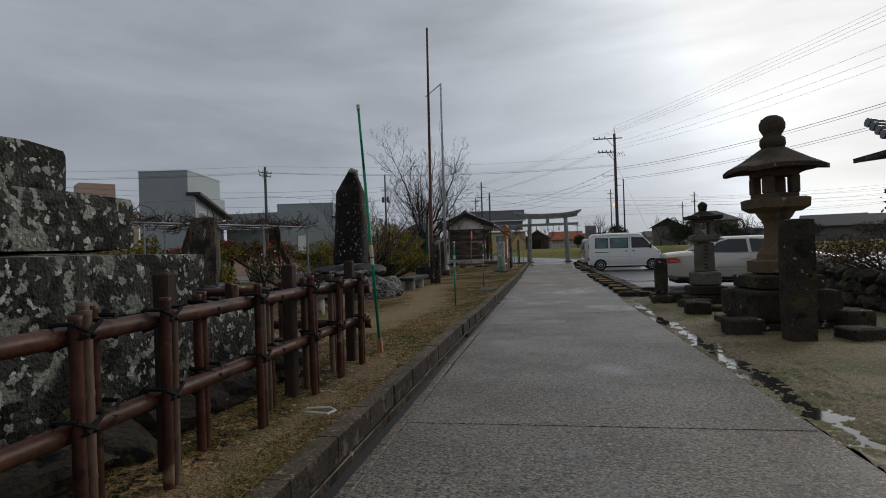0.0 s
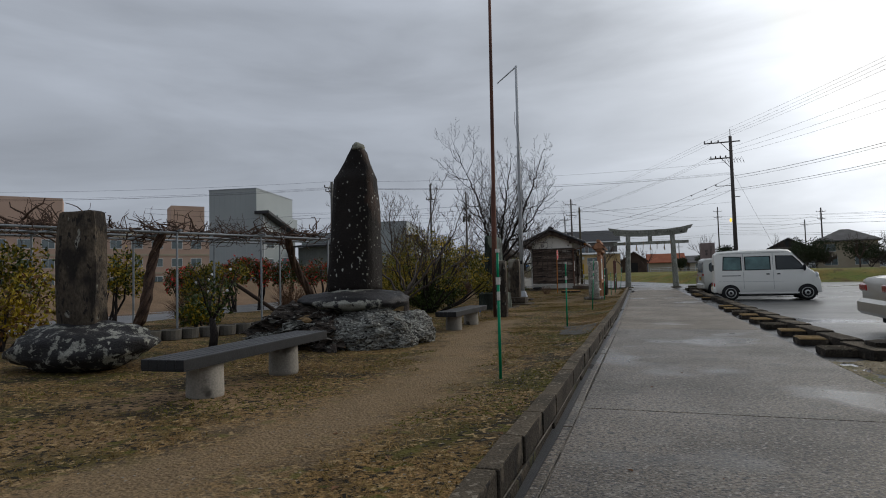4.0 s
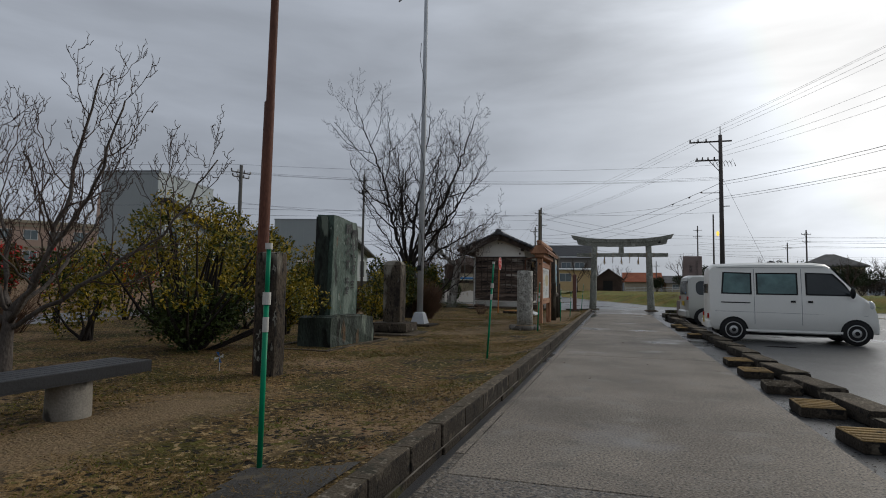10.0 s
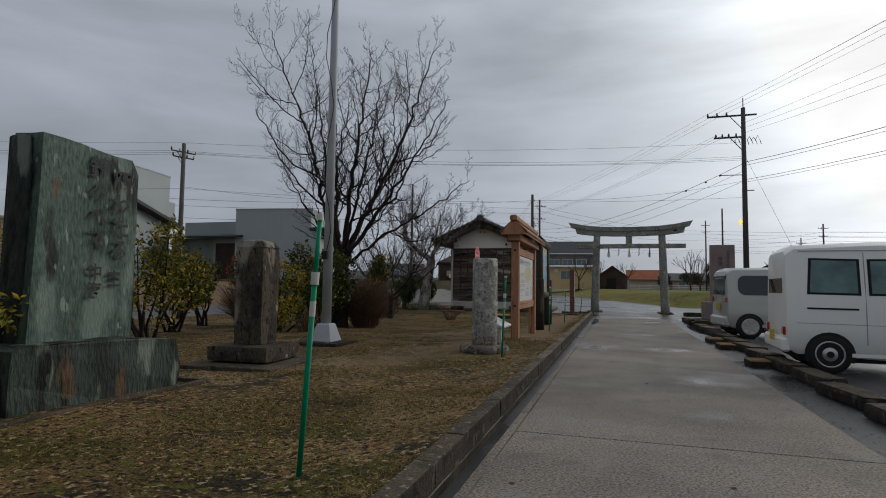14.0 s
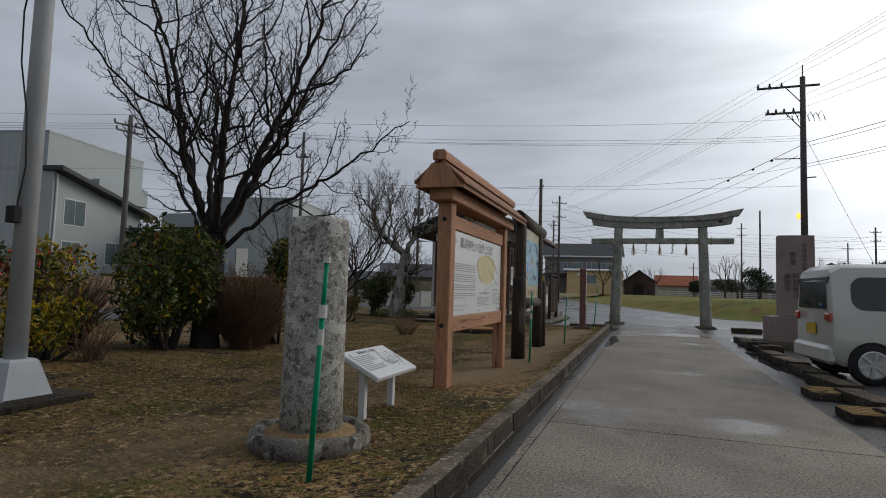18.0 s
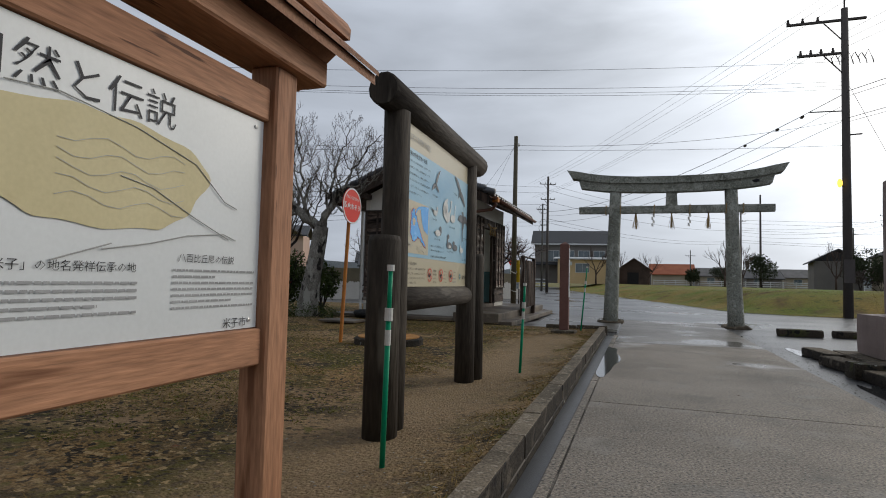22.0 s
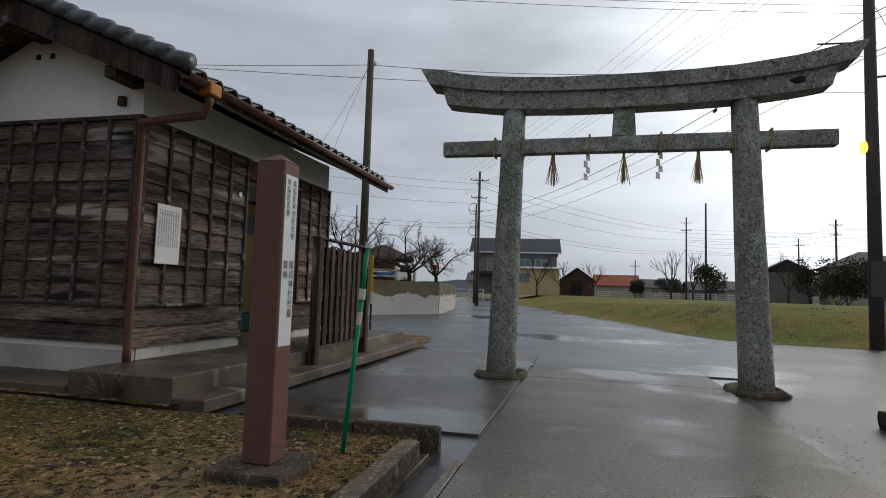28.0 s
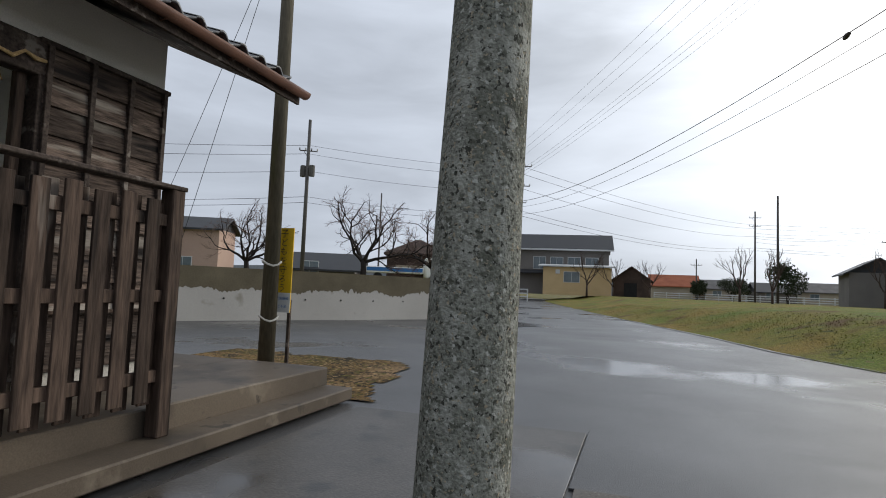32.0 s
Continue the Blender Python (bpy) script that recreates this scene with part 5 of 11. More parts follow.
# ---------------- bamboo fence ----------------
bf = thing("bamboo_fence", -1.74, 0, 0.2, 0, "brown bamboo rail fence tied with black rope", "fence")


def bamboo(p, q, r, seed=0, m=None):
    bm = B()
    p, q = Vector(p), Vector(q)
    L = (q - p).length
    n = max(2, int(L / 0.28))
    pts, rad = [], []
    for i in range(n):
        for u, k in ((0.0, 1.10), (0.06, 1.0), (0.94, 1.0), (1.0, 1.10)):
            pts.append(p.lerp(q, (i + u * 0.999) / n))
            rad.append(r * k)
    tube(bm, pts, rad, 10)
    return bm


for z, r in ((0.74, 0.038), (0.385, 0.038)):
    for a, b in ((-3.5, 0.6), (0.6, 5.36)):
        part("rail", bamboo((0.02 * math.sin(a), a, z - 0.012), (0.0, b, z + 0.005), r), M_BAMBOO, bf, smooth=True)
for z in (0.66, 0.33):
    part("rail", bamboo((0.09, 5.26, z), (-2.6, 5.18, z), 0.045), M_BAMBOO, bf, smooth=True)
    part("rail_end", cylm((0.09, 5.26, z), (0.096, 5.26, z), 0.038, n=12), M_BAMBOOEND, bf, "pale hollow cut end")
posts = [(y, 0) for y in (-1.3, -0.5, 0.2, 0.95, 1.82, 2.30, 3.15, 3.94, 4.47, 5.02)] + [(y, 1) for y in (-0.9, -0.1, 0.6, 1.3, 2.0, 2.75, 3.5, 4.1, 4.65)]
for y, side in posts:
    x = 0.066 if side == 0 else -0.064
    for dy, h in ((-0.024, 0.825), (0.024, 0.80)):
        rr = 0.024 if dy < 0 else 0.022
        part("post", bamboo((x, y + dy, -0.1), (x + 0.01 * math.sin(y * 9), y + dy, h + 0.03 * math.sin(y * 7 + dy * 30)), rr), M_BAMBOOPALE if (dy > 0) == (side == 0) and math.sin(y * 11) > -0.5 else M_BAMBOO, bf, smooth=True)
    for z in (0.735, 0.385):
        rb = B()
        for s in (-1, 1):
            tube(rb, [(x * 1.4, y - s * 0.065, z + 0.048), (x * 1.55, y + s * 0.02, z), (0, y + s * 0.07, z - 0.046), (-x * 0.65, y, z), (0, y - s * 0.07, z + 0.046), (x * 1.4, y - s * 0.065, z + 0.048)], 0.009, 5)
        part("rope_lashing", rb, M_ROPE, bf)
for y in (-1.50, -0.17, 1.16, 2.49, 3.86, 5.16):
    part("support_post", boxm(-0.125, y - 0.043, -0.1, -0.04, y + 0.043, 0.94, 0.012), M_DARKWOOD, bf, "dark square wooden support post")
for x in (-0.75, -1.3, -1.9, -2.5):
    part("post", bamboo((x, 5.10, -0.1), (x, 5.10, 0.76), 0.034), M_BAMBOO, bf, smooth=True)
    part("post", bamboo((x + 0.075, 5.10, -0.1), (x + 0.075, 5.10, 0.74), 0.030), M_BAMBOOPALE, bf, smooth=True)
wr = B()
tube(wr, [(-1.52, 3.42, 0.225), (-1.38, 3.46, 0.222), (-1.32, 3.40, 0.222), (-1.34, 3.32, 0.222), (-1.5, 3.35, 0.222)], 0.008, 6)
tagged(part("white_wire_loop", wr, M_WHITEPLASTIC), "bent white plastic wire lying on the soil", "wire")

# ---------------- standing memorial stones on the lawn ----------------
st1 = thing("memorial_stone", -7.05, 10.95, 0.18, 12, "grey-brown upright memorial slab with lichen on a rounded boulder", "memorial stone")
part("slab", hewn(-0.27, -0.14, 0.42, 0.27, 0.14, 1.9, 0.05, 0.03, 2.0, 41, 6), M_STELE, st1)
base_rock = part("base_boulder", boulder(0, 0, 0.2, 0.95, 0.55, 0.30, 6, 0.25, 4), M_SLAB, st1, "dark rounded boulder with pale lichen", True)
crust = base_rock.data.attributes.new("crust", "FLOAT", "POINT")
crust.data.foreach_set("value", [0.41] * len(base_rock.data.vertices))

mon = thing("memorial_stone", -4.95, 14.25, 0.13, 0, "very tall dark brown upright natural stone with white lichen dots", "memorial stone")
mb = B()
prof = [(0.0, -0.60, 0.48), (0.25, -0.60, 0.49), (0.6, -0.55, 0.49), (0.95, -0.51, 0.49), (1.3, -0.48, 0.48), (1.62, -0.47, 0.47), (1.85, -0.45, 0.45), (2.0, -0.34, 0.38), (2.15, -0.22, 0.32), (2.30, -0.10, 0.25), (2.42, 0.02, 0.15)]
rings = []
for z, a, b in prof:
    a, b = 0.80 * a - 0.02, 0.80 * b - 0.02
    z *= 1.03
    dep = 0.30 - 0.055 * z + (0 if z < 2 else -0.06)
    ring = []
    for j in range(18):
        t = 2 * math.pi * j / 18
        c, s = math.cos(t), math.sin(t)
        ring.append(mb.verts.new(((a + b) / 2 + (b - a) / 2 * math.copysign(abs(c) ** 0.6, c), 0.10 + dep * (1.25 if s < 0 else 1.55) * math.copysign(abs(s) ** 0.7, s), 0.80 + z)))
    rings.append(ring)
for a, b in zip(rings, rings[1:]):
    for j in range(18):
        mb.faces.new((a[j], a[(j + 1) % 18], b[(j + 1) % 18], b[j]))
mb.faces.new(rings[0][::-1])
mb.faces.new(rings[-1])
bmesh.ops.subdivide_edges(mb, edges=mb.edges, cuts=2, use_grid_fill=True)
jag(mb, 0.022, 2.6, 3)
jag(mb, 0.009, 9, 5)
upright = part("upright_stone", mb, M_MONUMENT, mon, "", True)
front_face = [v.co.copy() for v in upright.data.vertices if v.co.y < 0.0]
cb = B()
for k in range(40):
    rng = random.Random(k + 90)
    z = 0.80 + 0.30 + 1.45 * ((k // 2) / 20) + rng.uniform(-0.03, 0.03)
    x = 0.19 + 0.02 * math.sin(k) + (k % 2) * 0.06
    x += rng.gauss(0, 0.045)
    y = min(front_face, key=lambda c: (c.x - x) ** 2 + (c.z - z) ** 2).y
    box(cb, x - rng.uniform(0.004, 0.014), y - 0.005, z - rng.uniform(0.006, 0.020), x + rng.uniform(0.004, 0.014), y + 0.03, z + rng.uniform(0.004, 0.016))
tagged(part("carved_writing", cb, M_CAPLICHEN, mon), "column of carved characters filled with pale lichen", kind="stuff")
part("tip_lichen", boulder(0.075, 0.06, 3.25, 0.085, 0.14, 0.075, 3, 0.3, 3), M_CAPLICHEN, mon, "pale lichen on the tip", True)
bed = part("bed_slab", boulder(-0.02, 0.0, 0.63, 0.96, 0.85, 0.21, 11, 0.16, 5, 1.1), M_SLAB, mon, "dark flat bed slab with white lichen", True)
crust = bed.data.attributes.new("crust", "FLOAT", "POINT")
crust.data.foreach_set("value", [0.50 * soft_box(v.co.z, 0.40, 0.745, 0.09) * soft_box(v.co.x, -0.55, 1.0, 0.3) * (v.co.y < 0.3) + 0.46 * soft_box(v.co.z, 0.775, 0.90, 0.02) * soft_box(v.co.x, -0.75, 0.55, 0.25) * (v.co.y < 0) for v in bed.data.vertices])
rng = random.Random(12)
for k in range(40):                     # tilted layered rocks round the darker half of the mound
    a = math.pi * (0.55 + 1.02 * (k % 14) / 13) + rng.uniform(-0.08, 0.08)
    lay = k // 14
    rx, ry = 1.36 - 0.24 * lay, 1.14 - 0.20 * lay
    s = rng.uniform(0.26, 0.42)
    o = part("mound_rock", boulder(0, 0, 0, s * 1.15, s * 0.8, s * rng.uniform(0.26, 0.5), k + 50, 0.75, 3, 2.4), M_ROCKDARK if k % 5 else M_ROCK, mon)
    o.matrix_basis = pose(rx * math.cos(a) - 0.12, ry * math.sin(a) - 0.03, 0.07 + 0.17 * lay, rng.uniform(-22, 22), rng.uniform(-12, 34), math.degrees(a) + rng.uniform(-40, 40))
for k in range(7):                      # small ochre and pale stones in the crevices
    a = math.pi * (1.22 + 0.33 * k / 6)
    o = part("wedge_stone", boulder(0, 0, 0, rng.uniform(0.06, 0.13), 0.07, rng.uniform(0.04, 0.09), k + 150, 0.4, 2, 2.0), M_OCHRE if k % 3 else M_ROCK, mon)
    o.matrix_basis = pose(1.28 * math.cos(a), 1.14 * math.sin(a), rng.uniform(0.10, 0.44), 0, 0, rng.uniform(0, 360))
part("mound_core", boulder(-0.1, 0, 0.0, 1.15, 0.98, 0.44, 2, 0.35, 4, 2.0), M_ROCKDARK, mon, "", False)
for x, y, z, sx, sy, sz, sd in ((0.50, -0.55, 0.10, 0.72, 0.62, 0.42, 31), (0.72, 0.10, 0.08, 0.62, 0.75, 0.38, 37), (-0.15, -0.78, 0.08, 0.62, 0.48, 0.36, 43)):
    mm = boulder(x, y, z, sx, sy, sz, sd, 0.22, 5, 1.3)
    jag(mm, 0.035, 5.0, sd)
    jag(mm, 0.018, 13.0, sd + 1)
    jag(mm, 0.008, 32.0, sd + 2)
    part("mound_rock", mm, M_ROCK if x > 0 else M_ROCKDARK, mon, "broad pale grey scaly rock face" if x > 0 else "dark brown rock with pale lichen")
fl = part("flat_stone", boulder(0, 0, 0, 0.30, 0.2, 0.045, 8, 0.2, 3), M_OCHRE, mon, "flat ochre stone under the slab")
fl.matrix_basis = pose(-0.35, -0.86, 0.42, 6, 0, 12)

gs = thing("green_stele", -4.87, 23.75, 0.03, 0, "broad green schist slab engraved with a poem on green plinth", "stone stele")
gs.matrix_basis = gs.matrix_basis @ Matrix.Diagonal((1.1, 1.05, 1.12, 1))
gb2 = B()
poly = [(-0.43, 0.50), (0.58, 0.50), (0.58, 1.2), (0.59, 1.95), (0.51, 2.07), (0.30, 2.075), (-0.39, 2.12)]
prism(gb2, poly, -0.17, 0.13, "x")
bmesh.ops.subdivide_edges(gb2, edges=gb2.edges, cuts=3, use_grid_fill=True)
jag(gb2, 0.012, 3, 7)
part("slab", gb2, M_GREEN, gs)
part("slab_edge", hewn(-0.178, -0.445, 0.5, 0.05, -0.39, 2.10, 0.02, 0.015, 4, 8, 4), M_GREENDARK, gs, "dark stained broken edge")
pl = prismm([(-0.64, 0.0), (1.05, 0.0), (1.10, 0.2), (1.02, 0.44), (0.55, 0.5), (-0.5, 0.51), (-0.62, 0.47)], -0.33, 0.26, "x")
bmesh.ops.subdivide_edges(pl, edges=pl.edges, cuts=3, use_grid_fill=True)
jag(pl, 0.03, 2.2, 9)
part("plinth", pl, M_GREENDARK, gs, "stained green stone plinth")
for k, (body, yy, zz) in enumerate((("雁わたる", 0.36, 1.78), ("錦のべて", 0.12, 1.86), ("中海", 0.14, 1.0), ("空", 0.34, 0.95))):
    text_part("\n".join(body), 0.20 if k < 2 else 0.15, M_INK, gs, Matrix.Translation((0.153, yy - 0.08, zz)) @ FACE_E, "carved_poem", bold=0.004)
gk = thing("kerb_frame", -4.87, 23.75, 0.04, 0, "low stone edging round the stele plinth", "edging", kind="structure")
for a in ((-0.75, -1.25, -0.68, 1.35), (0.45, -1.25, 0.52, 1.35), (-0.68, -1.25, 0.45, -1.18), (-0.68, 1.28, 0.45, 1.35)):
    part("edging", boxm(a[0], a[1], -0.03, a[2], a[3], 0.035, 0.006), M_KERB, gk)

ss = thing("memorial_stone", -4.80, 26.53, 0.04, 3, "slim brown upright stone with hipped top on stepped base", "memorial stone")
part("slab", hewn(-0.19, -0.20, 0.25, 0.19, 0.20, 1.46, 0.012, 0.008, 4, 31, 4), M_STELE, ss)
part("hip_top", lathem([(0.275, 1.45), (0.20, 1.53), (0.03, 1.555)], 4, 0.5), M_STELE, ss)
part("base_step", hewn(-0.40, -0.42, 0.06, 0.40, 0.42, 0.25, 0.015, 0.008, 4, 32), M_STELE, ss)
part("base_slab", hewn(-0.62, -0.66, -0.03, 0.6, 0.62, 0.05, 0.02, 0.01, 4, 33), M_KERB, ss)

ss.matrix_basis = ss.matrix_basis @ Matrix.Diagonal((1.1, 1.05, 1.09, 1))
rp = thing("stone_post", -3.79, 20.05, 0.06, 0, "square brown stone post bracing the rusty pole", "stone post")
part("shaft", hewn(-0.15, -0.115, -0.1, 0.15, 0.115, 1.445, 0.02, 0.008, 4, 34, 4), M_STELE, rp)
rusty = thing("banner_pole", -3.97, 20.12, 0.06, 0, "tall rusty red steel banner pole", "pole")
pb = B()
tube(pb, [(0, 0, -0.1), (0, 0.0, 1.4), (0.02, 0, 3.3), (0.03, 0, 3.32), (0.06, 0.0, 6.2), (0.09, 0, 9.15)], [0.075, 0.07, 0.062, 0.052, 0.045, 0.035], 10)
part("pole", pb, M_RUSTPOLE, rusty, smooth=True)
part("tip", lathem([(0.035, 9.15), (0.045, 9.18), (0.02, 9.23)], 8), M_RUSTPOLE, rusty).matrix_basis = pose(0.09, 0, 0)

wp = thing("flag_pole", -4.95, 28.77, 0.09, 0, "tall white steel pole with tapered foot and side arm", "flag pole")
part("foot", square_lathe([(0.20, 0.06), (0.19, 0.09), (0.12, 0.34), (0.10, 0.36)]), M_WHITEMETAL, wp)
part("base_slab", hewn(-0.42, -0.42, -0.05, 0.42, 0.42, 0.06, 0.012, 0.004, 4, 35), M_DARKSTONE, wp)
part("pole", cylm((0, 0, 0.34), (0.03, 0, 9.75), 0.085, 0.05, 14), M_WHITEMETAL, wp, smooth=True)
part("side_arm", cylm((0.03, 0, 9.71), (-0.76, -0.1, 9.08), 0.03, 0.025, 8), M_WHITEMETAL, wp)
wb = B()
tube(wb, [(0.12 * math.sin(k * 1.3) * 0.8, -0.10, 1.5 + 0.45 * k) for k in range(15)], 0.007, 5)
part("cable", wb, M_BLACK, wp)
part("cable_box", boxm(-0.05, -0.14, 1.48, 0.05, -0.08, 1.62, 0.006), M_BLACK, wp)

gr = thing("granite_column", -2.11, 28.80, 0.11, 0, "round lichened granite column on a cracked concrete disc", "stone column")
cb2 = B()
lathe(cb2, [(0.205, 0.02), (0.203, 0.3), (0.202, 0.7), (0.201, 1.1), (0.199, 1.40), (0.196, 1.455), (0.188, 1.47), (0.05, 1.48)], 36)
jag(cb2, 0.006, 9, 1)
part("column", cb2, M_GRANITE, gr, smooth=True)
part("footing", lathem([(0.385, -0.05), (0.40, 0.02), (0.39, 0.065), (0.36, 0.092), (0.325, 0.085), (0.30, 0.05), (0.20, 0.045)], 34), M_RINGSTONE, gr, "worn concrete ring round the foot", True)
for v in gr.children[-1].data.vertices if gr.children[-1].name.startswith("footing") else ():
    v.co += noise.noise_vector(v.co * 6) * 0.018

part("mortar_bed", lathem([(0.315, 0.03), (0.30, 0.068), (0.25, 0.075), (0.205, 0.092)], 28), M_OCHRE, gr, "ochre mortar packed round the column", True)
rs = thing("inscribed_stone", 3.33, 41.13, 0.0, 0, "tall pinkish granite donor stone on stepped plinth", "inscribed stone")
part("kerb_base", hewn(-0.85, -0.8, -0.05, 1.0, 0.8, 0.12, 0.01, 0.004, 3, 61), M_KERB, rs)
part("plinth", hewn(-0.62, -0.5, 0.12, 0.62, 0.5, 0.72, 0.015, 0.004, 3, 62), M_PINKSTONE, rs)
part("slab", hewn(-0.38, -0.17, 0.72, 0.38, 0.17, 2.66, 0.012, 0.003, 3, 63), M_PINKSTONE, rs)
for x, z, body, sz in ((0.16, 2.36, "平成四年四月吉日", 0.11), (-0.08, 2.12, "寄進", 0.16), (-0.02, 1.62, "阿部寿洋", 0.16), (-0.2, 1.62, "藤岡庭", 0.14)):
    column_text(body, sz, M_INK, rs, x - sz / 2, -0.176, z, FACE_S, "carved_names")

# ---------------- small timber building with tiled roof ----------------
WX0, WX1, WY0, WY1 = -7.40, -4.65, 45.20, 49.75
house = thing("timber_building", WX1, WY0, 0.0, 0, "small dark timber-clad building with black tiled gable roof", "building")
HW, HL = WX1 - WX0, WY1 - WY0           # local: x from -HW to 0, y from 0 to HL
Z0, Z1, Z2, Z3 = 0.40, 0.88, 2.84, 3.25
OP0, OP1 = 1.95, 3.41                   # door opening along y
T = 0.12
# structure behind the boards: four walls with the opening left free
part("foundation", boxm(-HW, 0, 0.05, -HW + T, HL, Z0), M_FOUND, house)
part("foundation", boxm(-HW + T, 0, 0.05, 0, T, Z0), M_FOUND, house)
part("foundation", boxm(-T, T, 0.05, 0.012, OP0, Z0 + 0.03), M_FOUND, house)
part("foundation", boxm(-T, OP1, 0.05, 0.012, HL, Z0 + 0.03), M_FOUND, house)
part("south_wall", boxm(-HW + T, 0.01, Z0, -0.01, T, Z2 + 0.02), M_PLASTER, house)
gp = prismm([(-HW + T, Z2 + 0.02), (-0.005, Z2 + 0.02), (-0.005, 3.34), (-HW / 2, 3.93), (-HW + T, 3.34)], 0.008, T, "y")
part("south_gable", gp, M_PLASTER, house, "off-white plastered gable")
part("north_wall", prismm([(-HW + T, Z0), (-0.005, Z0), (-0.005, 3.34), (-HW / 2, 3.93), (-HW + T, 3.34)], HL - T, HL, "y"), M_PLASTER, house)
part("west_wall", boxm(-HW, 0, Z0, -HW + T - 0.005, HL, 3.3), M_PLASTER, house)
part("east_wall", boxm(-T, T, Z0, -0.01, OP0, Z2), M_PLASTER, house)
part("east_wall", boxm(-T, OP1, Z0, -0.01, HL - T, Z2), M_PLASTER, house)
part("east_band", boxm(-T, T, Z2, -0.004, HL - T, 3.33), M_PLASTER, house, "off-white plastered band under the eaves")
part("ceiling", boxm(-HW + T, T, 2.74, -T, HL - T, 2.78), M_INWALL, house)
part("inner_floor", boxm(-HW + T, T, 0.1, -0.02, HL - T, 0.38), M_STEP, house)


# clapboards: tapered boards lapped over each other
def clap(L):
    return prismm([(0, 0), (0.04, 0), (0.012, 0.235), (0, 0.235)], 0, L, "y")


def clad(y0, y1, z0, z1, n, face):
    h = (z1 - z0) / n
    for k in range(n):
        o = part("board", clap(y1 - y0), M_BOARD, house)
        s = Matrix.Diagonal((1, 1, h / 0.218, 1))
        if face == "E":
            o.matrix_basis = Matrix.Translation((0.0, y0, z0 + k * h)) @ s
        else:                            # south face
            o.matrix_basis = Matrix.Translation((y0, 0.0, z0 + k * h)) @ Matrix.Rotation(radians(-90), 4, "Z") @ s


def battens(us, z0, z1, face, d=0.058):
    for u in us:
        bm = boxm(0.012, u - 0.022, z0, d, u + 0.022, z1, 0.004) if face == "E" else boxm(u - 0.022, -d, z0, u + 0.022, -0.012, z1, 0.004)
        part("batten", bm, M_BATTEN, house)


clad(-HW, 0.0, Z1, Z2, 9, "S")
clad(-HW - 0.03, 0.03, Z0 + 0.07, Z1 - 0.02, 2, "S")
battens([-HW + 0.03 + (HW - 0.06) * k / 8 for k in range(9)], Z1, Z2, "S")
for a, b, n in ((0.0, OP0, 5), (OP1, HL, 3)):
    clad(a, b, Z1, Z2, 9, "E")
    clad(a - 0.03 if a == 0 else a, b, Z0 + 0.02, Z1 - 0.02, 2, "E")
    battens([a + 0.03 + (b - a - 0.06) * k / n for k in range(n + 1)], Z1, Z2, "E")
    part("sill_board", boxm(-0.0, a - 0.05, Z1 - 0.03, 0.075, b + 0.02, Z1, 0.006), M_FENCE, house, "greyed sill board")
    part("head_board", boxm(-0.0, a - 0.05, Z2, 0.05, b + 0.03, Z2 + 0.04, 0.005), M_BATTEN, house)
part("head_board", boxm(-HW - 0.03, -0.055, Z2, 0.05, 0.0, Z2 + 0.045, 0.005), M_BATTEN, house)
part("sill_board", boxm(-HW - 0.03, -0.07, Z1 - 0.03, 0.07, 0.0, Z1, 0.006), M_BATTEN, house)
part("lintel", boxm(-0.10, OP0 - 0.02, 2.60, 0.035, OP1 + 0.02, Z2 + 0.03, 0.008), M_BATTEN, house, "dark door lintel")
for y in (OP0, OP1):
    part("jamb", boxm(-0.14, y - 0.035, 0.38, 0.03, y + 0.035, 2.62, 0.006), M_BATTEN, house)
part("jamb", boxm(-0.10, OP1 - 0.14, 0.38, -0.04, OP1 - 0.07, 2.60, 0.005), M_FENCE, house)
# entrance inside: teal dado, pale walls, two doors
IX = -0.85
part("inner_wall", boxm(IX - 0.06, T, 1.35, IX, HL - T, 2.74), M_INWALL, house)
part("inner_dado", boxm(IX - 0.06, T, 0.38, IX + 0.004, HL - T, 1.35), M_TEAL, house)
part("inner_side_wall", boxm(IX, 3.67, 1.35, -0.13, 3.73, 2.74), M_INWALL, house)
part("inner_side_dado", boxm(IX, 3.666, 0.38, -0.13, 3.73, 1.35), M_TEAL, house)
part("inner_side_wall", boxm(IX, 1.55, 0.38, -0.13, 1.61, 2.74), M_INWALL, house)
part("door_plinth", boxm(IX + 0.006, 1.62, 0.381, IX + 0.11, 3.664, 0.64, 0.006), M_TEAL, house, "teal-painted raised sill under the doors")
for y0, m_ in ((2.40, M_DOORC), (3.05, M_DOORY)):
    d = part("door", boxm(IX + 0.005, y0, 0.66, IX + 0.045, y0 + 0.56, 2.46, 0.006), m_, house)
    part("door_frame", boxm(IX - 0.0, y0 - 0.03, 0.64, IX + 0.03, y0 - 0.004, 2.52), M_BATTEN, house)
    part("door_frame", boxm(IX - 0.0, y0 + 0.564, 0.64, IX + 0.03, y0 + 0.588, 2.52), M_BATTEN, house)
    part("door_frame", boxm(IX - 0.0, y0 - 0.004, 2.465, IX + 0.03, y0 + 0.564, 2.52), M_BATTEN, house)
    part("window_pane", boxm(IX + 0.04, y0 + 0.15, 1.95, IX + 0.05, y0 + 0.41, 2.27), M_FROST, d)
    part("door_knob", lathem([(0.012, 0), (0.012, 0.03), (0.028, 0.04), (0.028, 0.06), (0.012, 0.07)], 10), M_CHROME, d, "round steel knob").matrix_basis = pose(IX + 0.045, y0 + (0.51 if m_ is M_DOORC else 0.06), 1.30, 0, 90, 0)
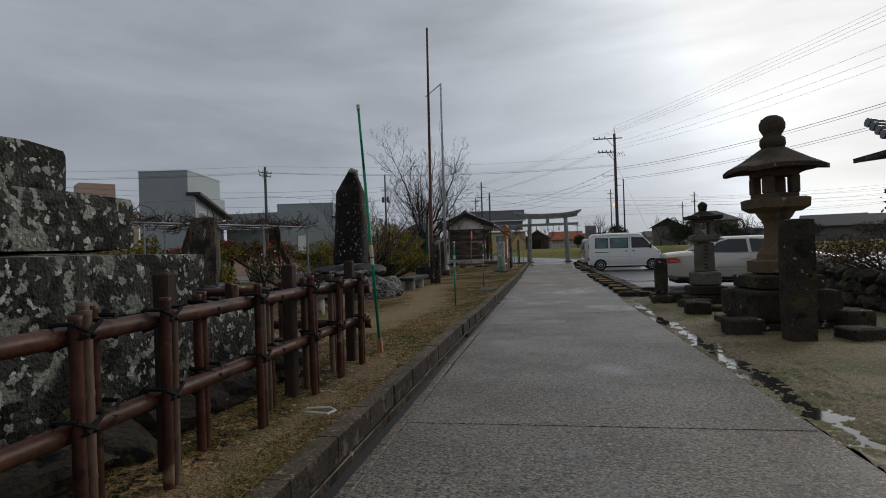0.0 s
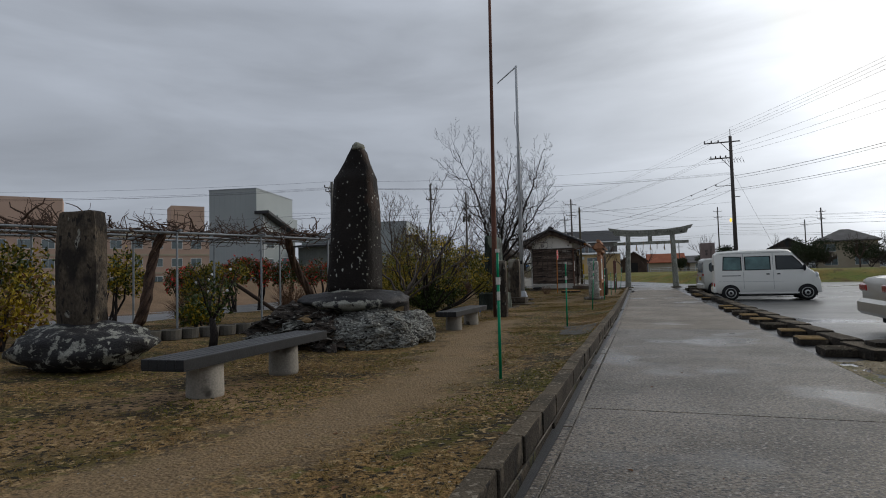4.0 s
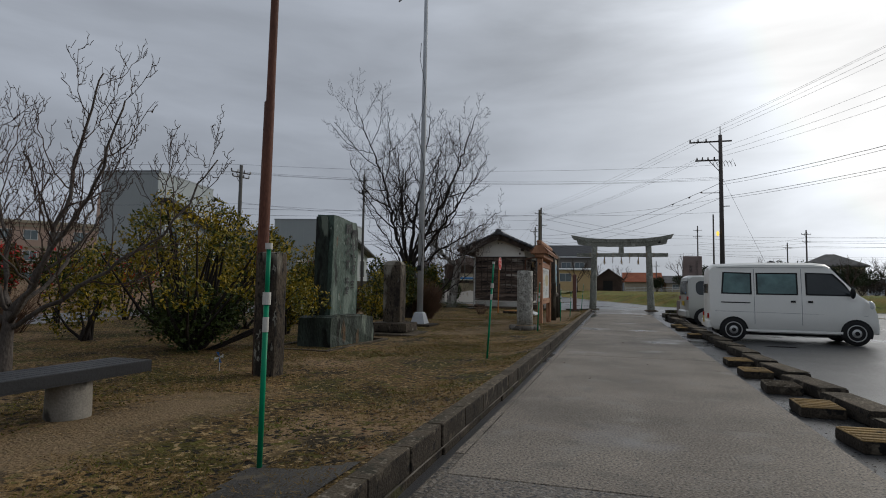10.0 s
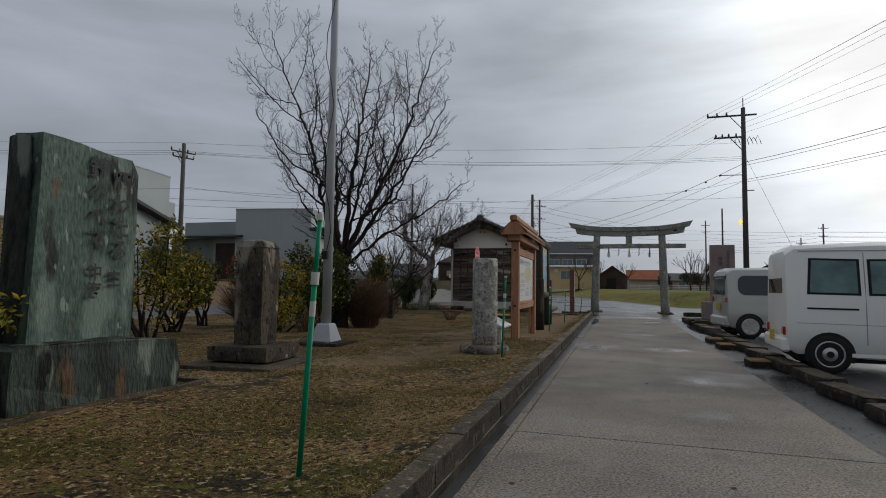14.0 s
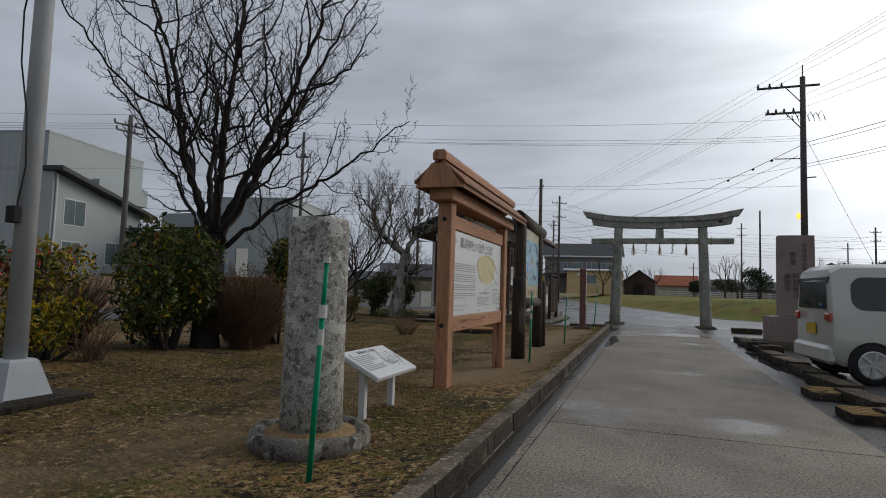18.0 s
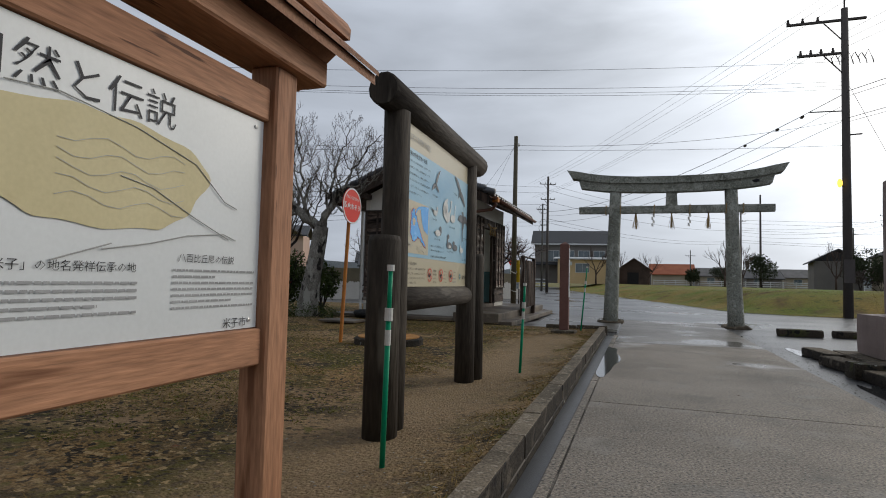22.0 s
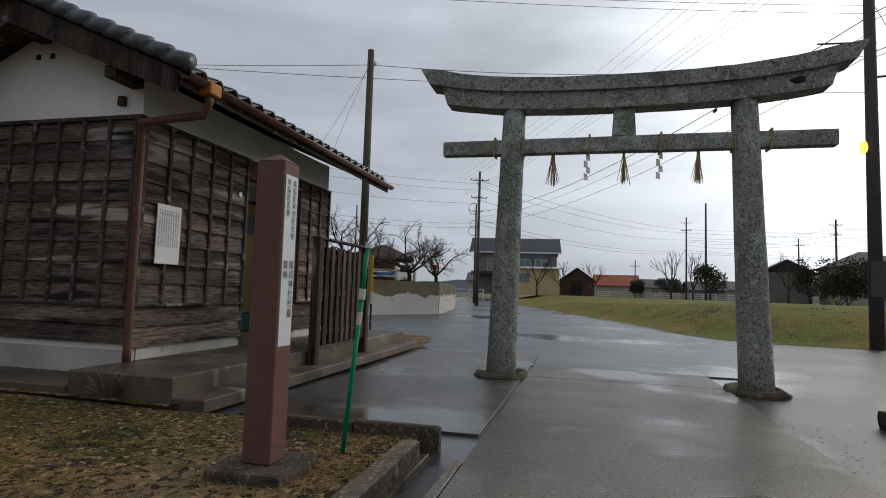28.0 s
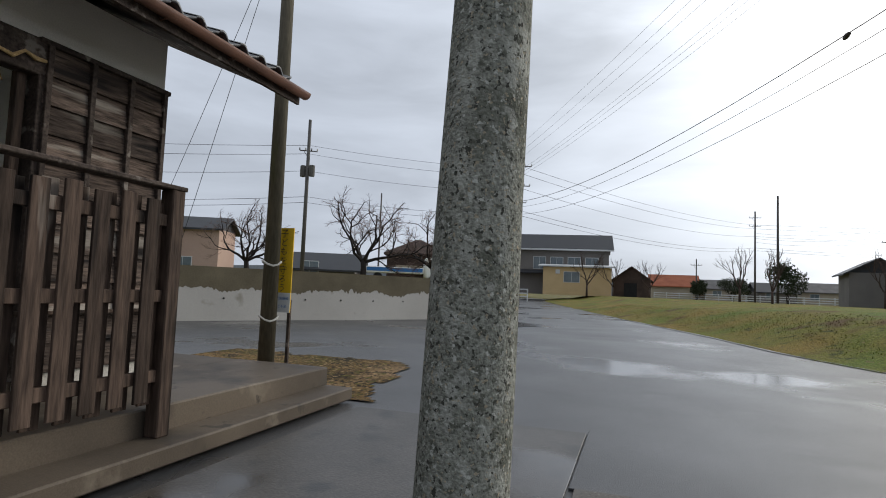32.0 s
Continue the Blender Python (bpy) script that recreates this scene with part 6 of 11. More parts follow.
# roof
EX0, EX1, EY0, EY1 = -HW - 0.8, 0.78, -0.42, HL + 0.98
RX, RZ, EZ = -HW / 2, 4.08, 3.15
slope = (RZ - EZ) / (EX1 - RX)
deck = prismm([(EX0, EZ - 0.08), (RX, RZ - 0.08), (EX1, EZ - 0.08), (EX1, EZ), (RX, RZ), (EX0, EZ)], EY0, EY1, "y")
part("roof_deck", deck, M_BATTEN, house, "dark timber eaves boards")
for s, ex in ((1, EX1), (-1, EX0)):
    bg = prismm([(RX, RZ - 0.26), (ex, EZ - 0.22), (ex, EZ + 0.01), (RX, RZ + 0.02)], EY0 - 0.035, EY0 - 0.005, "y")
    part("barge_board", bg, M_FENCE if s > 0 else M_BATTEN, house, "weathered grey barge board")
    part("fascia", boxm(ex - 0.01, EY0, EZ - 0.13, ex + 0.02, EY1, EZ - 0.01), M_BATTEN, house)
part("purlin_end", boxm(-0.16, EY0 + 0.05, 3.18, -0.02, 0.02, 3.30), M_BATTEN, house)
part("purlin_end", boxm(-HW + 0.02, EY0 + 0.05, 3.18, -HW + 0.16, 0.02, 3.30), M_BATTEN, house)
part("purlin_end", boxm(RX - 0.07, EY0 + 0.05, 3.78, RX + 0.07, 0.02, 3.92), M_BATTEN, house)
part("vent", boxm(-0.30, -0.05, 3.0, -0.22, 0.01, 3.1, 0.006), M_FENCE, house, "small wall vent")
for x in (RX - 0.10, RX + 0.10):
    part("vent_hole", boxm(x - 0.03, -0.002, 3.60, x + 0.03, 0.02, 3.66), M_BLACK, house)


def tile_mesh(w, L):
    bm = B()
    prof = [(i / 8 * w, 0.035 * math.cos(math.pi * 2 * (i / 8 - 0.15)) * (1 if i / 8 < 0.65 else 0.55)) for i in range(9)]
    rows = [[bm.verts.new((y, x, z + dz)) for y, z in prof] for x, dz in ((0.0, 0.03), (L, 0.0))]
    low = [[bm.verts.new((y, x, z + dz - 0.022)) for y, z in prof] for x, dz in ((0.0, 0.03), (L, 0.0))]
    for i in range(8):
        bm.faces.new((rows[0][i], rows[0][i + 1], rows[1][i + 1], rows[1][i]))
        bm.faces.new((low[0][i], low[1][i], low[1][i + 1], low[0][i + 1]))
        bm.faces.new((rows[0][i], low[0][i], low[0][i + 1], rows[0][i + 1]))
    return bm


SL = math.hypot(EX1 - RX, RZ - EZ)
ang = math.atan2(RZ - EZ, EX1 - RX)
tw, rows_n = 0.262, 9
cols = int((EY1 - EY0 + 0.06) / tw)
tlen = SL / rows_n
base_tile = None
tiles_w = []
for r in range(rows_n):
    for c in range(cols):
        y = EY0 - 0.04 + c * tw
        # laid from the eaves up; the tile's length runs up the slope
        m = Matrix.Translation((EX1 + 0.05 - (r * tlen) * math.cos(ang), y, EZ + 0.045 + (r * tlen) * math.sin(ang))) @ Matrix(((0, -math.cos(ang), math.sin(ang), 0), (1, 0, 0, 0), (0, math.sin(ang), math.cos(ang), 0), (0, 0, 0, 1)))
        if base_tile is None:
            base_tile = part("roof_tile", tile_mesh(tw, tlen + 0.06), M_TILE, house, smooth=True)
            base_tile.matrix_basis = m
        else:
            again(base_tile, m)
wt = B()
for r in range(rows_n):
    for c in range(cols):
        y = EY0 - 0.04 + (c + 1) * tw
        m = Matrix.Translation((EX0 - 0.05 + (r * tlen) * math.cos(ang), y, EZ + 0.045 + (r * tlen) * math.sin(ang))) @ Matrix(((0, math.cos(ang), -math.sin(ang), 0), (-1, 0, 0, 0), (0, math.sin(ang), math.cos(ang), 0), (0, 0, 0, 1)))
        t0 = tile_mesh(tw, tlen + 0.06)
        t0.transform(m)
        me0 = bpy.data.meshes.new("tmp")
        t0.to_mesh(me0)
        t0.free()
        wt.from_mesh(me0)
        bpy.data.meshes.remove(me0)
tagged(part("roof_tiles_west", wt, M_TILE, house), "", kind="stuff")
# edge tiles along the gable, rounded
for s in (1, -1):
    for r in range(rows_n):
        q = RX + s * (0.12 + r * tlen) * math.cos(ang)
        z = RZ + 0.10 - (0.12 + r * tlen) * math.sin(ang)
        eb = B()
        tube(eb, [(q, EY0 - 0.05, z), (q + s * (tlen + 0.05) * math.cos(ang), EY0 - 0.05, z + 0.03 - (tlen + 0.05) * math.sin(ang))], [0.075, 0.085], 10)
        part("edge_tile", eb, M_TILE, house, smooth=True)
rdg = B()
tube(rdg, [(RX, EY0 - 0.1 + k * (EY1 - EY0 + 0.2) / 22, RZ + 0.20 + 0.01 * (k % 2)) for k in range(23)], [0.095 if k % 2 else 0.085 for k in range(23)], 10)
part("ridge_tile", rdg, M_TILE, house, smooth=True)
part("ridge_course", boxm(RX - 0.13, EY0 - 0.06, RZ + 0.02, RX + 0.13, EY1 + 0.06, RZ + 0.16, 0.01), M_TILE, house)
ob_ = B()
lathe(ob_, [(0.16, 0.0), (0.17, 0.05), (0.10, 0.09)], 14)
part("ridge_end_tile", ob_, M_TILE, house, "round ornamental ridge-end tile").matrix_basis = pose(RX, EY0 - 0.08, RZ + 0.14, 90, 0, 0)
for s in (-1, 1):
    part("ridge_end_scroll", boulder(RX + s * 0.19, EY0 - 0.07, RZ + 0.07, 0.10, 0.05, 0.08, 5 + s, 0.2, 2), M_TILE, house)
# gutter and pipes
gt = B()
N = 10
for y0, y1 in ((EY0 - 0.02, EY1 + 0.02),):
    for j in range(N):
        a0, a1 = math.pi + math.pi * j / N, math.pi + math.pi * (j + 1) / N
        p = [(EX1 + 0.08 + 0.06 * math.cos(a), EZ - 0.015 + 0.06 * math.sin(a)) for a in (a0, a1)]
        gt.faces.new([gt.verts.new(v) for v in ((p[0][0], y0, p[0][1]), (p[1][0], y0, p[1][1]), (p[1][0], y1, p[1][1]), (p[0][0], y1, p[0][1]))])
bmesh.ops.remove_doubles(gt, verts=gt.verts[:], dist=0.001)
bmesh.ops.solidify(gt, geom=gt.faces[:], thickness=0.004)
part("eaves_gutter", gt, M_COPPER, house, "brown half-round gutter", True)
for k in range(8):
    y = EY0 + 0.35 + k * 0.75
    hb_ = B()
    tube(hb_, [(EX1, y, EZ - 0.04), (EX1 + 0.03, y, EZ - 0.09), (EX1 + 0.08, y, EZ - 0.085), (EX1 + 0.13, y, EZ - 0.03)], 0.006, 5)
    part("gutter_hook", hb_, M_COPPER, house)
dp = B()
tube(dp, [(EX1 + 0.08, EY0 + 0.35, EZ - 0.08), (EX1 + 0.08, EY0 + 0.35, EZ - 0.2), (EX1 - 0.05, EY0 + 0.45, EZ - 0.29), (0.12, -0.15, 2.76), (0.06, -0.06, 2.66), (0.055, -0.05, 0.42), (0.055, -0.05, 0.30)], 0.042, 12)
part("downpipe", dp, M_COPPER, house, "brown bent downpipe", True)
part("gutter_outlet", boxm(EX1 + 0.0, EY0 + 0.26, EZ - 0.13, EX1 + 0.16, EY0 + 0.44, EZ - 0.0, 0.01), M_ORANGEPOLE, house)
dp2 = B()
tube(dp2, [(EX0 - 0.06, EY0 + 0.3, EZ - 0.1), (EX0 + 0.1, EY0 + 0.35, EZ - 0.28), (-HW - 0.06, -0.08, 2.85), (-HW - 0.05, -0.07, 0.3), (-HW - 0.05, -0.07, 0.1)], 0.04, 10)
part("downpipe", dp2, M_WHITEPLASTIC, house, "white plastic downpipe", True)
part("corner_board", boxm(-HW - 0.035, -0.03, 0.4, -HW, 0.0, 2.85), M_WHITEPAINT, house)
# straw rope over the door
sr = B()
pts = [(0.06, OP0 + 0.35 + 1.1 * k / 14, 2.72 - 0.06 * math.sin(math.pi * k / 14) + 0.03 * math.sin(k * 2.2)) for k in range(15)]
tube(sr, pts, [0.012 + 0.006 * (k % 2) for k in range(15)], 6)
part("straw_rope", sr, M_STRAW, house, "twisted straw rope over the entrance")
for y in (OP0 + 0.62, OP0 + 0.82, OP0 + 1.08):
    tb = B()
    rng = random.Random(int(y * 100))
    for k in range(16):
        tube(tb, [(0.065, y, 2.66), (0.07 + rng.gauss(0, 0.02), y + rng.gauss(0, 0.035), 2.66 - rng.uniform(0.18, 0.27))], [0.007, 0.004], 3)
    part("straw_tassel", tb, M_STRAW, house)
for y in (OP0 + 0.70, OP0 + 0.95):
    zb = B()
    for k in range(3):
        zb.faces.new([zb.verts.new((0.085, y + a + 0.025 * (k % 2), 2.64 - 0.07 * k + b)) for a, b in ((-0.03, 0), (0.04, -0.01), (0.045, -0.1), (-0.025, -0.09))])
    bmesh.ops.solidify(zb, geom=zb.faces[:], thickness=0.003)
    part("paper_streamer", zb, M_PAPER, house)
part("round_badge", cylm((0.03, 1.77, 2.34), (0.045, 1.77, 2.34), 0.035, n=14), M_WHITEPAINT, house, "small round white badge")

notice = thing("notice_board", WX1 + 0.05, 45.60, 1.32, 0, "white printed notice fixed to the boards", "notice")
part("panel", boxm(0, -0.16, 0, 0.012, 0.22, 0.66, 0.003), M_PAPER, notice)
for k in range(9):
    bars(1, 0.02, 0.012, 0.02, M_INKGREY, notice, pose(0.016, 0.16 - k * 0.035, 0.56, 90, 0, 90), k)
    ob = bars(16, 0.02, 0.018, 0.026, M_INKGREY, notice, Matrix.Translation((0.0145, -0.13 + k * 0.036, 0.60)) @ FACE_E, k + 5)
st = thing("step_platform", 0, 0, 0, 0, "stained concrete platform with two steps", "steps", kind="structure")
part("platform", boxm(-4.645, 44.52, 0.0, -3.52, 51.04, 0.292, 0.012), M_STEP, st)
part("platform_wing", boxm(-7.2, 49.76, 0.0, -4.647, 51.04, 0.288, 0.012), M_STEP, st)
part("lower_step", boxm(-3.52, 44.53, 0.0, -3.20, 51.0, 0.118, 0.012), M_STEP, st)
part("south_strip", boxm(-8.0, 44.50, 0.0, -4.65, 45.19, 0.15, 0.012), M_STEP, st)

screen = thing("board_screen", -3.45, 47.0, 0.118, 0, "weathered brown wooden board screen on the steps", "fence panel")
for y in (0.03, 1.73):
    part("post", boxm(-0.055, y - 0.055, 0, 0.055, y + 0.055, 1.63, 0.008), M_FENCE, screen)
part("cap_rail", boxm(-0.06, -0.03, 1.63, 0.06, 1.80, 1.66, 0.006), M_BATTEN, screen)
for z in (0.36, 0.88, 1.38):
    part("rail", boxm(-0.02, 0.085, z, 0.02, 1.675, z + 0.08, 0.005), M_FENCE, screen)
for k in range(17):
    s = 1 if k % 2 else -1
    y = 0.11 + k * 0.092
    part("board", boxm(s * 0.032 - 0.01, y, 0.23 + 0.02 * math.sin(k * 3), s * 0.032 + 0.01, y + 0.102, 1.55 + 0.015 * math.sin(k * 5), 0.003), M_FENCE, screen)

marker = thing("marker_post", -1.84, 43.24, 0.05, 0, "reddish-brown square stone marker with white inscribed face", "marker post")
part("base", hewn(-0.24, -0.24, -0.04, 0.24, 0.24, 0.06, 0.015, 0.008, 5, 71), M_KERB, marker)
part("shaft", boxm(-0.09, -0.09, 0.06, 0.09, 0.09, 1.80, 0.008), M_REDBROWN, marker)
part("pointed_top", lathem([(0.124, 1.80), (0.015, 1.85)], 4, 0.5), M_REDBROWN, marker)
part("white_face", boxm(0.09, -0.07, 0.72, 0.094, 0.07, 1.72), M_BOARDWHITE, marker, "white enamel strip with black characters")
column_text("県指定天然記念物", 0.045, M_INK, marker, 0.097, 0.008, 1.66, FACE_E, "inscription")
column_text("市指定名勝", 0.045, M_INK, marker, 0.097, -0.058, 1.66, FACE_E, "inscription")
column_text("粟嶋神社社叢", 0.056, M_INK, marker, 0.097, 0.004, 1.17, FACE_E, "inscription")
column_text("粟嶋", 0.056, M_INK, marker, 0.097, -0.064, 1.17, FACE_E, "inscription")

# ---------------- cedar notice board ----------------
ws = thing("notice_board", -2.02, 31.13, 0.075, 0.8, "new cedar notice board with shingled roof and white map panel", "notice board")
ws.matrix_basis = ws.matrix_basis @ Matrix.Diagonal((1, 1.125, 1.028, 1))
for y in (0.0, 2.26):
    p = part("post", boxm(-0.075, y - 0.075, -0.25, 0.075, y + 0.075, 1.92, 0.01), M_CEDAR, ws)
    for z in (1.74, 0.66):
        part("bolt_plug", cylm((0.0, y - 0.079, z), (0.0, y - 0.072, z), 0.024, n=10), M_BLACK, p)
part("lower_rail", boxm(-0.045, 0.075, 0.58, 0.045, 2.185, 0.74, 0.008), M_CEDARY, ws)
part("upper_rail", boxm(-0.045, 0.075, 1.66, 0.045, 2.185, 1.81, 0.008), M_CEDARY, ws)
part("top_plate", boxm(-0.13, -0.19, 1.92, 0.13, 2.50, 2.05, 0.01), M_CEDARY, ws)
for s in (-1, 1):
    rb = prismm([(0, 2.300), (s * 0.25, 2.085), (s * 0.25, 2.030), (0, 2.230)], -0.24, 2.78, "y")
    part("roof_board", rb, M_CEDARROOF, ws)
    for k in range(15):
        y = -0.26 + k * 0.203
        part("shingle", prismm([(s * 0.02, 2.322), (s * 0.272, 2.102), (s * 0.272, 2.076), (s * 0.02, 2.296)], y, y + 0.198, "y"), M_CEDARROOF, ws)
part("ridge_cap", prismm([(-0.07, 2.310), (0.07, 2.310), (0.075, 2.370), (0.05, 2.410), (-0.05, 2.410), (-0.075, 2.370)], -0.27, 2.80, "y"), M_CEDARY, ws)
part("gable_board", prismm([(-0.25, 2.030), (0.25, 2.030), (0.08, 2.270), (-0.08, 2.270)], -0.285, -0.255, "y"), M_CEDAR, ws)
panel = part("panel", boxm(0.012, 0.09, 0.745, 0.022, 2.17, 1.655), M_BOARDWHITE, ws)
PX = 0.0265
for y, z in ((0.14, 0.78), (1.13, 0.78), (2.12, 0.78), (0.14, 1.62), (1.13, 1.62), (2.12, 1.62)):
    part("screw", lathem([(0.010, 0), (0.009, 0.006), (0.003, 0.008)], 8), M_CHROME, panel).matrix_basis = pose(0.022, y, z, 0, 90, 0)
text_part("粟嶋神社の自然と伝説", 0.134, M_INK, ws, Matrix.Translation((PX, 0.37, 1.492)) @ FACE_E, "title_lettering", bold=-0.001)
tagged(text_part("「米子」の地名発祥伝承の地", 0.035, M_INK, ws, Matrix.Translation((PX, 1.12, 0.974)) @ FACE_E, "subtitle_lettering"), "", kind="stuff")
tagged(text_part("八百比丘尼の伝説", 0.035, M_INK, ws, Matrix.Translation((PX, 1.74, 1.016)) @ FACE_E, "subtitle_lettering"), "", kind="stuff")
text_part("米子市", 0.045, M_INK, ws, Matrix.Translation((PX, 1.97, 0.757)) @ FACE_E, "owner_lettering")
text_part("観光", 0.036, M_INK, ws, Matrix.Translation((PX, 0.135, 1.368)) @ FACE_E, "corner_lettering")
for k, (rows, z) in enumerate(((4, 1.312), (4, 1.196), (3, 1.080), (3, 0.988))):
    bars(rows, 0.84, 0.009, 0.0245, M_INKGREY, ws, Matrix.Translation((PX, 0.12, z)) @ FACE_E, 1 + 40 * k)
tagged(text_part("粟嶋神社社叢(県指定天然記念物 昭和57年4月9日指定)", 0.024, M_INKGREY, ws, Matrix.Translation((PX, 0.12, 0.838)) @ FACE_E, "note_lettering"), "", kind="stuff")
tagged(text_part("粟嶋(市指定名勝 昭和52年4月1日指定)", 0.024, M_INKGREY, ws, Matrix.Translation((PX, 0.12, 0.796)) @ FACE_E, "note_lettering"), "", kind="stuff")
bars(5, 0.52, 0.009, 0.024, M_INKGREY, ws, Matrix.Translation((PX, 1.06, 0.941)) @ FACE_E, 3)
bars(7, 0.42, 0.008, 0.023, M_INKGREY, ws, Matrix.Translation((PX, 1.72, 0.988)) @ FACE_E, 4)
sb = B()
for k in range(8):
    a = math.pi * k / 4
    L = 0.07 if k % 2 == 0 else 0.045
    sb.faces.new([sb.verts.new((PX, 0.22 + r * math.cos(b), 1.545 + r * math.sin(b))) for r, b in ((L, a), (0.012, a + 0.5), (0.0, 0), (0.012, a - 0.5))])
part("star_mark", sb, M_INKGREY, ws, "eight-pointed compass star")
mb = B()
mb.faces.new([mb.verts.new((PX, 1.45 + 0.40 * math.cos(t) * (1 + 0.10 * math.sin(3 * t) + 0.03 * math.sin(9 * t)), 1.29 + 0.20 * math.sin(t) * (1 + 0.1 * math.cos(2 * t) + 0.03 * math.sin(11 * t)))) for t in [2 * math.pi * k / 60 for k in range(60)]])
part("island_map", mb, M_MAPTAN, ws, "pale tan island map")
for k in range(5):
    lb = B()
    tube(lb, [(PX + 0.002, 1.30 + 0.05 * i, 1.19 + 0.045 * k + 0.018 * math.sin(i * 1.3 + k)) for i in range(10)], 0.0011, 3)
    part("map_contour", lb, M_MAPLINE, ws)
for pts in ([(1.16, 1.46), (1.3, 1.475), (1.55, 1.44), (1.8, 1.37), (1.95, 1.25), (2.02, 1.23)], [(1.45, 1.03), (1.62, 1.06), (1.78, 1.10), (1.95, 1.12), (2.02, 1.10)], [(1.50, 1.27), (1.62, 1.25), (1.80, 1.17), (1.98, 1.10)], [(1.30, 0.99), (1.48, 1.05)]):
    lb = B()
    tube(lb, [(PX + 0.002, a, b + 0.012) for a, b in pts], 0.0022, 4)
    part("map_road", lb, M_MAPLINE, ws)

# ---------------- log-framed wildlife board ----------------
NEAR = 0.215
ds = thing("information_board", -2.07, 34.93, -0.005, 1.8, "dark log-framed information board with bird pictures", "information board")
ds.matrix_basis = ds.matrix_basis @ Matrix.Diagonal((1, 1.125, 1.045, 1))
for y in (NEAR, 2.035):
    pb = B()
    tube(pb, [(0, y, -0.1), (0.005, y, 0.8), (0, y + 0.01, 1.6), (0, y, 2.2)], [0.105, 0.102, 0.098, 0.095], 14)
    jag(pb, 0.006, 6, y)
    part("post", pb, M_LOG, ds, smooth=True)
    sp = B()
    yy = y - 0.205 if y == NEAR else y + 0.19
    tube(sp, [(0.03, yy, -0.1), (0.03, yy, 1.27), (0.03, yy, 1.31)], [0.118, 0.112, 0.10], 14)
    jag(sp, 0.005, 6, y + 3)
    part("side_post", sp, M_LOG, ds, smooth=True)
tb = B()
tube(tb, [(0, NEAR - 0.23, 2.285), (0.0, 0.9, 2.285), (0.0, 2.41, 2.275)], [0.115, 0.112, 0.115], 14)
jag(tb, 0.006, 5, 9)
part("top_log", tb, M_LOGY, ds, smooth=True)
part("log_end", cylm((0, NEAR - 0.238, 2.285), (0, NEAR - 0.23, 2.285), 0.105, n=14), M_LOG, ds, "dark rounded log end")
tb = B()
tube(tb, [(0.0, NEAR - 0.02, 0.885), (0.0, 1.0, 0.885), (0.0, 2.09, 0.88)], [0.092, 0.09, 0.092], 14)
jag(tb, 0.006, 5, 12)
part("lower_log", tb, M_LOGY, ds, smooth=True)
bd = part("board_backing", boxm(-0.02, NEAR + 0.07, 0.955, 0.02, 1.97, 2.185), M_SIGNCREAM, ds)
bx = 0.0225
blue = part("blue_field", boxm(0.0205, NEAR + 0.09, 1.195, bx, 1.965, 2.0), M_SIGNBLUE, ds, "pale blue printed field")
bx = 0.0262


def line(body, y0, y1, z, material, parent, name="text_line"):
    """One printed line, set to the width from y0 to y1."""
    ob = text_part(body, 0.05, material, parent, Matrix.Identity(4), name)
    wide = max(v.co.x for v in ob.data.vertices)
    k = (y1 - y0) / wide
    ob.matrix_basis = Matrix.Translation((bx, y0, z)) @ FACE_E @ Matrix.Diagonal((k, k, 1, 1))
    return tagged(ob, "", kind="stuff")


line("国指定中海鳥獣保護区", 0.335, 0.845, 2.065, M_INKGREY, ds, "title_lettering")
line("中海は野生生物の楽園", 0.375, 0.765, 1.945, M_INK, ds, "heading_lettering")
for k, (body, y1) in enumerate((("野生で暮らしている鳥類やほ乳類など、生き物の生活する", 0.843), ("場所を保護している区域のことを鳥獣保護区といいます。", 0.84), ("国指定中海鳥獣保護区では、200種以上の鳥類がいること", 0.838), ("がわかっており、特にガンカモ類は国内最大級の渡来地", 0.835), ("となっています。また、コハクチョウは宍道湖とともに、", 0.83), ("集団で冬を越す南限となっています。", 0.663))):
    line(body, 0.378, y1, 1.897 - 0.0462 * k, M_INK, ds)
line("ラムサール条約湿地", 0.345, 0.590, 1.136, M_INK, ds, "heading_lettering")
for k, (body, y1) in enumerate((("人や多くの生き物にとって大切な生息環境である湿地", 0.785), ("を国際的に協力して守り、次の世代に伝えていくことを", 0.783), ("目的として、中海は 2005 年 11 月 8 日にラムサール", 0.78), ("条約湿地として登録されました。", 0.60))):
    line(body, 0.343, y1, 1.100 - 0.0345 * k, M_INK, ds)
line("環境省", 1.80, 1.925, 1.040, M_INK, ds, "owner_lettering")
for body, y0, y1, z in (("ハヤブサ(留鳥)", 0.908, 1.041, 1.718), ("ミサゴ(留鳥)", 1.474, 1.592, 1.822), ("ユリカモメ(冬鳥)", 0.881, 1.033, 1.522), ("コハクチョウ(冬鳥)", 1.363, 1.532, 1.502), ("ホシハジロ(冬鳥)", 0.976, 1.129, 1.362), ("キンクロハジロ(冬鳥)", 1.320, 1.505, 1.276), ("カワウ(冬鳥)", 1.816, 1.93, 1.428), ("ハマシギ(冬鳥)", 1.788, 1.925, 1.222),
                        ("■ 冬にやってくる野鳥  冬鳥(ふゆどり)", 0.900, 1.237, 1.300), ("■ 一年中いる野鳥  留鳥(りゅうちょう)", 0.902, 1.232, 1.262), ("資料提供:公益財団法人中海水鳥国際交流基金財団", 0.896, 1.302, 1.214)):
    line(body, y0, y1, z, M_INK, ds, "caption_lettering")
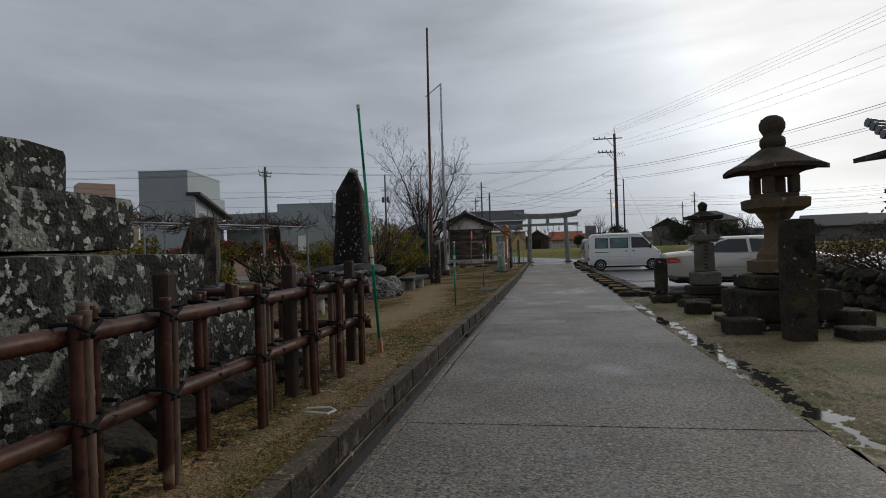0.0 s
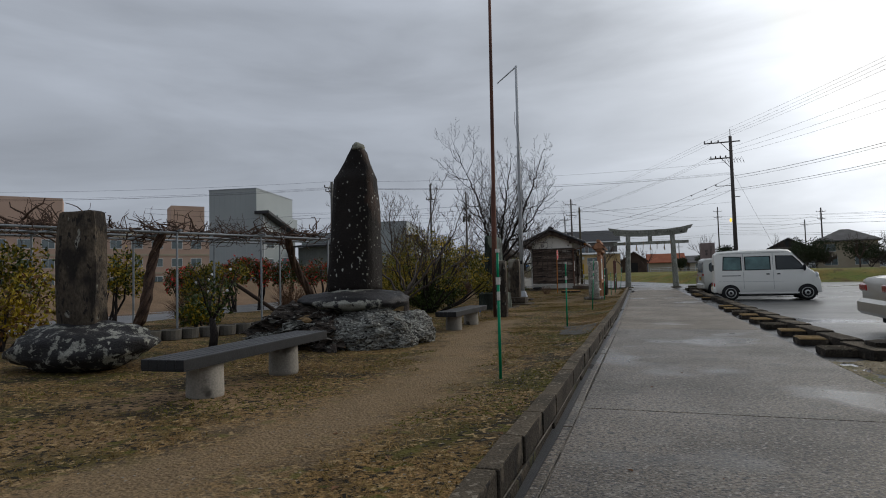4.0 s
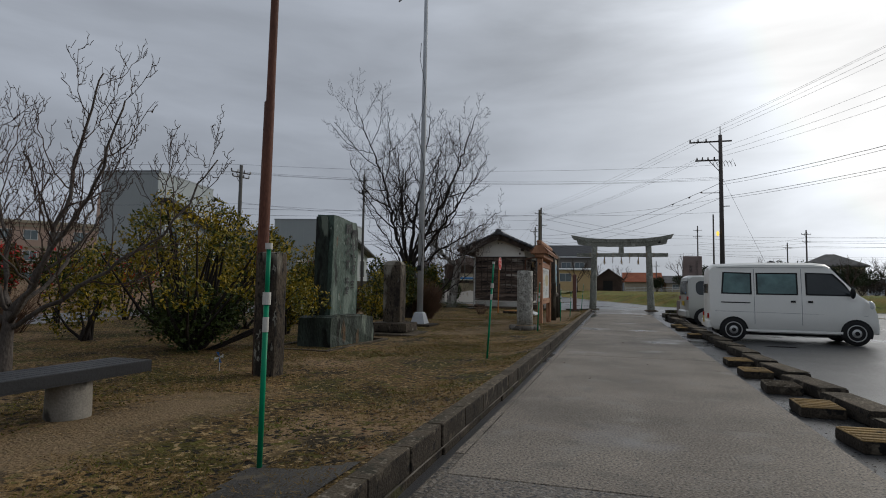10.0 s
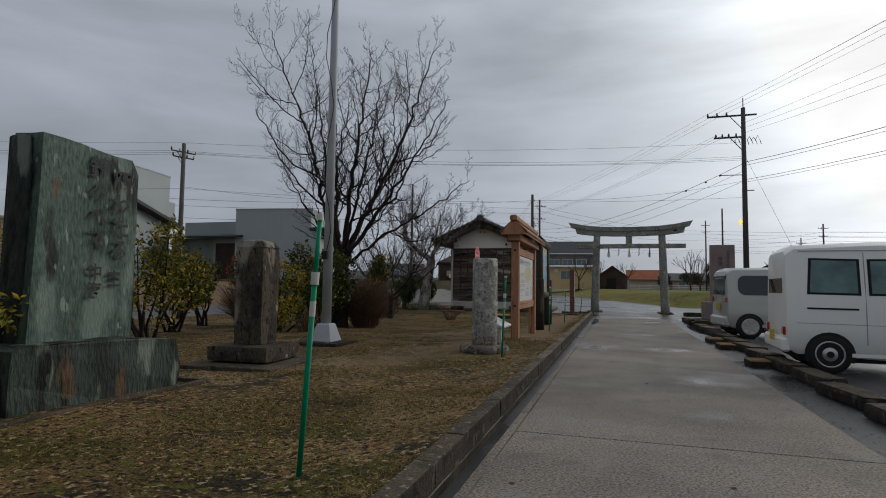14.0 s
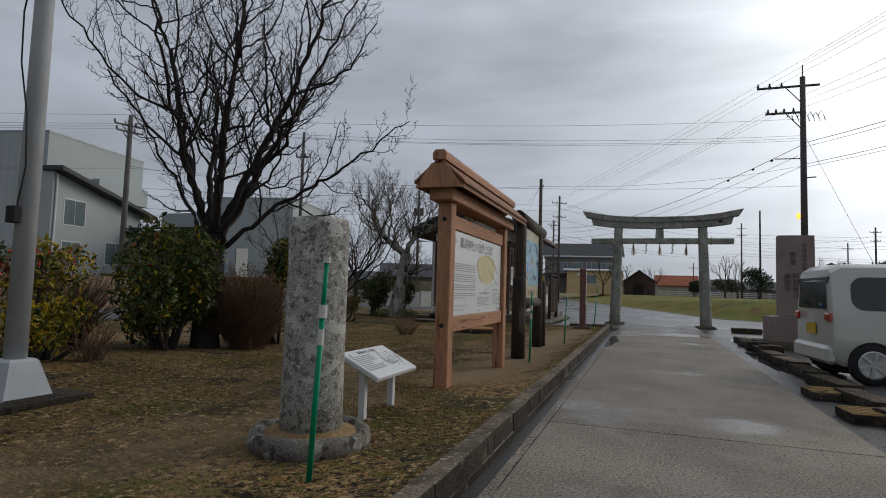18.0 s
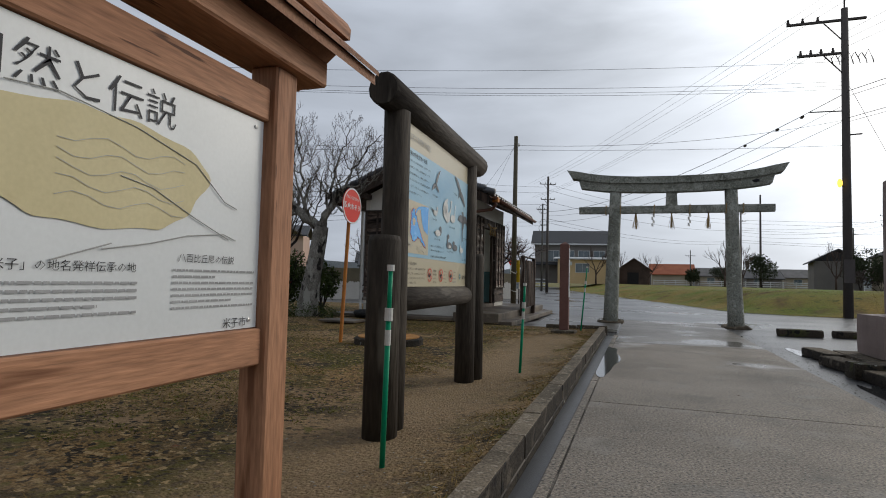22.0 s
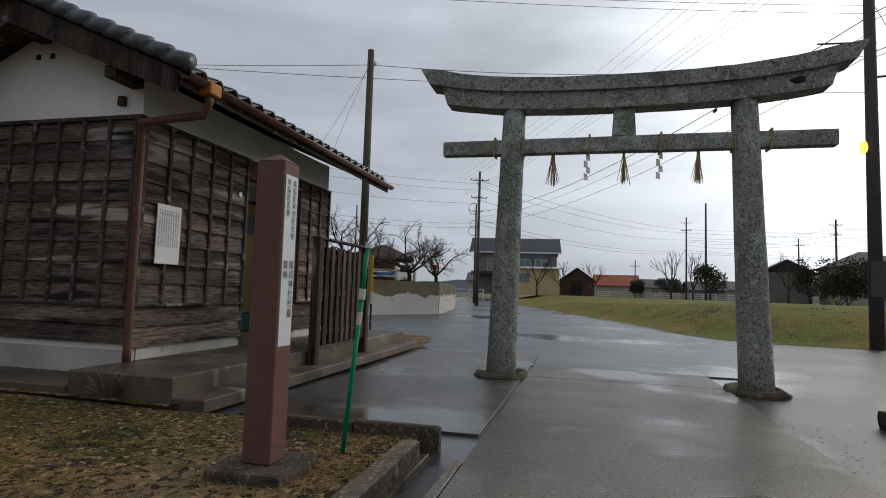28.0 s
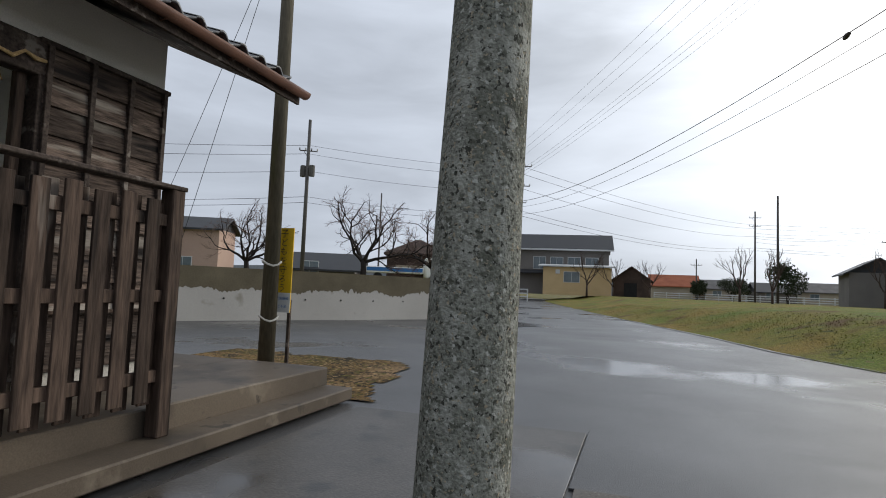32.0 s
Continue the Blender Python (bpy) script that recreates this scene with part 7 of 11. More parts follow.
for y0, y1, rows in ((0.965, 1.080, ("鳥獣保護区で", "鳥やほ乳類を", "つかまえること", "はできません。")), (1.243, 1.350, ("ゴミをすてずに", "ゴミをひろおう!", "きれいな中海に", "していきましょう。")), (1.517, 1.610, ("外来生物をすて", "ないで!"))):
    for k, body in enumerate(rows):
        line(body, y0, y0 + (y1 - y0) * len(body) / max(len(r) for r in rows), 1.096 - 0.031 * k, M_INK, ds, "caption_lettering")
bars(2, 0.095, 0.009, 0.031, M_INKGREY, ds, Matrix.Translation((bx, 1.517, 1.047)) @ FACE_E, 16)
part("map_ground", boxm(0.0228, 0.365, 1.222, 0.0245, 0.835, 1.614), M_SIGNCREAM, ds, "cream map ground")
lrng = random.Random(6)
lk = B()
outline = [(0.493, 1.561), (0.534, 1.553), (0.542, 1.514), (0.569, 1.511), (0.583, 1.470), (0.613, 1.438), (0.651, 1.395), (0.697, 1.351), (0.758, 1.307), (0.771, 1.274), (0.749, 1.281), (0.687, 1.313), (0.626, 1.337), (0.597, 1.354), (0.556, 1.318), (0.511, 1.310), (0.475, 1.336), (0.445, 1.375), (0.450, 1.44), (0.462, 1.48), (0.455, 1.52)]
fine = []
for (ya, za), (yb, zb) in zip(outline, outline[1:] + outline[:1]):
    fine += [(ya + (yb - ya) * i / 4 + (lrng.gauss(0, 0.004) if i else 0), za + (zb - za) * i / 4 + (lrng.gauss(0, 0.004) if i else 0)) for i in range(4)]
lk.faces.new([lk.verts.new((bx, y, z)) for y, z in fine])
part("lake_map", lk, M_MAPBLUE, ds, "deep blue lake on the map")
sh = B()
tube(sh, [(bx + 0.0005, y, z) for y, z in fine + fine[:1]], 0.0016, 3)
part("map_shore", sh, M_RED, ds, "thin red boundary line")
lk = B()
lk.faces.new([lk.verts.new((bx, y, z)) for y, z in ((0.541, 1.525), (0.562, 1.529), (0.593, 1.559), (0.650, 1.567), (0.664, 1.517), (0.689, 1.464), (0.730, 1.413), (0.820, 1.384), (0.827, 1.607), (0.679, 1.597), (0.602, 1.582), (0.566, 1.558))])
part("sea_map", lk, M_MAPBLUE, ds)
lk = B()
lk.faces.new([lk.verts.new((bx + 0.001, 0.516 + 0.027 * math.cos(u) * (1 + 0.2 * math.sin(3 * u)), 1.460 + 0.030 * math.sin(u))) for u in [2 * math.pi * k / 16 for k in range(16)]])
part("map_island", lk, M_SIGNCREAM, ds)
for k in range(12):
    rd = B()
    y, z = lrng.uniform(0.38, 0.80), lrng.uniform(1.24, 1.30) if k % 3 else lrng.uniform(1.33, 1.55)
    if k % 3 == 0:
        y = 0.40 + 0.02 * (k % 4)
    tube(rd, [(bx, min(max(y + 0.03 * i, 0.36), 0.82), z + 0.012 * math.sin(i * 1.7 + k)) for i in range(-2, 3)], 0.0012, 3)
    part("map_road", rd, M_MAPLINE, ds)
mk = B()
for s in (-1, 1):
    mk.faces.new([mk.verts.new((bx, 1.735 + u, 1.062 + v)) for u, v in ((-0.03, 0.004 * s), (0, 0.034 * s + 0.002), (0.03, 0.004 * s))][::s])
part("logo_mark", mk, M_TEAL, ds, "small teal diamond mark")


def ribbon(bm, a, b, c, widths):
    """A curved flat stroke through three points, with its half widths."""
    rows = []
    for k in range(9):
        t = k / 8
        f = (2 * (t - 0.5) * (t - 1), -4 * t * (t - 1), 2 * t * (t - 0.5))
        g = (4 * t - 3, 4 - 8 * t, 4 * t - 1)
        y, z, w = [sum(q * v for q, v in zip(f, u)) for u in ((a[0], b[0], c[0]), (a[1], b[1], c[1]), widths)]
        dy, dz = [sum(q * v for q, v in zip(g, u)) for u in ((a[0], b[0], c[0]), (a[1], b[1], c[1]))]
        d = math.hypot(dy, dz) or 1.0
        rows.append([bm.verts.new((bx + 0.0012, y + e * w * dz / d, z - e * w * dy / d)) for e in (-1, 1)])
    for p, q in zip(rows, rows[1:]):
        bm.faces.new((p[0], p[1], q[1], q[0]))


def picture(material, strokes, discs):
    """A printed waterbird: strokes for wings and necks, ovals for bodies and heads."""
    bm = B()
    for a, b, c, widths in strokes:
        ribbon(bm, a, b, c, widths)
    for y, z, ry, rz in discs:
        bm.faces.new([bm.verts.new((bx + 0.0008, y + ry * math.cos(u), z + rz * math.sin(u))) for u in [2 * math.pi * k / 20 for k in range(20)]])
    bmesh.ops.translate(bm, verts=bm.verts, vec=(0.0004 * (len(ds.children) % 7), 0.02, 0.004))
    tagged(part("bird_picture", bm, material, ds), "printed picture of a waterbird", kind="stuff")


picture(M_BIRD, (((0.969, 1.811), (1.005, 1.888), (1.076, 1.959), (0.0127, 0.0190, 0.0016)), ((0.964, 1.814), (0.914, 1.794), (0.875, 1.758), (0.0121, 0.0197, 0.0023)), ((0.932, 1.817), (0.982, 1.804), (1.050, 1.766), (0.0048, 0.0159, 0.0040)),), ((0.943, 1.817, 0.0137, 0.0114),))
picture(M_BIRD, (((1.672, 1.905), (1.652, 1.866), (1.607, 1.804), (0.0100, 0.0201, 0.0050)), ((1.658, 1.870), (1.591, 1.935), (1.492, 1.989), (0.0167, 0.0262, 0.0048)), ((1.652, 1.868), (1.748, 1.822), (1.827, 1.750), (0.0184, 0.0290, 0.0053)),), ())
picture(M_BIRDWHITE, (((1.004, 1.589), (1.015, 1.610), (1.010, 1.626), (0.0128, 0.0096, 0.0096)),), ((0.967, 1.582, 0.0519, 0.0225), (1.010, 1.626, 0.0159, 0.0127),))
picture(M_BIRD, (((0.933, 1.589), (0.900, 1.597), (0.867, 1.614), (0.0105, 0.0075, 0.0022)),), ())
picture(M_BIRDWHITE, (((1.286, 1.590), (1.208, 1.651), (1.288, 1.744), (0.0472, 0.0491, 0.0076)), ((1.332, 1.610), (1.382, 1.675), (1.382, 1.732), (0.0206, 0.0093, 0.0093)), ((1.256, 1.615), (1.204, 1.650), (1.169, 1.605), (0.0277, 0.0240, 0.0055)),), ((1.291, 1.583, 0.0664, 0.0479), (1.250, 1.660, 0.050, 0.055), (1.393, 1.735, 0.0201, 0.0102),))
picture(M_BIRDWHITE, (((1.500, 1.593), (1.501, 1.653), (1.521, 1.719), (0.0183, 0.0080, 0.0080)),), ((1.446, 1.586, 0.0714, 0.0355),))
picture(M_BIRDWHITE, (), ((1.037, 1.419, 0.0645, 0.0273),))
picture(M_BIRD, (((1.008, 1.416), (0.981, 1.418), (0.959, 1.420), (0.0170, 0.0108, 0.0031)), ((1.102, 1.411), (1.120, 1.429), (1.123, 1.454), (0.0138, 0.0155, 0.0155)),), ((1.110, 1.458, 0.0292, 0.0254),))
picture(M_BIRD, (((1.766, 1.686), (1.782, 1.604), (1.766, 1.510), (0.0120, 0.0347, 0.0107)), ((1.776, 1.602), (1.685, 1.620), (1.614, 1.597), (0.0305, 0.0331, 0.0051)), ((1.776, 1.602), (1.863, 1.621), (1.919, 1.575), (0.0366, 0.0338, 0.0084)), ((1.764, 1.530), (1.765, 1.471), (1.768, 1.400), (0.0093, 0.0093, 0.0093)),), ((1.759, 1.681, 0.0270, 0.0099),))
picture(M_BIRD, (((1.323, 1.345), (1.311, 1.380), (1.327, 1.416), (0.0202, 0.0131, 0.0131)),), ((1.365, 1.334, 0.0814, 0.0304), (1.330, 1.413, 0.0288, 0.0201),))
picture(M_BIRD, (), ((1.538, 1.325, 0.0722, 0.0295), (1.493, 1.362, 0.0325, 0.0228),))
picture(M_BIRDWHITE, (), ((1.373, 1.325, 0.0379, 0.0133),))
picture(M_BIRDWHITE, (((1.721, 1.323), (1.706, 1.341), (1.705, 1.356), (0.0129, 0.0116, 0.0116)), ((1.735, 1.300), (1.734, 1.270), (1.733, 1.239), (0.0065, 0.0039, 0.0039)),), ((1.741, 1.314, 0.0598, 0.0254),))
for k in range(3):
    rg = B()
    yc, zc = 0.893 + 0.279 * k, 1.066
    N = 28
    for j in range(N):
        a, b = 2 * math.pi * j / N, 2 * math.pi * (j + 1) / N
        rg.faces.new([rg.verts.new((bx, yc + r * math.cos(t), zc + r * math.sin(t))) for r, t in ((0.054, a), (0.054, b), (0.046, b), (0.046, a))])
    rg.faces.new([rg.verts.new((bx + 0.001, yc + u, zc + v)) for u, v in ((-0.036, 0.030), (-0.030, 0.036), (0.036, -0.030), (0.030, -0.036))])
    part("prohibition_mark", rg, M_RED, ds, "red ring with slash")
    part("pictogram", boulder(bx - 0.0, yc, zc, 0.0012, 0.026, 0.018, k, 0.3, 2), M_INK, ds)

# ---------------- small lectern sign ----------------
lc = thing("lectern_sign", -2.11, 29.79, 0.065, 0, "small white tilted explanation board on two legs", "sign")
lc.matrix_basis = lc.matrix_basis @ Matrix.Diagonal((0.9, 0.9, 0.98, 1))
tilt = Matrix.Translation((0, 0, 0.46)) @ Matrix.Rotation(radians(24), 4, "Y")
for y in (-0.29, 0.29):
    part("leg", boxm(-0.03, y - 0.03, -0.05, 0.03, y + 0.03, 0.43, 0.006), M_WHITEPAINT, lc)
pl = part("board", boxm(-0.20, -0.42, -0.02, 0.22, 0.42, 0.02, 0.006), M_BOARDWHITE, lc)
pl.matrix_basis = tilt
up = tilt @ Matrix.Translation((0, 0, 0.0235)) @ Matrix.Rotation(radians(90), 4, "Z")
text_part("粟嶋神社の鳥居", 0.050, M_INK, lc, up @ Matrix.Translation((-0.20, 0.125, 0)), "title_lettering")
bars(9, 0.36, 0.011, 0.025, M_INKGREY, lc, up @ Matrix.Translation((-0.39, 0.10, 0)), 21)
mrng = random.Random(61)
for k in range(30):
    lb = B()
    steep = k % 2
    x0, y0 = mrng.uniform(0.04, 0.36), mrng.uniform(-0.11, 0.10)
    ang = (1.05 if steep else 0.12) + mrng.gauss(0, 0.12)
    ln = mrng.uniform(0.04, 0.13)
    e = [(min(max(x0 + u * ln * math.cos(ang), 0.02), 0.40), min(max(y0 + u * ln * math.sin(ang), -0.15), 0.15), 0.001) for u in (-1, 1)]
    tube(lb, e, 0.0018 if k % 5 == 0 else 0.0009, 3)
    part("sketch_line", lb, M_INKGREY, lc).matrix_basis = up
for r, z, m_ in ((0.052, 0.001, M_INKGREY), (0.048, 0.0016, M_WHITEMETAL)):
    sk = B()
    sk.faces.new([sk.verts.new((0.15 + r * (1 + 0.12 * math.sin(3 * t)) * math.cos(t), -0.055 + r * (0.85 + 0.1 * math.cos(2 * t)) * math.sin(t), z)) for t in [2 * math.pi * k / 24 for k in range(24)]])
    part("sketch_spot", sk, m_, lc).matrix_basis = up
star = B()
star.faces.new([star.verts.new((-0.355 + (0.030 if k % 2 == 0 else 0.006) * math.cos(k * math.pi / 8), 0.125 + (0.030 if k % 2 == 0 else 0.006) * math.sin(k * math.pi / 8), 0.001)) for k in range(16)])
part("compass_star", star, M_INK, lc).matrix_basis = up
part("red_dot", lathem([(0.006, 0.0), (0.005, 0.002)], 8), M_RED, lc).matrix_basis = up @ Matrix.Translation((0.27, 0.09, 0))


# ---------------- green marker poles ----------------
def green_pole(x, y, h, lean=0.0, leany=0.0, tall=False, hero=""):
    g = thing("marker_pole", x, y, grass_h(y, x) if y < 44.4 else 0.0, 0, hero or "thin green plastic marker pole with white bands", "marker pole", "green marker poles")
    g.matrix_basis = g.matrix_basis @ pose(0, 0, 0, -leany, lean, 0)
    r = 0.0155
    part("tube", cylm((0, 0, -0.05), (0, 0, h * 0.75), r, n=12), M_GREENPOLE, g, smooth=True)
    part("upper_tube", cylm((0, 0, h * 0.75), (0, 0, h), r * 0.85, n=12), M_GREENPOLE, g, smooth=True)
    if tall:
        part("wooden_stake", boxm(-0.025, -0.02, -0.05, 0.025, 0.03, 0.14, 0.004), M_CEDAR, g, "short wooden stake at the foot")
        part("band", cylm((0, 0, 0.98), (0, 0, 1.10), r * 1.35, n=12), M_CREAMTAPE, g, "cream tape band")
        part("white_band", cylm((0, 0, 0.90), (0, 0, 0.965), r * 1.15, n=12), M_WHITEPLASTIC, g)
        part("cap", cylm((0, 0, h), (0, 0, h + 0.05), r * 1.2, n=12), M_CREAMTAPE, g)
    else:
        part("band", cylm((0, 0, h * 0.745), (0, 0, h * 0.745 + 0.07), r * 1.5, n=12), M_WHITEPLASTIC, g, "white joint collar")
        part("white_band", cylm((0, 0, h * 0.62), (0, 0, h * 0.62 + 0.085), r * 1.12, n=12), M_WHITEPLASTIC, g)
        part("cap", cylm((0, 0, h), (0, 0, h + 0.035), r * 1.35, n=12), M_WHITEPLASTIC, g, "white plastic cap")


green_pole(-1.67, 5.6, 2.5, -3.5, 0, True, "very tall green marker pole leaning over the lawn")
green_pole(-1.75, 11.15, 1.24, 0.3)
green_pole(-1.79, 17.0, 1.24, 0.5)
green_pole(-1.73, 22.62, 1.42, 3.5)
green_pole(-1.70, 28.15, 1.16, 2.5)
green_pole(-1.72, 34.3, 1.08, 1.0)
green_pole(-1.66, 37.8, 0.98, 2.5)
green_pole(-1.55, 43.7, 1.33, 5.0)

# ---------------- benches ----------------
def bench(x, y0, y1, rz=0.0):
    b = thing("bench", x, (y0 + y1) / 2, grass_h(y0), rz, "long black plank bench on two stained concrete drums", "bench", "lawn benches")
    h = (y1 - y0) / 2
    for k in range(5):
        part("seat_slat", boxm(-0.21 + 0.085 * k, -h, 0.30, -0.13 + 0.085 * k, h, 0.385, 0.005), M_BENCH, b)
    part("seat_core", boxm(-0.205, -h + 0.005, 0.29, 0.208, h - 0.005, 0.372), M_BENCH, b)
    for s in (-0.5, 0.42):
        part("drum_leg", lathem([(0.155, -0.05), (0.16, 0.02), (0.155, 0.27), (0.15, 0.292)], 20), M_BENCHLEG, b, smooth=True).matrix_basis = pose(0, s * h * 1.15, 0)
    return b


bench(-4.15, 9.28, 11.7, 3)
bench(-3.92, 15.9, 18.2, 0)

# ---------------- pergola with wisteria ----------------
pg = thing("pergola", -8.1, 18.75, 0.12, -20.7, "steel pipe pergola overgrown with bare gnarled wisteria", "pergola")
for j in range(6):
    for x in (0.0, -2.15):
        part("pipe_post", cylm((x, -1.98 * j, -0.1), (x, -1.98 * j, 2.08), 0.024, n=8), M_STEEL, pg)
    part("pipe_rafter", cylm((-2.35, -1.98 * j, 2.11), (0.2, -1.98 * j, 2.11), 0.022, n=8), M_STEEL, pg)
for x in (0.0, -1.07, -2.15):
    part("pipe_beam", cylm((x, -10.1, 2.075), (x, 0.2, 2.075), 0.024, n=8), M_STEEL, pg)
rng = random.Random(31)
vb = B()
for k in range(820):                    # knotted clumps over the posts, thinner strands between
    j = rng.randrange(6)
    if k % 3:
        x, y = rng.choice((0.0, -1.1, -2.1)) + rng.gauss(0, 0.20), -1.98 * j - 0.1 + rng.gauss(0, 0.34)
    else:
        x, y = rng.uniform(-2.3, 0.15), rng.uniform(-10.0, 0.2)
    y = min(y, 0.22)
    a = rng.uniform(0, 6.28)
    pts, p = [], Vector((x, y, 2.10 + rng.uniform(0, 0.06)))
    d = Vector((math.cos(a) * 0.6, math.sin(a), 0.25 if k % 3 else 0.0))
    for i in range(7):
        pts.append(p.copy())
        d = (d + Vector((rng.gauss(0, 0.45), rng.gauss(0, 0.5), rng.gauss(0.05 if k % 3 else 0.0, 0.30)))).normalized()
        p = p + d * 0.105
        p.z = min(max(p.z, 1.92 if k % 4 else 1.74), 2.30 if k % 3 == 0 else 2.58)
        p.y = min(p.y, 0.3)
    r = rng.choice((0.007, 0.008, 0.010, 0.012, 0.016, 0.024))
    tube(vb, pts, [r * (1 - 0.1 * i) for i in range(7)], 5)
tagged(part("vine_tangle", vb, M_VINE, pg), "dense tangle of bare brown vines", kind="stuff")
for bx_, by_, lx, ly in ((-1.55, 0.75, -0.75, -0.7), (-1.2, -4.3, -0.8, -3.9), (-1.2, -8.4, -1.6, -7.8)):
    vb = B()
    for q in range(4):
        ph = q * 1.57
        tube(vb, [(bx_ + (lx - bx_) * j / 9 + 0.07 * math.cos(j * 0.9 + ph) + 0.12 * math.sin(j * 0.7), by_ + (ly - by_) * j / 9 + 0.07 * math.sin(j * 0.9 + ph), 2.12 * j / 9) for j in range(10)], [0.065 - 0.003 * j for j in range(10)], 6)
    part("vine_trunk", vb, M_VINE, pg, "twisted wisteria trunk")
part("prop_log", cylm((-0.4, -0.9, 0.0), (-1.5, -1.9, 1.05), 0.05, 0.045, 9), M_DARKWOOD, pg, "leaning dark wooden prop")
for k in range(19):
    x, y = (-9.25 + 0.132 * k, 12.7 + 0.345 * k) if k < 16 else (-7.12 - 0.08 * (k - 16), 18.25 + 0.48 * (k - 16))
    o = thing("planter", x + 0.03 * math.sin(k * 2.2), y, grass_h(y, x) - 0.005, 20 * k, "small round grey concrete planter with soil", "planter", "row of planters")
    part("pot", lathem([(0.15, 0), (0.172, 0.02), (0.185, 0.20), (0.172, 0.21), (0.16, 0.16), (0.02, 0.155)], 14), M_POT, o)
    part("soil", lathem([(0.16, 0.15), (0.10, 0.175), (0.02, 0.18)], 10), M_EARTH, o)

# ---------------- small road sign, cover, tyre, low objects ----------------
rsn = thing("water_tank_sign", -5.0, 39.7, 0.0, 88, "round red fire cistern sign on an orange post", "sign")
rsn.matrix_basis = rsn.matrix_basis @ pose(0, 0, 0, 0, 4, 0)
part("post", cylm((0, 0, -0.1), (0, 0, 2.02), 0.03, n=10), M_ORANGEPOLE, rsn)
disc = part("disc", cylm((0, -0.045, 2.27), (0, -0.033, 2.27), 0.30, n=36), M_RED, rsn, "red round sign plate")
rim = B()
for j in range(40):
    a, b = 2 * math.pi * j / 40, 2 * math.pi * (j + 1) / 40
    rim.faces.new([rim.verts.new((r * math.cos(t), -0.049, 2.27 + r * math.sin(t))) for r, t in ((0.30, a), (0.30, b), (0.275, b), (0.275, a))])
part("white_rim", rim, M_WHITEPAINT, rsn)
text_part("FIRE CISTERN", 0.07, M_WHITEPAINT, rsn, Matrix.Translation((0, -0.05, 2.38)) @ FACE_S, "lettering", "CENTER")
text_part("防火水そう", 0.108, M_WHITEPAINT, rsn, Matrix.Translation((0, -0.05, 2.22)) @ FACE_S, "lettering", "CENTER", 0.002)
mh = thing("cistern_cover", -4.25, 39.95, 0.0, 0, "round rusty orange iron cover on a raised concrete ring", "manhole cover")
part("ring", lathem([(0.56, -0.05), (0.56, 0.10), (0.53, 0.12), (0.05, 0.12)], 32), M_DARKSTONE, mh)
part("cover", lathem([(0.50, 0.12), (0.50, 0.135), (0.36, 0.14), (0.355, 0.15), (0.02, 0.152)], 32), M_MANHOLE, mh)
ty = thing("old_tyre", -7.0, 44.55, 0.09, 0, "black car tyre lying by the wall", "tyre")
tb = B()
bmesh.ops.create_uvsphere(tb, u_segments=24, v_segments=8, radius=0.3)
for v in tb.verts:
    a = math.atan2(v.co.y, v.co.x)
    t = math.atan2(v.co.z, math.hypot(v.co.x, v.co.y)) * 2
    v.co = Vector(((0.22 + 0.09 * math.cos(t)) * math.cos(a), (0.22 + 0.09 * math.cos(t)) * math.sin(a), 0.08 + 0.08 * math.sin(t)))
part("tyre", tb, M_BLACK, ty, smooth=True)
tagged(part("ground_plate", hewn(-7.2, 42.6, 0.06, -6.3, 43.3, 0.115, 0.01, 0.004, 3, 5), M_STEP), "flat dark concrete cover set in the lawn", "cover slab")
sk = thing("wooden_stake", -6.5, 17.2, 0.16, 0, "short cut wooden stake in the soil", "stake")
part("stake", cylm((0, 0, -0.05), (0.01, 0, 0.22), 0.045, 0.04, 8), M_CEDAR, sk)
pw = thing("pinwheel", -4.35, 19.9, 0.15, 0, "tiny blue and white pinwheel stuck in the grass", "pinwheel")
part("stick", cylm((0, 0, -0.05), (0, 0, 0.10), 0.005, n=5), M_WHITEPAINT, pw)
for k in range(4):
    vb = B()
    a = k * math.pi / 2
    vb.faces.new([vb.verts.new((r * math.cos(t), -0.01 * (1 + r * 10), 0.11 + r * math.sin(t))) for r, t in ((0.0, 0), (0.06, a), (0.075, a + 0.6))])
    bmesh.ops.solidify(vb, geom=vb.faces[:], thickness=0.002)
    part("vane", vb, M_BLUEPLATE if k % 2 else M_WHITEPAINT, pw)

# stone and concrete wheel blocks along the parking edge
rng = random.Random(81)


def tan_plate(x, y, rz, material=M_TAN):
    o = thing("paving_plate", x, y, -0.03, rz, "ribbed tan paving plate lying at the parking edge", "paving plate", "ribbed paving plates")
    # slab in the dark concrete, top and ribs in the lighter material
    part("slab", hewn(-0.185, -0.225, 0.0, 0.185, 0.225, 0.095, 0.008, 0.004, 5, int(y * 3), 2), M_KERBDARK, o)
    part("top", boxm(-0.178, -0.218, 0.088, 0.178, 0.218, 0.100, 0.004), material, o, "top layer in a lighter tone than the slab")
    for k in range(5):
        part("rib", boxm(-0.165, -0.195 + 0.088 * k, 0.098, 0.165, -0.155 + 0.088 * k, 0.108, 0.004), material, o)


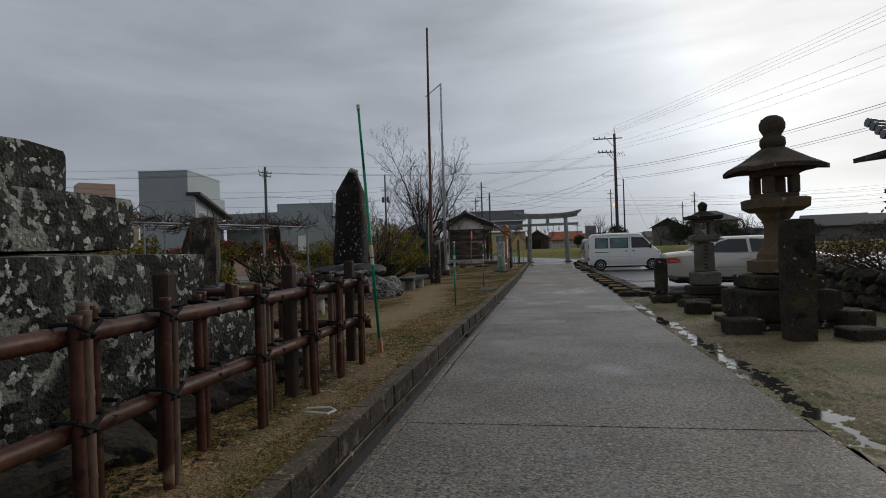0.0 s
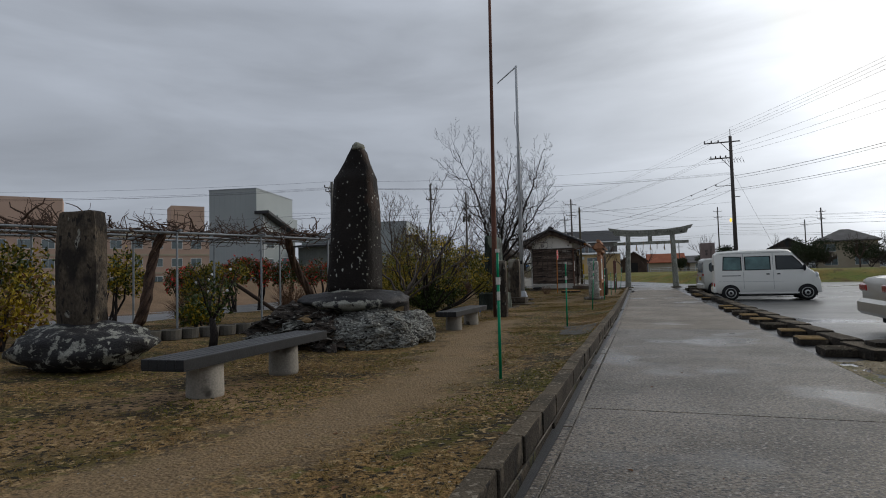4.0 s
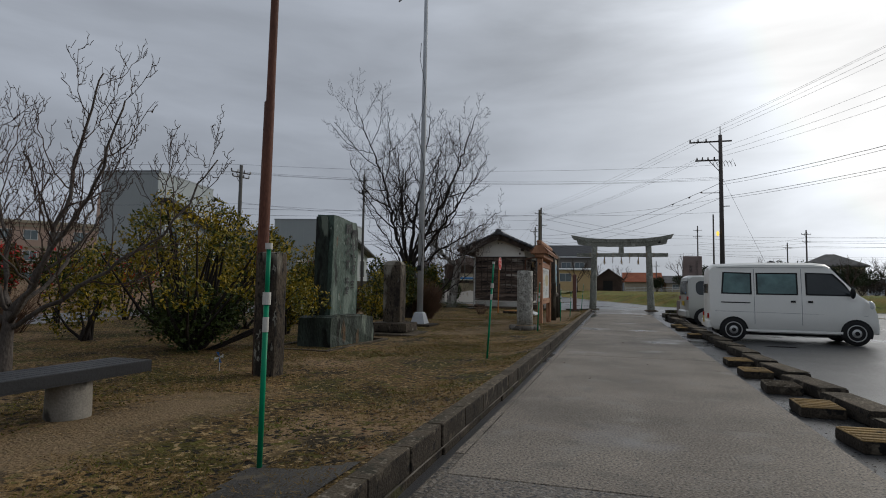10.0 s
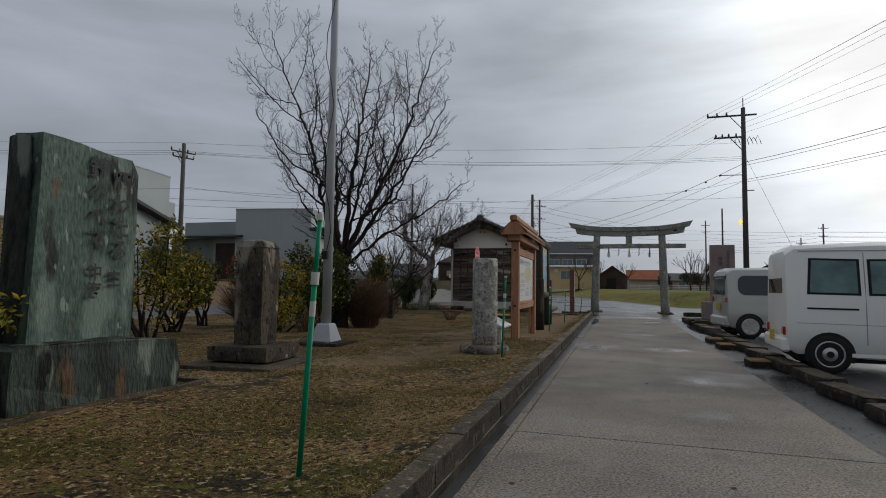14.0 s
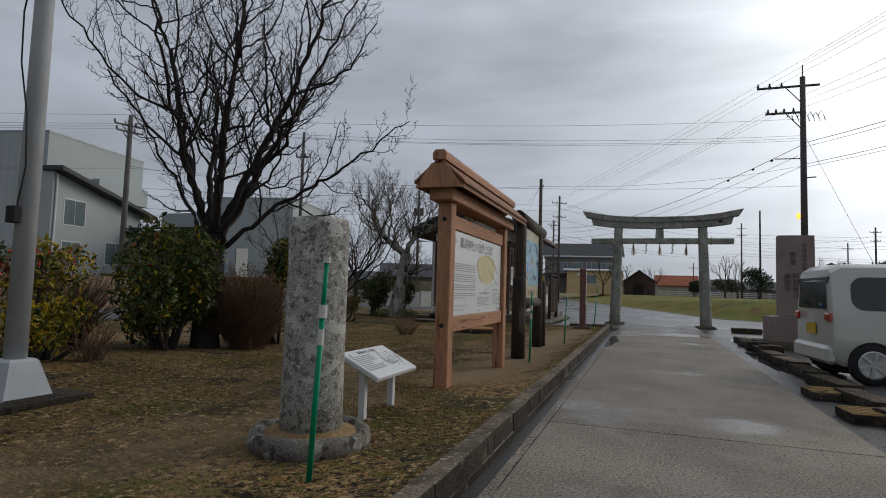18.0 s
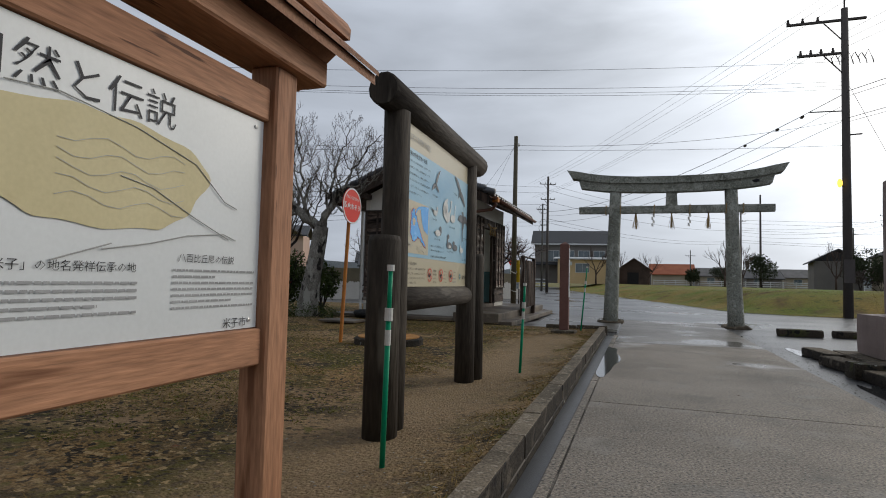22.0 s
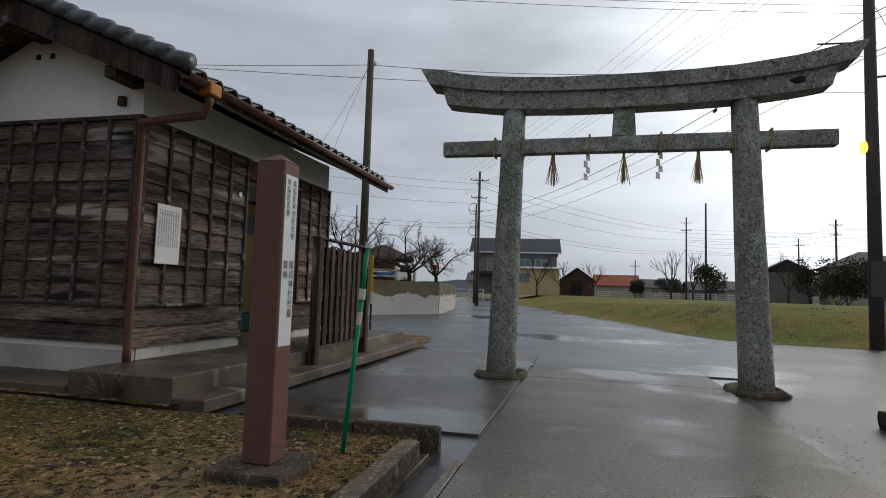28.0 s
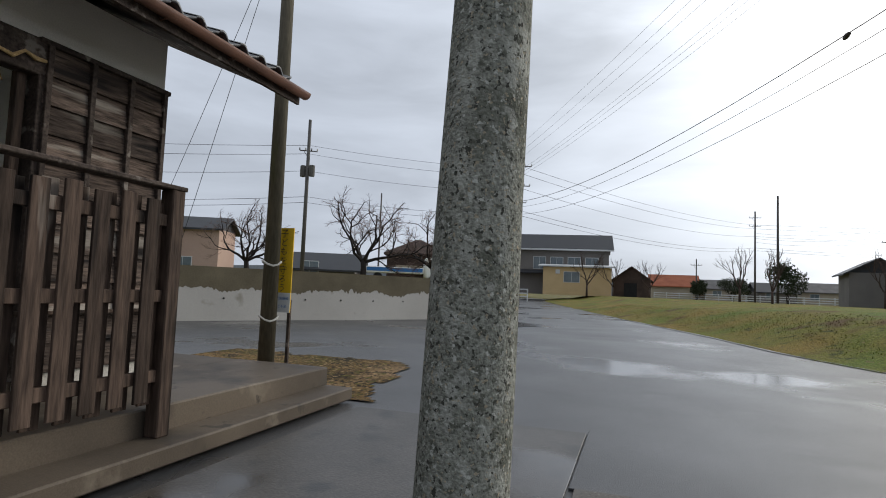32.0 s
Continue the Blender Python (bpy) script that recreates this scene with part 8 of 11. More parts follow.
for k in range(9):
    y = 14.4 + 1.22 * k
    tan_plate(1.97 + rng.uniform(-0.04, 0.04), y, rng.uniform(-5, 5), M_KERB if k in (0, 3, 6) else M_TAN)
for x, y in ((2.0, 32.2), (1.98, 33.5), (2.02, 29.6)):
    tan_plate(x, y, rng.uniform(-5, 5))
for k in range(23):
    y = 14.3 + 1.25 * k
    o = thing("edge_block", 2.30 + rng.uniform(-0.03, 0.03), y, -0.03, rng.uniform(2, 9), "long dark wet stone block at the parking edge", "edge block", "parking edge blocks")
    # dark body under a thin lighter brown cap
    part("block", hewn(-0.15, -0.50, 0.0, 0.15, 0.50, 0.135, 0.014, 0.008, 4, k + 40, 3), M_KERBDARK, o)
    part("worn_top", hewn(-0.135, -0.485, 0.128, 0.135, 0.485, 0.141, 0.006, 0.003, 4, k + 90, 2), M_KERB, o, "brown top in a lighter tone than the block")
for x, y, sx, sy, sz in ((2.55, 14.3, 0.5, 0.4, 0.2), (2.5, 13.2, 0.4, 0.5, 0.16), (3.05, 46.3, 0.9, 0.3, 0.16), (4.2, 46.5, 0.9, 0.3, 0.15), (2.3, 39.8, 0.45, 0.4, 0.2), (2.35, 38.6, 0.4, 0.4, 0.22)):
    o = tagged(part("edge_block", hewn(-sx / 2, -sy / 2, -0.02, sx / 2, sy / 2, sz, 0.02, 0.012, 4, int(y), 2), M_DARKSTONE), "dark wet stone block at the parking edge", "edge block", "parking edge blocks")
    o.matrix_basis = pose(x, y, -0.02)


# ---------------- vehicles ----------------
def loft(sections, bm):
    """Body from cross sections along x: (x, sill z, belt z, roof z, half width, roof half width)."""
    rings = []
    for x, zs, zb, zr, w, wr in sections:
        ring = [(-w * 0.90, zs), (-w, zs + 0.10), (-w, (zs + zb) / 2), (-w * 0.985, zb), (-(w * 0.3 + wr * 0.7), zb + (zr - zb) * 0.6), (-wr, zr - 0.07), (-wr * 0.82, zr - 0.012), (0, zr)]
        ring = ring + [(-u, v) for u, v in ring[-2::-1]]
        rings.append([bm.verts.new((x, u, v)) for u, v in ring])
    k = len(rings[0])
    for a, b in zip(rings, rings[1:]):
        for j in range(k - 1):
            bm.faces.new((a[j], a[j + 1], b[j + 1], b[j]))
        bm.faces.new((a[k - 1], a[0], b[0], b[k - 1]))
    bm.faces.new(rings[0])
    bm.faces.new(rings[-1][::-1])


def side_at(sections, x, z):
    """Half width of the body at x and z."""
    for (a, b) in zip(sections, sections[1:]):
        if a[0] <= x <= b[0]:
            t = (x - a[0]) / (b[0] - a[0])
            zs, zb, zr, w, wr = [a[i] + (b[i] - a[i]) * t for i in range(1, 6)]
            if z <= zb:
                return w * (1 - 0.015 * max(0, (z - (zs + zb) / 2) / (zb - (zs + zb) / 2)))
            f = (z - zb) / (zr - zb)
            k6 = w * 0.3 + wr * 0.7
            return w * 0.985 + (k6 - w * 0.985) * f / 0.6 if f < 0.6 else k6 + (wr - k6) * (f - 0.6) / 0.4
    return sections[0][4]


def side_panel(sections, poly, name, material, parent, out=0.006, both=True):
    for s in ((-1, 1) if both else (-1,)):
        bm = B()
        cx, cz = sum(p[0] for p in poly) / len(poly), sum(p[1] for p in poly) / len(poly)
        k = len(poly)
        mid = []
        for i in range(k):                 # edges with two points between the corners
            a, b = poly[i], poly[(i + 1) % k]
            mid += [(a[0] + (b[0] - a[0]) * t / 3, a[1] + (b[1] - a[1]) * t / 3) for t in range(3)]
        vs = [bm.verts.new((x, s * (side_at(sections, x, z) + out), z)) for x, z in mid]
        vc = bm.verts.new((cx, s * (side_at(sections, cx, cz) + out), cz))
        for i in range(len(vs)):
            bm.faces.new((vs[i], vs[(i + 1) % len(vs)], vc))
        part(name, bm, material, parent)


def round_body(ob):
    """Smooth panels, with edges kept where the sheet folds."""
    ob.data.polygons.foreach_set("use_smooth", [True] * len(ob.data.polygons))
    ob.data.set_sharp_from_angle(angle=radians(38))


def wheel(par, x, y, r, s, spokes):
    """A tyre with shoulders, a dished rim and a hub; steel rims have a ring of holes."""
    prof = [(r * 0.66, -0.085), (r * 0.93, -0.09), (r, -0.06), (r, 0.06), (r * 0.93, 0.09), (r * 0.66, 0.085)]
    w = part("wheel", lathem(prof, 28), M_BLACK, par, "", True)
    w.data.transform(Matrix.Translation((x, y, r)) @ Matrix.Rotation(radians(-90 * s), 4, "X"))
    if spokes:
        rim = part("rim", lathem([(r * 0.66, 0.055), (r * 0.68, 0.09), (r * 0.62, 0.094), (r * 0.56, 0.07), (r * 0.40, 0.078), (r * 0.22, 0.10), (r * 0.10, 0.105)], 24), M_CHROME, w, "silver steel wheel disc", True)
    else:
        rim = part("rim", lathem([(r * 0.66, 0.055), (r * 0.68, 0.092), (r * 0.61, 0.095), (r * 0.58, 0.05), (r * 0.10, 0.045)], 24), M_BLACK, w, "dark dish behind the spokes", True)
        lip = part("rim_lip", lathem([(r * 0.60, 0.088), (r * 0.69, 0.096), (r * 0.69, 0.10), (r * 0.60, 0.094)], 24), M_CHROME, w, "silver rim edge", True)
        lip.data.transform(Matrix.Translation((x, y, r)) @ Matrix.Rotation(radians(-90 * s), 4, "X"))
    rim.data.transform(Matrix.Translation((x, y, r)) @ Matrix.Rotation(radians(-90 * s), 4, "X"))
    part("hub", cylm((x, y + s * 0.10, r), (x, y + s * 0.115, r), r * 0.17, n=12), M_BLACK if spokes else M_CHROME, w)
    for k in range(spokes):
        a = 2 * math.pi * k / spokes
        part("rim_gap", cylm((x + r * 0.50 * math.cos(a), y + s * 0.070, r + r * 0.50 * math.sin(a)), (x + r * 0.50 * math.cos(a), y + s * 0.080, r + r * 0.50 * math.sin(a)), r * 0.065, n=7), M_BLACK, w)
    return w


def arch(sections, par, x, r):
    for s in (-1, 1):
        bm = B()
        c = bm.verts.new((x, s * (side_at(sections, x, r) + 0.004), r * 0.75))
        vs = [bm.verts.new((x + (r + 0.032) * math.cos(t), s * (side_at(sections, x, r) + 0.004), r + (r + 0.032) * math.sin(t))) for t in [math.pi * (-0.12 + 1.24 * k / 14) for k in range(15)]]
        for a, b in zip(vs, vs[1:]):
            bm.faces.new((c, a, b))
        part("wheel_arch", bm, M_BLACK, par)


VAN = [(-1.68, 0.42, 1.02, 1.60, 0.66, 0.55), (-1.66, 0.34, 1.05, 1.74, 0.70, 0.60), (-1.55, 0.26, 1.07, 1.83, 0.735, 0.63), (-0.6, 0.22, 1.08, 1.87, 0.738, 0.64), (0.5, 0.22, 1.08, 1.86, 0.738, 0.64), (0.76, 0.22, 1.08, 1.83, 0.738, 0.63), (0.86, 0.22, 1.08, 1.76, 0.738, 0.62), (1.10, 0.22, 1.07, 1.48, 0.736, 0.61), (1.37, 0.22, 1.05, 1.15, 0.735, 0.64), (1.50, 0.23, 0.96, 1.06, 0.73, 0.64), (1.63, 0.26, 0.84, 0.94, 0.72, 0.62), (1.70, 0.30, 0.66, 0.76, 0.69, 0.58), (1.72, 0.36, 0.56, 0.62, 0.65, 0.54)]


def van():
    v = thing("van", 3.97, 29.72, -0.03, -3, "white boxy kei van parked on wet asphalt", "van")
    bm = B()
    loft(VAN, bm)
    round_body(part("body", bm, M_CARWHITE, v))
    side_panel(VAN, [(-1.50, 1.725), (0.70, 1.725), (0.70, 1.737), (-1.50, 1.737)], "roof_gutter", M_INKGREY, v, 0.006)
    # grey strip paints the shade of a pressed crease on the smooth side
    side_panel(VAN, [(-1.55, 0.70), (1.50, 0.66), (1.50, 0.667), (-1.55, 0.707)], "body_crease", M_INKGREY, v, 0.003)
    for poly, m_ in (([(-1.38, 1.14), (-0.80, 1.13), (-0.80, 1.58), (-1.34, 1.60)], M_GLASSPALE), ([(-0.64, 1.13), (0.14, 1.13), (0.14, 1.58), (-0.64, 1.58)], M_GLASSPALE), ([(0.36, 1.13), (1.22, 1.12), (1.06, 1.34), (0.84, 1.57), (0.36, 1.59)], M_GLASS)):
        side_panel(VAN, [(a + (0.035 if a > sum(p[0] for p in poly) / len(poly) else -0.035), b + (0.03 if b > 1.3 else -0.03)) for a, b in poly], "window_seal", M_BLACK, v, 0.004)
        side_panel(VAN, poly, "side_window", m_, v, 0.010)
    for x in (-0.72, 0.24):
        side_panel(VAN, [(x, 0.42), (x + 0.012, 0.42), (x + 0.012, 1.70), (x, 1.70)], "door_seam", M_INKGREY, v, 0.004)
    side_panel(VAN, [(-1.42, 0.90), (-0.80, 0.895), (-0.80, 0.92), (-1.42, 0.925)], "slide_rail", M_BLACK, v, 0.008)
    side_panel(VAN, [(-1.30, 0.25), (1.2, 0.25), (1.2, 0.30), (-1.30, 0.30)], "sill_trim", M_CARWHITE, v, 0.006)
    for x in (0.02, 0.36):
        side_panel(VAN, [(x, 0.93), (x + 0.10, 0.93), (x + 0.10, 0.975), (x, 0.975)], "door_handle", M_BLACK, v, 0.02)
    for x in (-1.16, 1.28):
        arch(VAN, v, x, 0.275)
        for s in (-1, 1):
            wheel(v, x, s * 0.66, 0.275, s, 8)
    for s in (-1, 1):
        part("tail_lamp", boxm(-1.715, s * 0.60 - 0.06, 0.52, -1.64, s * 0.60 + 0.06, 0.64, 0.01), M_TAIL, v)
        part("headlamp", boulder(1.575, s * 0.625, 0.87, 0.09, 0.10, 0.13, 1, 0.05, 3), M_HEADLAMP, v)
        part("door_mirror", boulder(1.20, s * 0.84, 1.16, 0.05, 0.08, 0.12, 2, 0.05, 3), M_BLACK, v)
    bm = B()
    bm.faces.new([bm.verts.new(p) for p in ((-1.687, -0.52, 1.12), (-1.687, 0.52, 1.12), (-1.672, 0.48, 1.60), (-1.672, -0.48, 1.60))])
    part("rear_window", bm, M_GLASS, v)
    bm = B()
    bm.faces.new([bm.verts.new(p) for p in ((1.335, -0.60, 1.205), (1.335, 0.60, 1.205), (0.875, 0.56, 1.755), (0.875, -0.56, 1.755))])
    part("windscreen", bm, M_GLASS, v)
    part("rear_bumper", boxm(-1.74, -0.68, 0.28, -1.62, 0.68, 0.48, 0.03), M_CARWHITE, v)
    part("number_plate", boxm(-1.745, -0.17, 0.40, -1.74, 0.17, 0.56), M_PLATE, v)
    part("front_bumper", boxm(1.62, -0.66, 0.26, 1.74, 0.66, 0.52, 0.03), M_CARWHITE, v)
    part("wiper", cylm((-1.70, 0.05, 1.14), (-1.69, 0.32, 1.32), 0.01, n=5), M_BLACK, v)
    part("underbody", boxm(-1.5, -0.6, 0.16, 1.5, 0.6, 0.3), M_BLACK, v)


van()
MINI = [(-1.67, 0.40, 0.98, 1.46, 0.67, 0.57), (-1.64, 0.30, 1.0, 1.62, 0.71, 0.61), (-1.52, 0.24, 1.01, 1.70, 0.735, 0.635), (-0.5, 0.20, 1.01, 1.725, 0.738, 0.64), (0.35, 0.20, 1.0, 1.70, 0.738, 0.63), (0.62, 0.20, 0.99, 1.60, 0.738, 0.62), (0.98, 0.20, 0.97, 1.24, 0.736, 0.60), (1.18, 0.22, 0.94, 1.04, 0.733, 0.62), (1.48, 0.25, 0.86, 0.94, 0.71, 0.58), (1.64, 0.32, 0.70, 0.78, 0.65, 0.52), (1.69, 0.40, 0.56, 0.62, 0.58, 0.46)]


def rounded(cx, cz, hw, hh, r, n=4):
    """A window outline with round corners."""
    out = []
    for sx, sz, a0 in ((1, -1, -90), (1, 1, 0), (-1, 1, 90), (-1, -1, 180)):
        for k in range(n + 1):
            a = radians(a0 + 90 * k / n)
            out.append((cx + sx * (hw - r) + r * math.cos(a), cz + sz * (hh - r) + r * math.sin(a)))
    return out


def mini():
    v = thing("hatchback", 4.05, 35.80, -0.03, 5, "small silvery kei wagon with dark glass and alloy wheels", "car")
    bm = B()
    loft(MINI, bm)
    round_body(part("body", bm, M_CARPALE, v))
    side_panel(MINI, rounded(-1.02, 1.27, 0.40, 0.235, 0.16), "side_window", M_GLASS, v, 0.008)
    side_panel(MINI, [(-0.66, 1.05), (0.02, 1.05), (0.02, 1.505), (-0.66, 1.505)], "side_window", M_GLASS, v, 0.009)
    side_panel(MINI, [(0.12, 1.05), (0.98, 1.03), (0.80, 1.24), (0.56, 1.47), (0.12, 1.50)], "side_window", M_GLASS, v, 0.009)
    side_panel(MINI, [(-0.64, 1.05), (-0.58, 1.05), (-0.58, 1.505), (-0.64, 1.505)], "window_pillar", M_BLACK, v, 0.011)
    for x in (-0.60, 0.07):
        side_panel(MINI, [(x, 0.34), (x + 0.012, 0.34), (x + 0.012, 1.03), (x, 1.03)], "door_seam", M_INKGREY, v, 0.004)
    for x in (-0.54, 0.14):
        side_panel(MINI, [(x, 0.90), (x + 0.16, 0.90), (x + 0.16, 0.935), (x, 0.935)], "door_handle", M_CHROME, v, 0.024)
    side_panel(MINI, [(-0.95, 0.27), (0.95, 0.27), (0.95, 0.34), (-0.95, 0.34)], "sill_trim", M_CARPALE, v, 0.012)
    for x in (-1.18, 1.22):
        arch(MINI, v, x, 0.285)
        for s in (-1, 1):
            w = wheel(v, x, s * 0.665, 0.285, s, 0)
            for k in range(6):
                a = radians(60 * k + 12)
                sp = part("spoke", boxm(-0.022, -0.006, 0.03, 0.022, 0.006, 0.185, 0.004), M_CHROME, w, "silver alloy spoke")
                sp.matrix_basis = pose(x, s * 0.772, 0.285, 0, math.degrees(a), 0)
    for s in (-1, 1):
        part("tail_lamp", boxm(-1.70, s * 0.615 - 0.075, 0.86, -1.55, s * 0.615 + 0.105, 0.985, 0.02), M_TAIL, v)
        part("rear_pillar", boxm(-1.668, s * 0.565 - 0.035, 1.06, -1.58, s * 0.565 + 0.06, 1.52, 0.02), M_GLASS, v, "dark wrap-round rear glass")
    bm = B()
    bm.faces.new([bm.verts.new(p) for p in ((-1.685, -0.56, 1.04), (-1.685, 0.56, 1.04), (-1.668, 0.53, 1.50), (-1.668, -0.53, 1.50))])
    part("rear_window", bm, M_GLASS, v)
    part("rear_bumper", boxm(-1.74, -0.69, 0.26, -1.58, 0.69, 0.52, 0.05), M_CARPALE, v)
    part("number_plate", boxm(-1.705, -0.17, 0.66, -1.685, 0.17, 0.82), M_PLATE, v)
    part("wiper", cylm((-1.70, 0.05, 1.07), (-1.69, 0.30, 1.16), 0.01, n=5), M_BLACK, v)
    for y, m_ in ((-0.40, M_BLUEPLATE), (-0.34, M_TEAL)):
        part("sticker", cylm((-1.692, y, 1.10), (-1.688, y, 1.10), 0.028, n=10), m_, v, "round sticker on the rear glass")
    part("underbody", boxm(-1.5, -0.6, 0.14, 1.5, 0.6, 0.28), M_BLACK, v)


mini()
SEDAN = [(-2.28, 0.42, 0.80, 0.86, 0.70, 0.60), (-2.24, 0.30, 0.86, 0.95, 0.80, 0.70), (-2.05, 0.24, 0.88, 0.99, 0.84, 0.72), (-1.55, 0.22, 0.90, 1.02, 0.848, 0.68), (-1.05, 0.21, 0.91, 1.28, 0.85, 0.60), (-0.6, 0.21, 0.91, 1.39, 0.85, 0.58), (0.2, 0.21, 0.90, 1.40, 0.85, 0.58), (0.6, 0.21, 0.89, 1.28, 0.85, 0.60), (1.1, 0.21, 0.87, 0.98, 0.845, 0.70), (1.7, 0.22, 0.80, 0.88, 0.83, 0.68), (2.15, 0.26, 0.68, 0.76, 0.78, 0.6), (2.26, 0.34, 0.56, 0.64, 0.70, 0.55)]


def sedan():
    v = thing("sedan", 5.62, 17.05, -0.03, -3, "champagne silver saloon car with red tail lamps", "car")
    bm = B()
    loft(SEDAN, bm)
    round_body(part("body", bm, M_CARSILVER, v))
    for poly in ([(-1.20, 0.96), (-0.22, 0.95), (-0.22, 1.30), (-0.66, 1.31), (-0.95, 1.22)], [(-0.14, 0.95), (0.92, 0.93), (0.44, 1.27), (-0.14, 1.31)]):
        side_panel(SEDAN, poly, "side_window", M_GLASS, v, 0.008)
    for x in (-0.18, 0.92, -1.14):
        side_panel(SEDAN, [(x, 0.32), (x + 0.012, 0.32), (x + 0.012, 0.9), (x, 0.9)], "door_seam", M_INKGREY, v, 0.004)
    side_panel(SEDAN, [(-2.1, 0.50), (2.0, 0.50), (2.0, 0.55), (-2.1, 0.55)], "side_moulding", M_CARSILVER, v, 0.02)
    for x in (-0.42, 0.66):
        side_panel(SEDAN, [(x, 0.76), (x + 0.18, 0.76), (x + 0.18, 0.79), (x, 0.79)], "door_handle", M_CARSILVER, v, 0.025)
    for x in (-1.32, 1.34):
        arch(SEDAN, v, x, 0.31)
        for s in (-1, 1):
            wheel(v, x, s * 0.755, 0.31, s, 7)
    for s in (-1, 1):
        part("tail_lamp", boxm(-2.295, s * 0.60 - 0.19, 0.70, -2.10, s * 0.60 + 0.235, 0.85, 0.03), M_TAIL, v)
        part("door_mirror", boulder(0.78, s * 0.97, 0.98, 0.06, 0.09, 0.07, 4, 0.05, 2), M_CARSILVER, v)
    side_panel(SEDAN, [(-2.235, 0.69), (-1.90, 0.71), (-1.93, 0.79), (-2.0, 0.85), (-2.235, 0.845)], "lamp_wrap", M_TAIL, v, 0.010)
    side_panel(SEDAN, [(-2.20, 0.735), (-2.02, 0.74), (-2.02, 0.775), (-2.20, 0.775)], "indicator_lens", M_AMBER, v, 0.014)
    side_panel(SEDAN, [(-2.0, 0.235), (2.0, 0.235), (2.0, 0.30), (-2.0, 0.30)], "sill_skirt", M_BLACK, v, 0.004)
    side_panel(SEDAN, [(-1.30, 0.945), (1.0, 0.925), (1.0, 0.940), (-1.30, 0.960)], "chrome_strip", M_CHROME, v, 0.014)
    part("garnish", boxm(-2.275, -0.42, 0.70, -2.235, 0.42, 0.80, 0.005), M_TAIL, v, "red strip between the tail lamps")
    part("rear_bumper", boxm(-2.36, -0.80, 0.30, -2.14, 0.80, 0.58, 0.06), M_CARSILVER, v)
    bm = B()
    bm.faces.new([bm.verts.new(p) for p in ((-1.56, -0.56, 1.034), (-1.56, 0.56, 1.034), (-0.72, 0.50, 1.392), (-0.72, -0.50, 1.392))])
    part("rear_window", bm, M_GLASSREAR, v)
    bm = B()
    bm.faces.new([bm.verts.new(p) for p in ((1.14, -0.6, 0.99), (1.14, 0.6, 0.99), (0.36, 0.5, 1.392), (0.36, -0.5, 1.392))])
    part("windscreen", bm, M_GLASS, v)
    part("underbody", boxm(-2.0, -0.7, 0.14, 2.0, 0.7, 0.3), M_BLACK, v)


sedan()

# ---------------- utility poles and wires ----------------
def utility_pole(x, y, h, r, material, label, arms=(), z0=0.0, lamp=False, top=True):
    p = thing("utility_pole", x, y, z0, 0, label, "utility pole", "utility poles")
    part("pole", cylm((0, 0, -0.3), (0, 0, h), r, r * 0.7, 14), material, p, smooth=True)
    for z, L, rz in arms:
        c, s = math.cos(radians(rz)), math.sin(radians(rz))
        arm = part("cross_arm", cylm((-L * c, -L * s, z), (L * c, L * s, z), 0.04, n=6), M_POLEDARK, p)
        for k in range(4):
            u = -L + 2 * L * k / 3
            part("insulator", lathem([(0.025, 0), (0.05, 0.03), (0.05, 0.08), (0.03, 0.10), (0.045, 0.13), (0.02, 0.17)], 8), M_WHITEPLASTIC if k % 2 else M_POLEDARK, arm).matrix_basis = pose(u * c, u * s, z + 0.03)
        part("arm_brace", cylm((-L * 0.55 * c, -L * 0.55 * s, z), (0, 0, z - L * 0.8), 0.02, n=5), M_POLEDARK, p)
    return p


def wire(a, b, sag, r=0.009, n=14):
    bm, r = B(), 0.72 * r
    a, b = Vector(a), Vector(b)
    tube(bm, [a.lerp(b, k / n) - Vector((0, 0, sag * 4 * (k / n) * (1 - k / n))) for k in range(n + 1)], r, 4)
    tagged(part("power_line", bm, M_WIRE), "black overhead wire strung between poles", "wire", "overhead wires")


UX, UY = 7.11, 56.88
up = utility_pole(UX, UY, 12.0, 0.17, M_POLEDARK, "tall dark utility pole with cross arms and street lamp", ())
for z, a, b in ((11.55, -1.98, 0.72), (10.24, -1.62, 0.08)):
    arm = part("cross_arm", boxm(a, -0.05, z - 0.045, b, 0.05, z + 0.045, 0.006), M_POLEDARK, up)
    for u in ((-1.93, -1.42, -0.9) if z > 11 else (-1.5, -1.15, -0.8, -0.4)):
        part("insulator", lathem([(0.025, 0), (0.06, 0.03), (0.06, 0.08), (0.03, 0.11), (0.05, 0.15), (0.02, 0.2)], 8), M_POLEDARK, arm).matrix_basis = pose(u, 0, z + 0.04)
    part("arm_brace", cylm((-0.75, 0, z), (0, 0, z - 0.9), 0.025, n=5), M_POLEDARK, up)
part("top_spike", cylm((0, 0, 12.0), (0, 0, 12.6), 0.03, n=6), M_POLEDARK, up)
for k in range(9):
    part("climbing_bolt", cylm((0.0, -0.17, 2.2 + 0.8 * k), (0.02 if k % 2 else -0.02, -0.30, 2.2 + 0.8 * k), 0.012, n=5), M_POLEDARK, up)
for k in range(7):
    lb = B()
    x = -0.7 + 0.22 * k
    tube(lb, [(x, -0.05, 10.0), (x + 0.1, -0.15, 10.25 - 0.05 * (k % 3)), (x + 0.25, -0.1, 9.9), (x + 0.3, -0.05, 9.75)], 0.02, 5)
    part("jumper_wire", lb, M_POLEDARK, up)
part("bracket", cylm((0, 0, 7.95), (-1.25, -0.1, 7.95), 0.025, n=6), M_POLEDARK, up)
